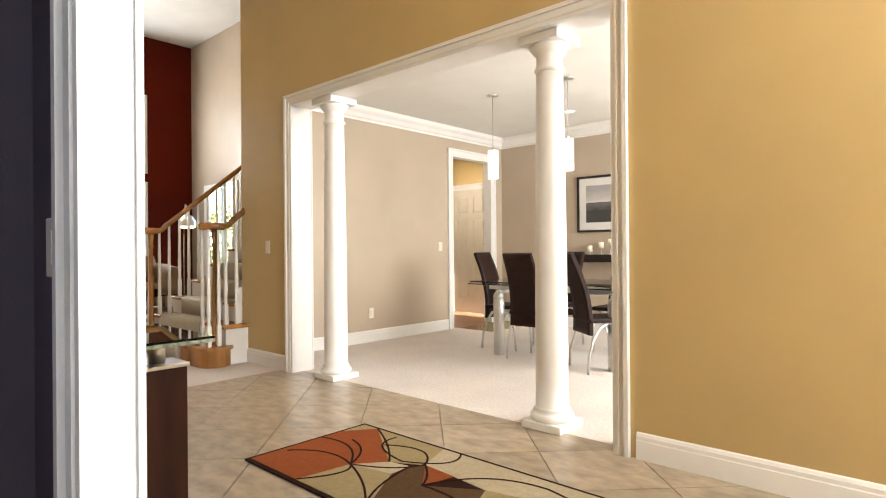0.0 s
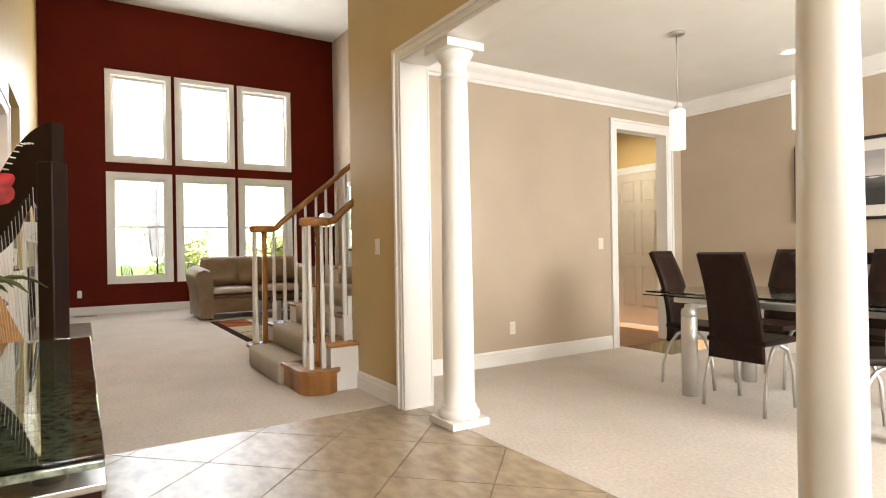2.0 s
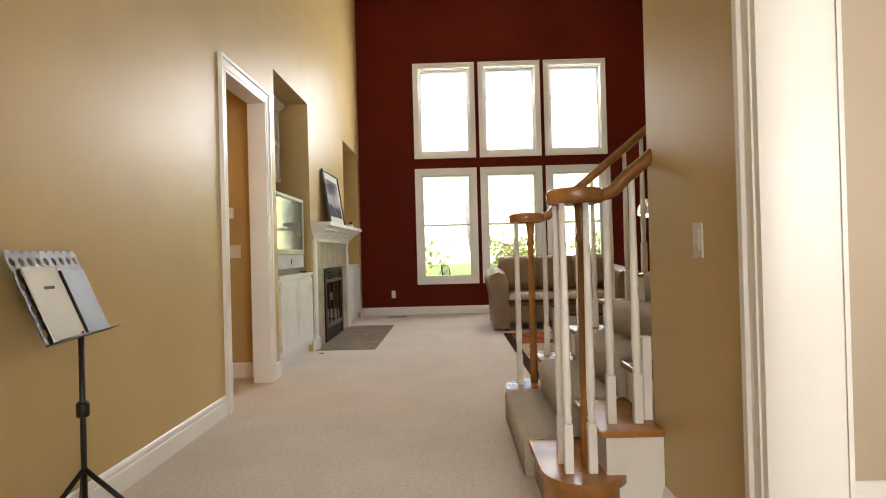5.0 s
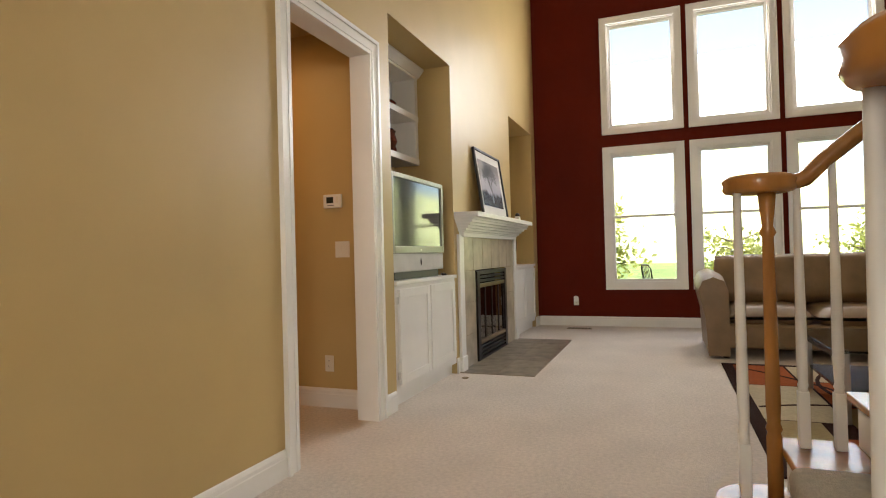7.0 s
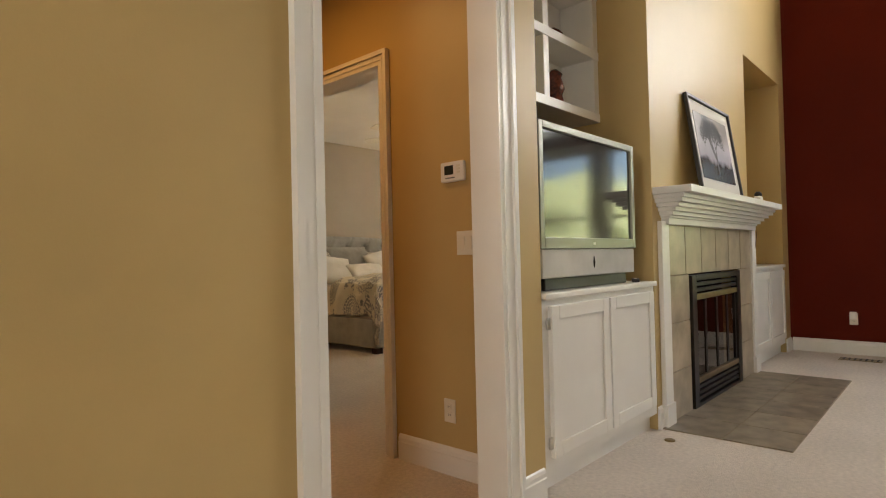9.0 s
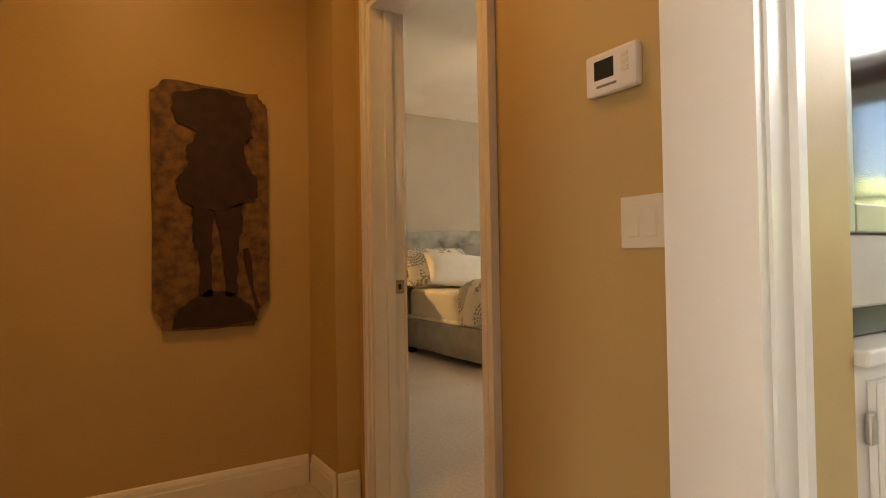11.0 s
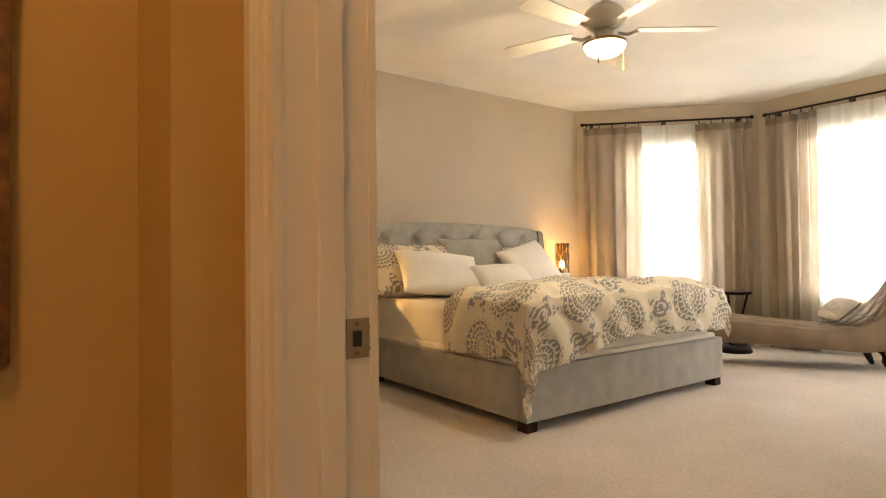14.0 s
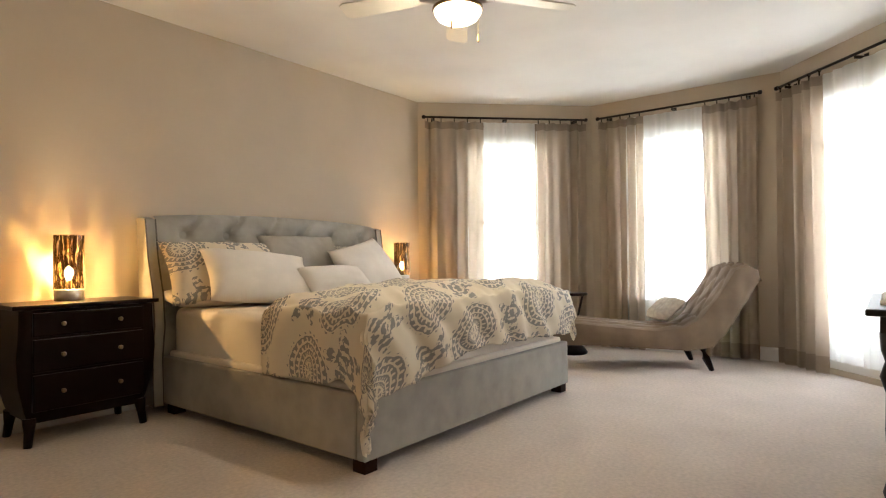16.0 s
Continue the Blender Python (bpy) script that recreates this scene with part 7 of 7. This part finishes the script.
def fold(u, v):
    a = u * 2 * math.pi
    r = (0.05 + 0.10 * math.sin(math.pi * min(1, 0.15 + v * 0.85)) + 0.05 * v) * (1 + 0.35 * math.sin(a * 7 + v * 2))
    return Vector((r * math.cos(a), r * math.sin(a), 3.0 - 1.9 * v))


part("canopy", grid(56, 16, fold), UMB, um, "folded grey canvas canopy")
part("base", lathe([(0.26, 0), (0.26, 0.05), (0.05, 0.09)], 20), BLACKIRON, um)
for k, (x, y, r) in enumerate(((-16.0, 2.15, 200), (-16.3, 3.6, 150))):
    pc = thing("patio_chair", "dark metal patio chair outside", "chair", pose(x, y, -0.12, 0, 0, r), "patio chairs")
    part("seat", boxes((-0.25, 0.25, -0.24, 0.24, 0.42, 0.45), bevel=0.01), BLACKIRON, pc)
    part("back_rim", tube([(-0.25, 0.24, 0.44), (-0.26, 0.30, 0.85), (-0.18, 0.32, 0.93), (0.18, 0.32, 0.93), (0.26, 0.30, 0.85), (0.25, 0.24, 0.44)], 0.014, 8), BLACKIRON, pc)
    for j in range(5):
        part("back_bar", tube([(-0.16 + 0.08 * j, 0.25, 0.45), (-0.16 + 0.08 * j, 0.32, 0.93)], 0.007, 6), BLACKIRON, pc)
    for sx in (-1, 1):
        for sy in (-1, 1):
            part("leg", tube([(sx * 0.22, sy * 0.2, 0.43), (sx * 0.25, sy * 0.24, 0.0)], 0.013, 8), BLACKIRON, pc)


# ---- floor and hearth tile pieces ----
S, GAP = 0.5, 0.0045
A0, B0 = 0.19, -4.99
for i in range(-12, 14):
    for j in range(-8, 12):
        a, b = A0 + i * S * math.sqrt(2), B0 + j * S * math.sqrt(2)
        # corner where x + y = a and x - y = b
        cx, cy = (a + b) / 2, (a - b) / 2 - 0.0
        h = S / math.sqrt(2) - GAP
        mid = (cx + S / math.sqrt(2), cy)
        poly = clip([(mid[0] - h, mid[1]), (mid[0], mid[1] - h), (mid[0] + h, mid[1]), (mid[0], mid[1] + h)], -4.597, 2.65, 0.402, 2.947)
        if len(poly) > 2:
            ob = new("tile", mesh_of("tile", prism(poly, -0.009, 0.0), TILE))
            ob.parent = tile_floor
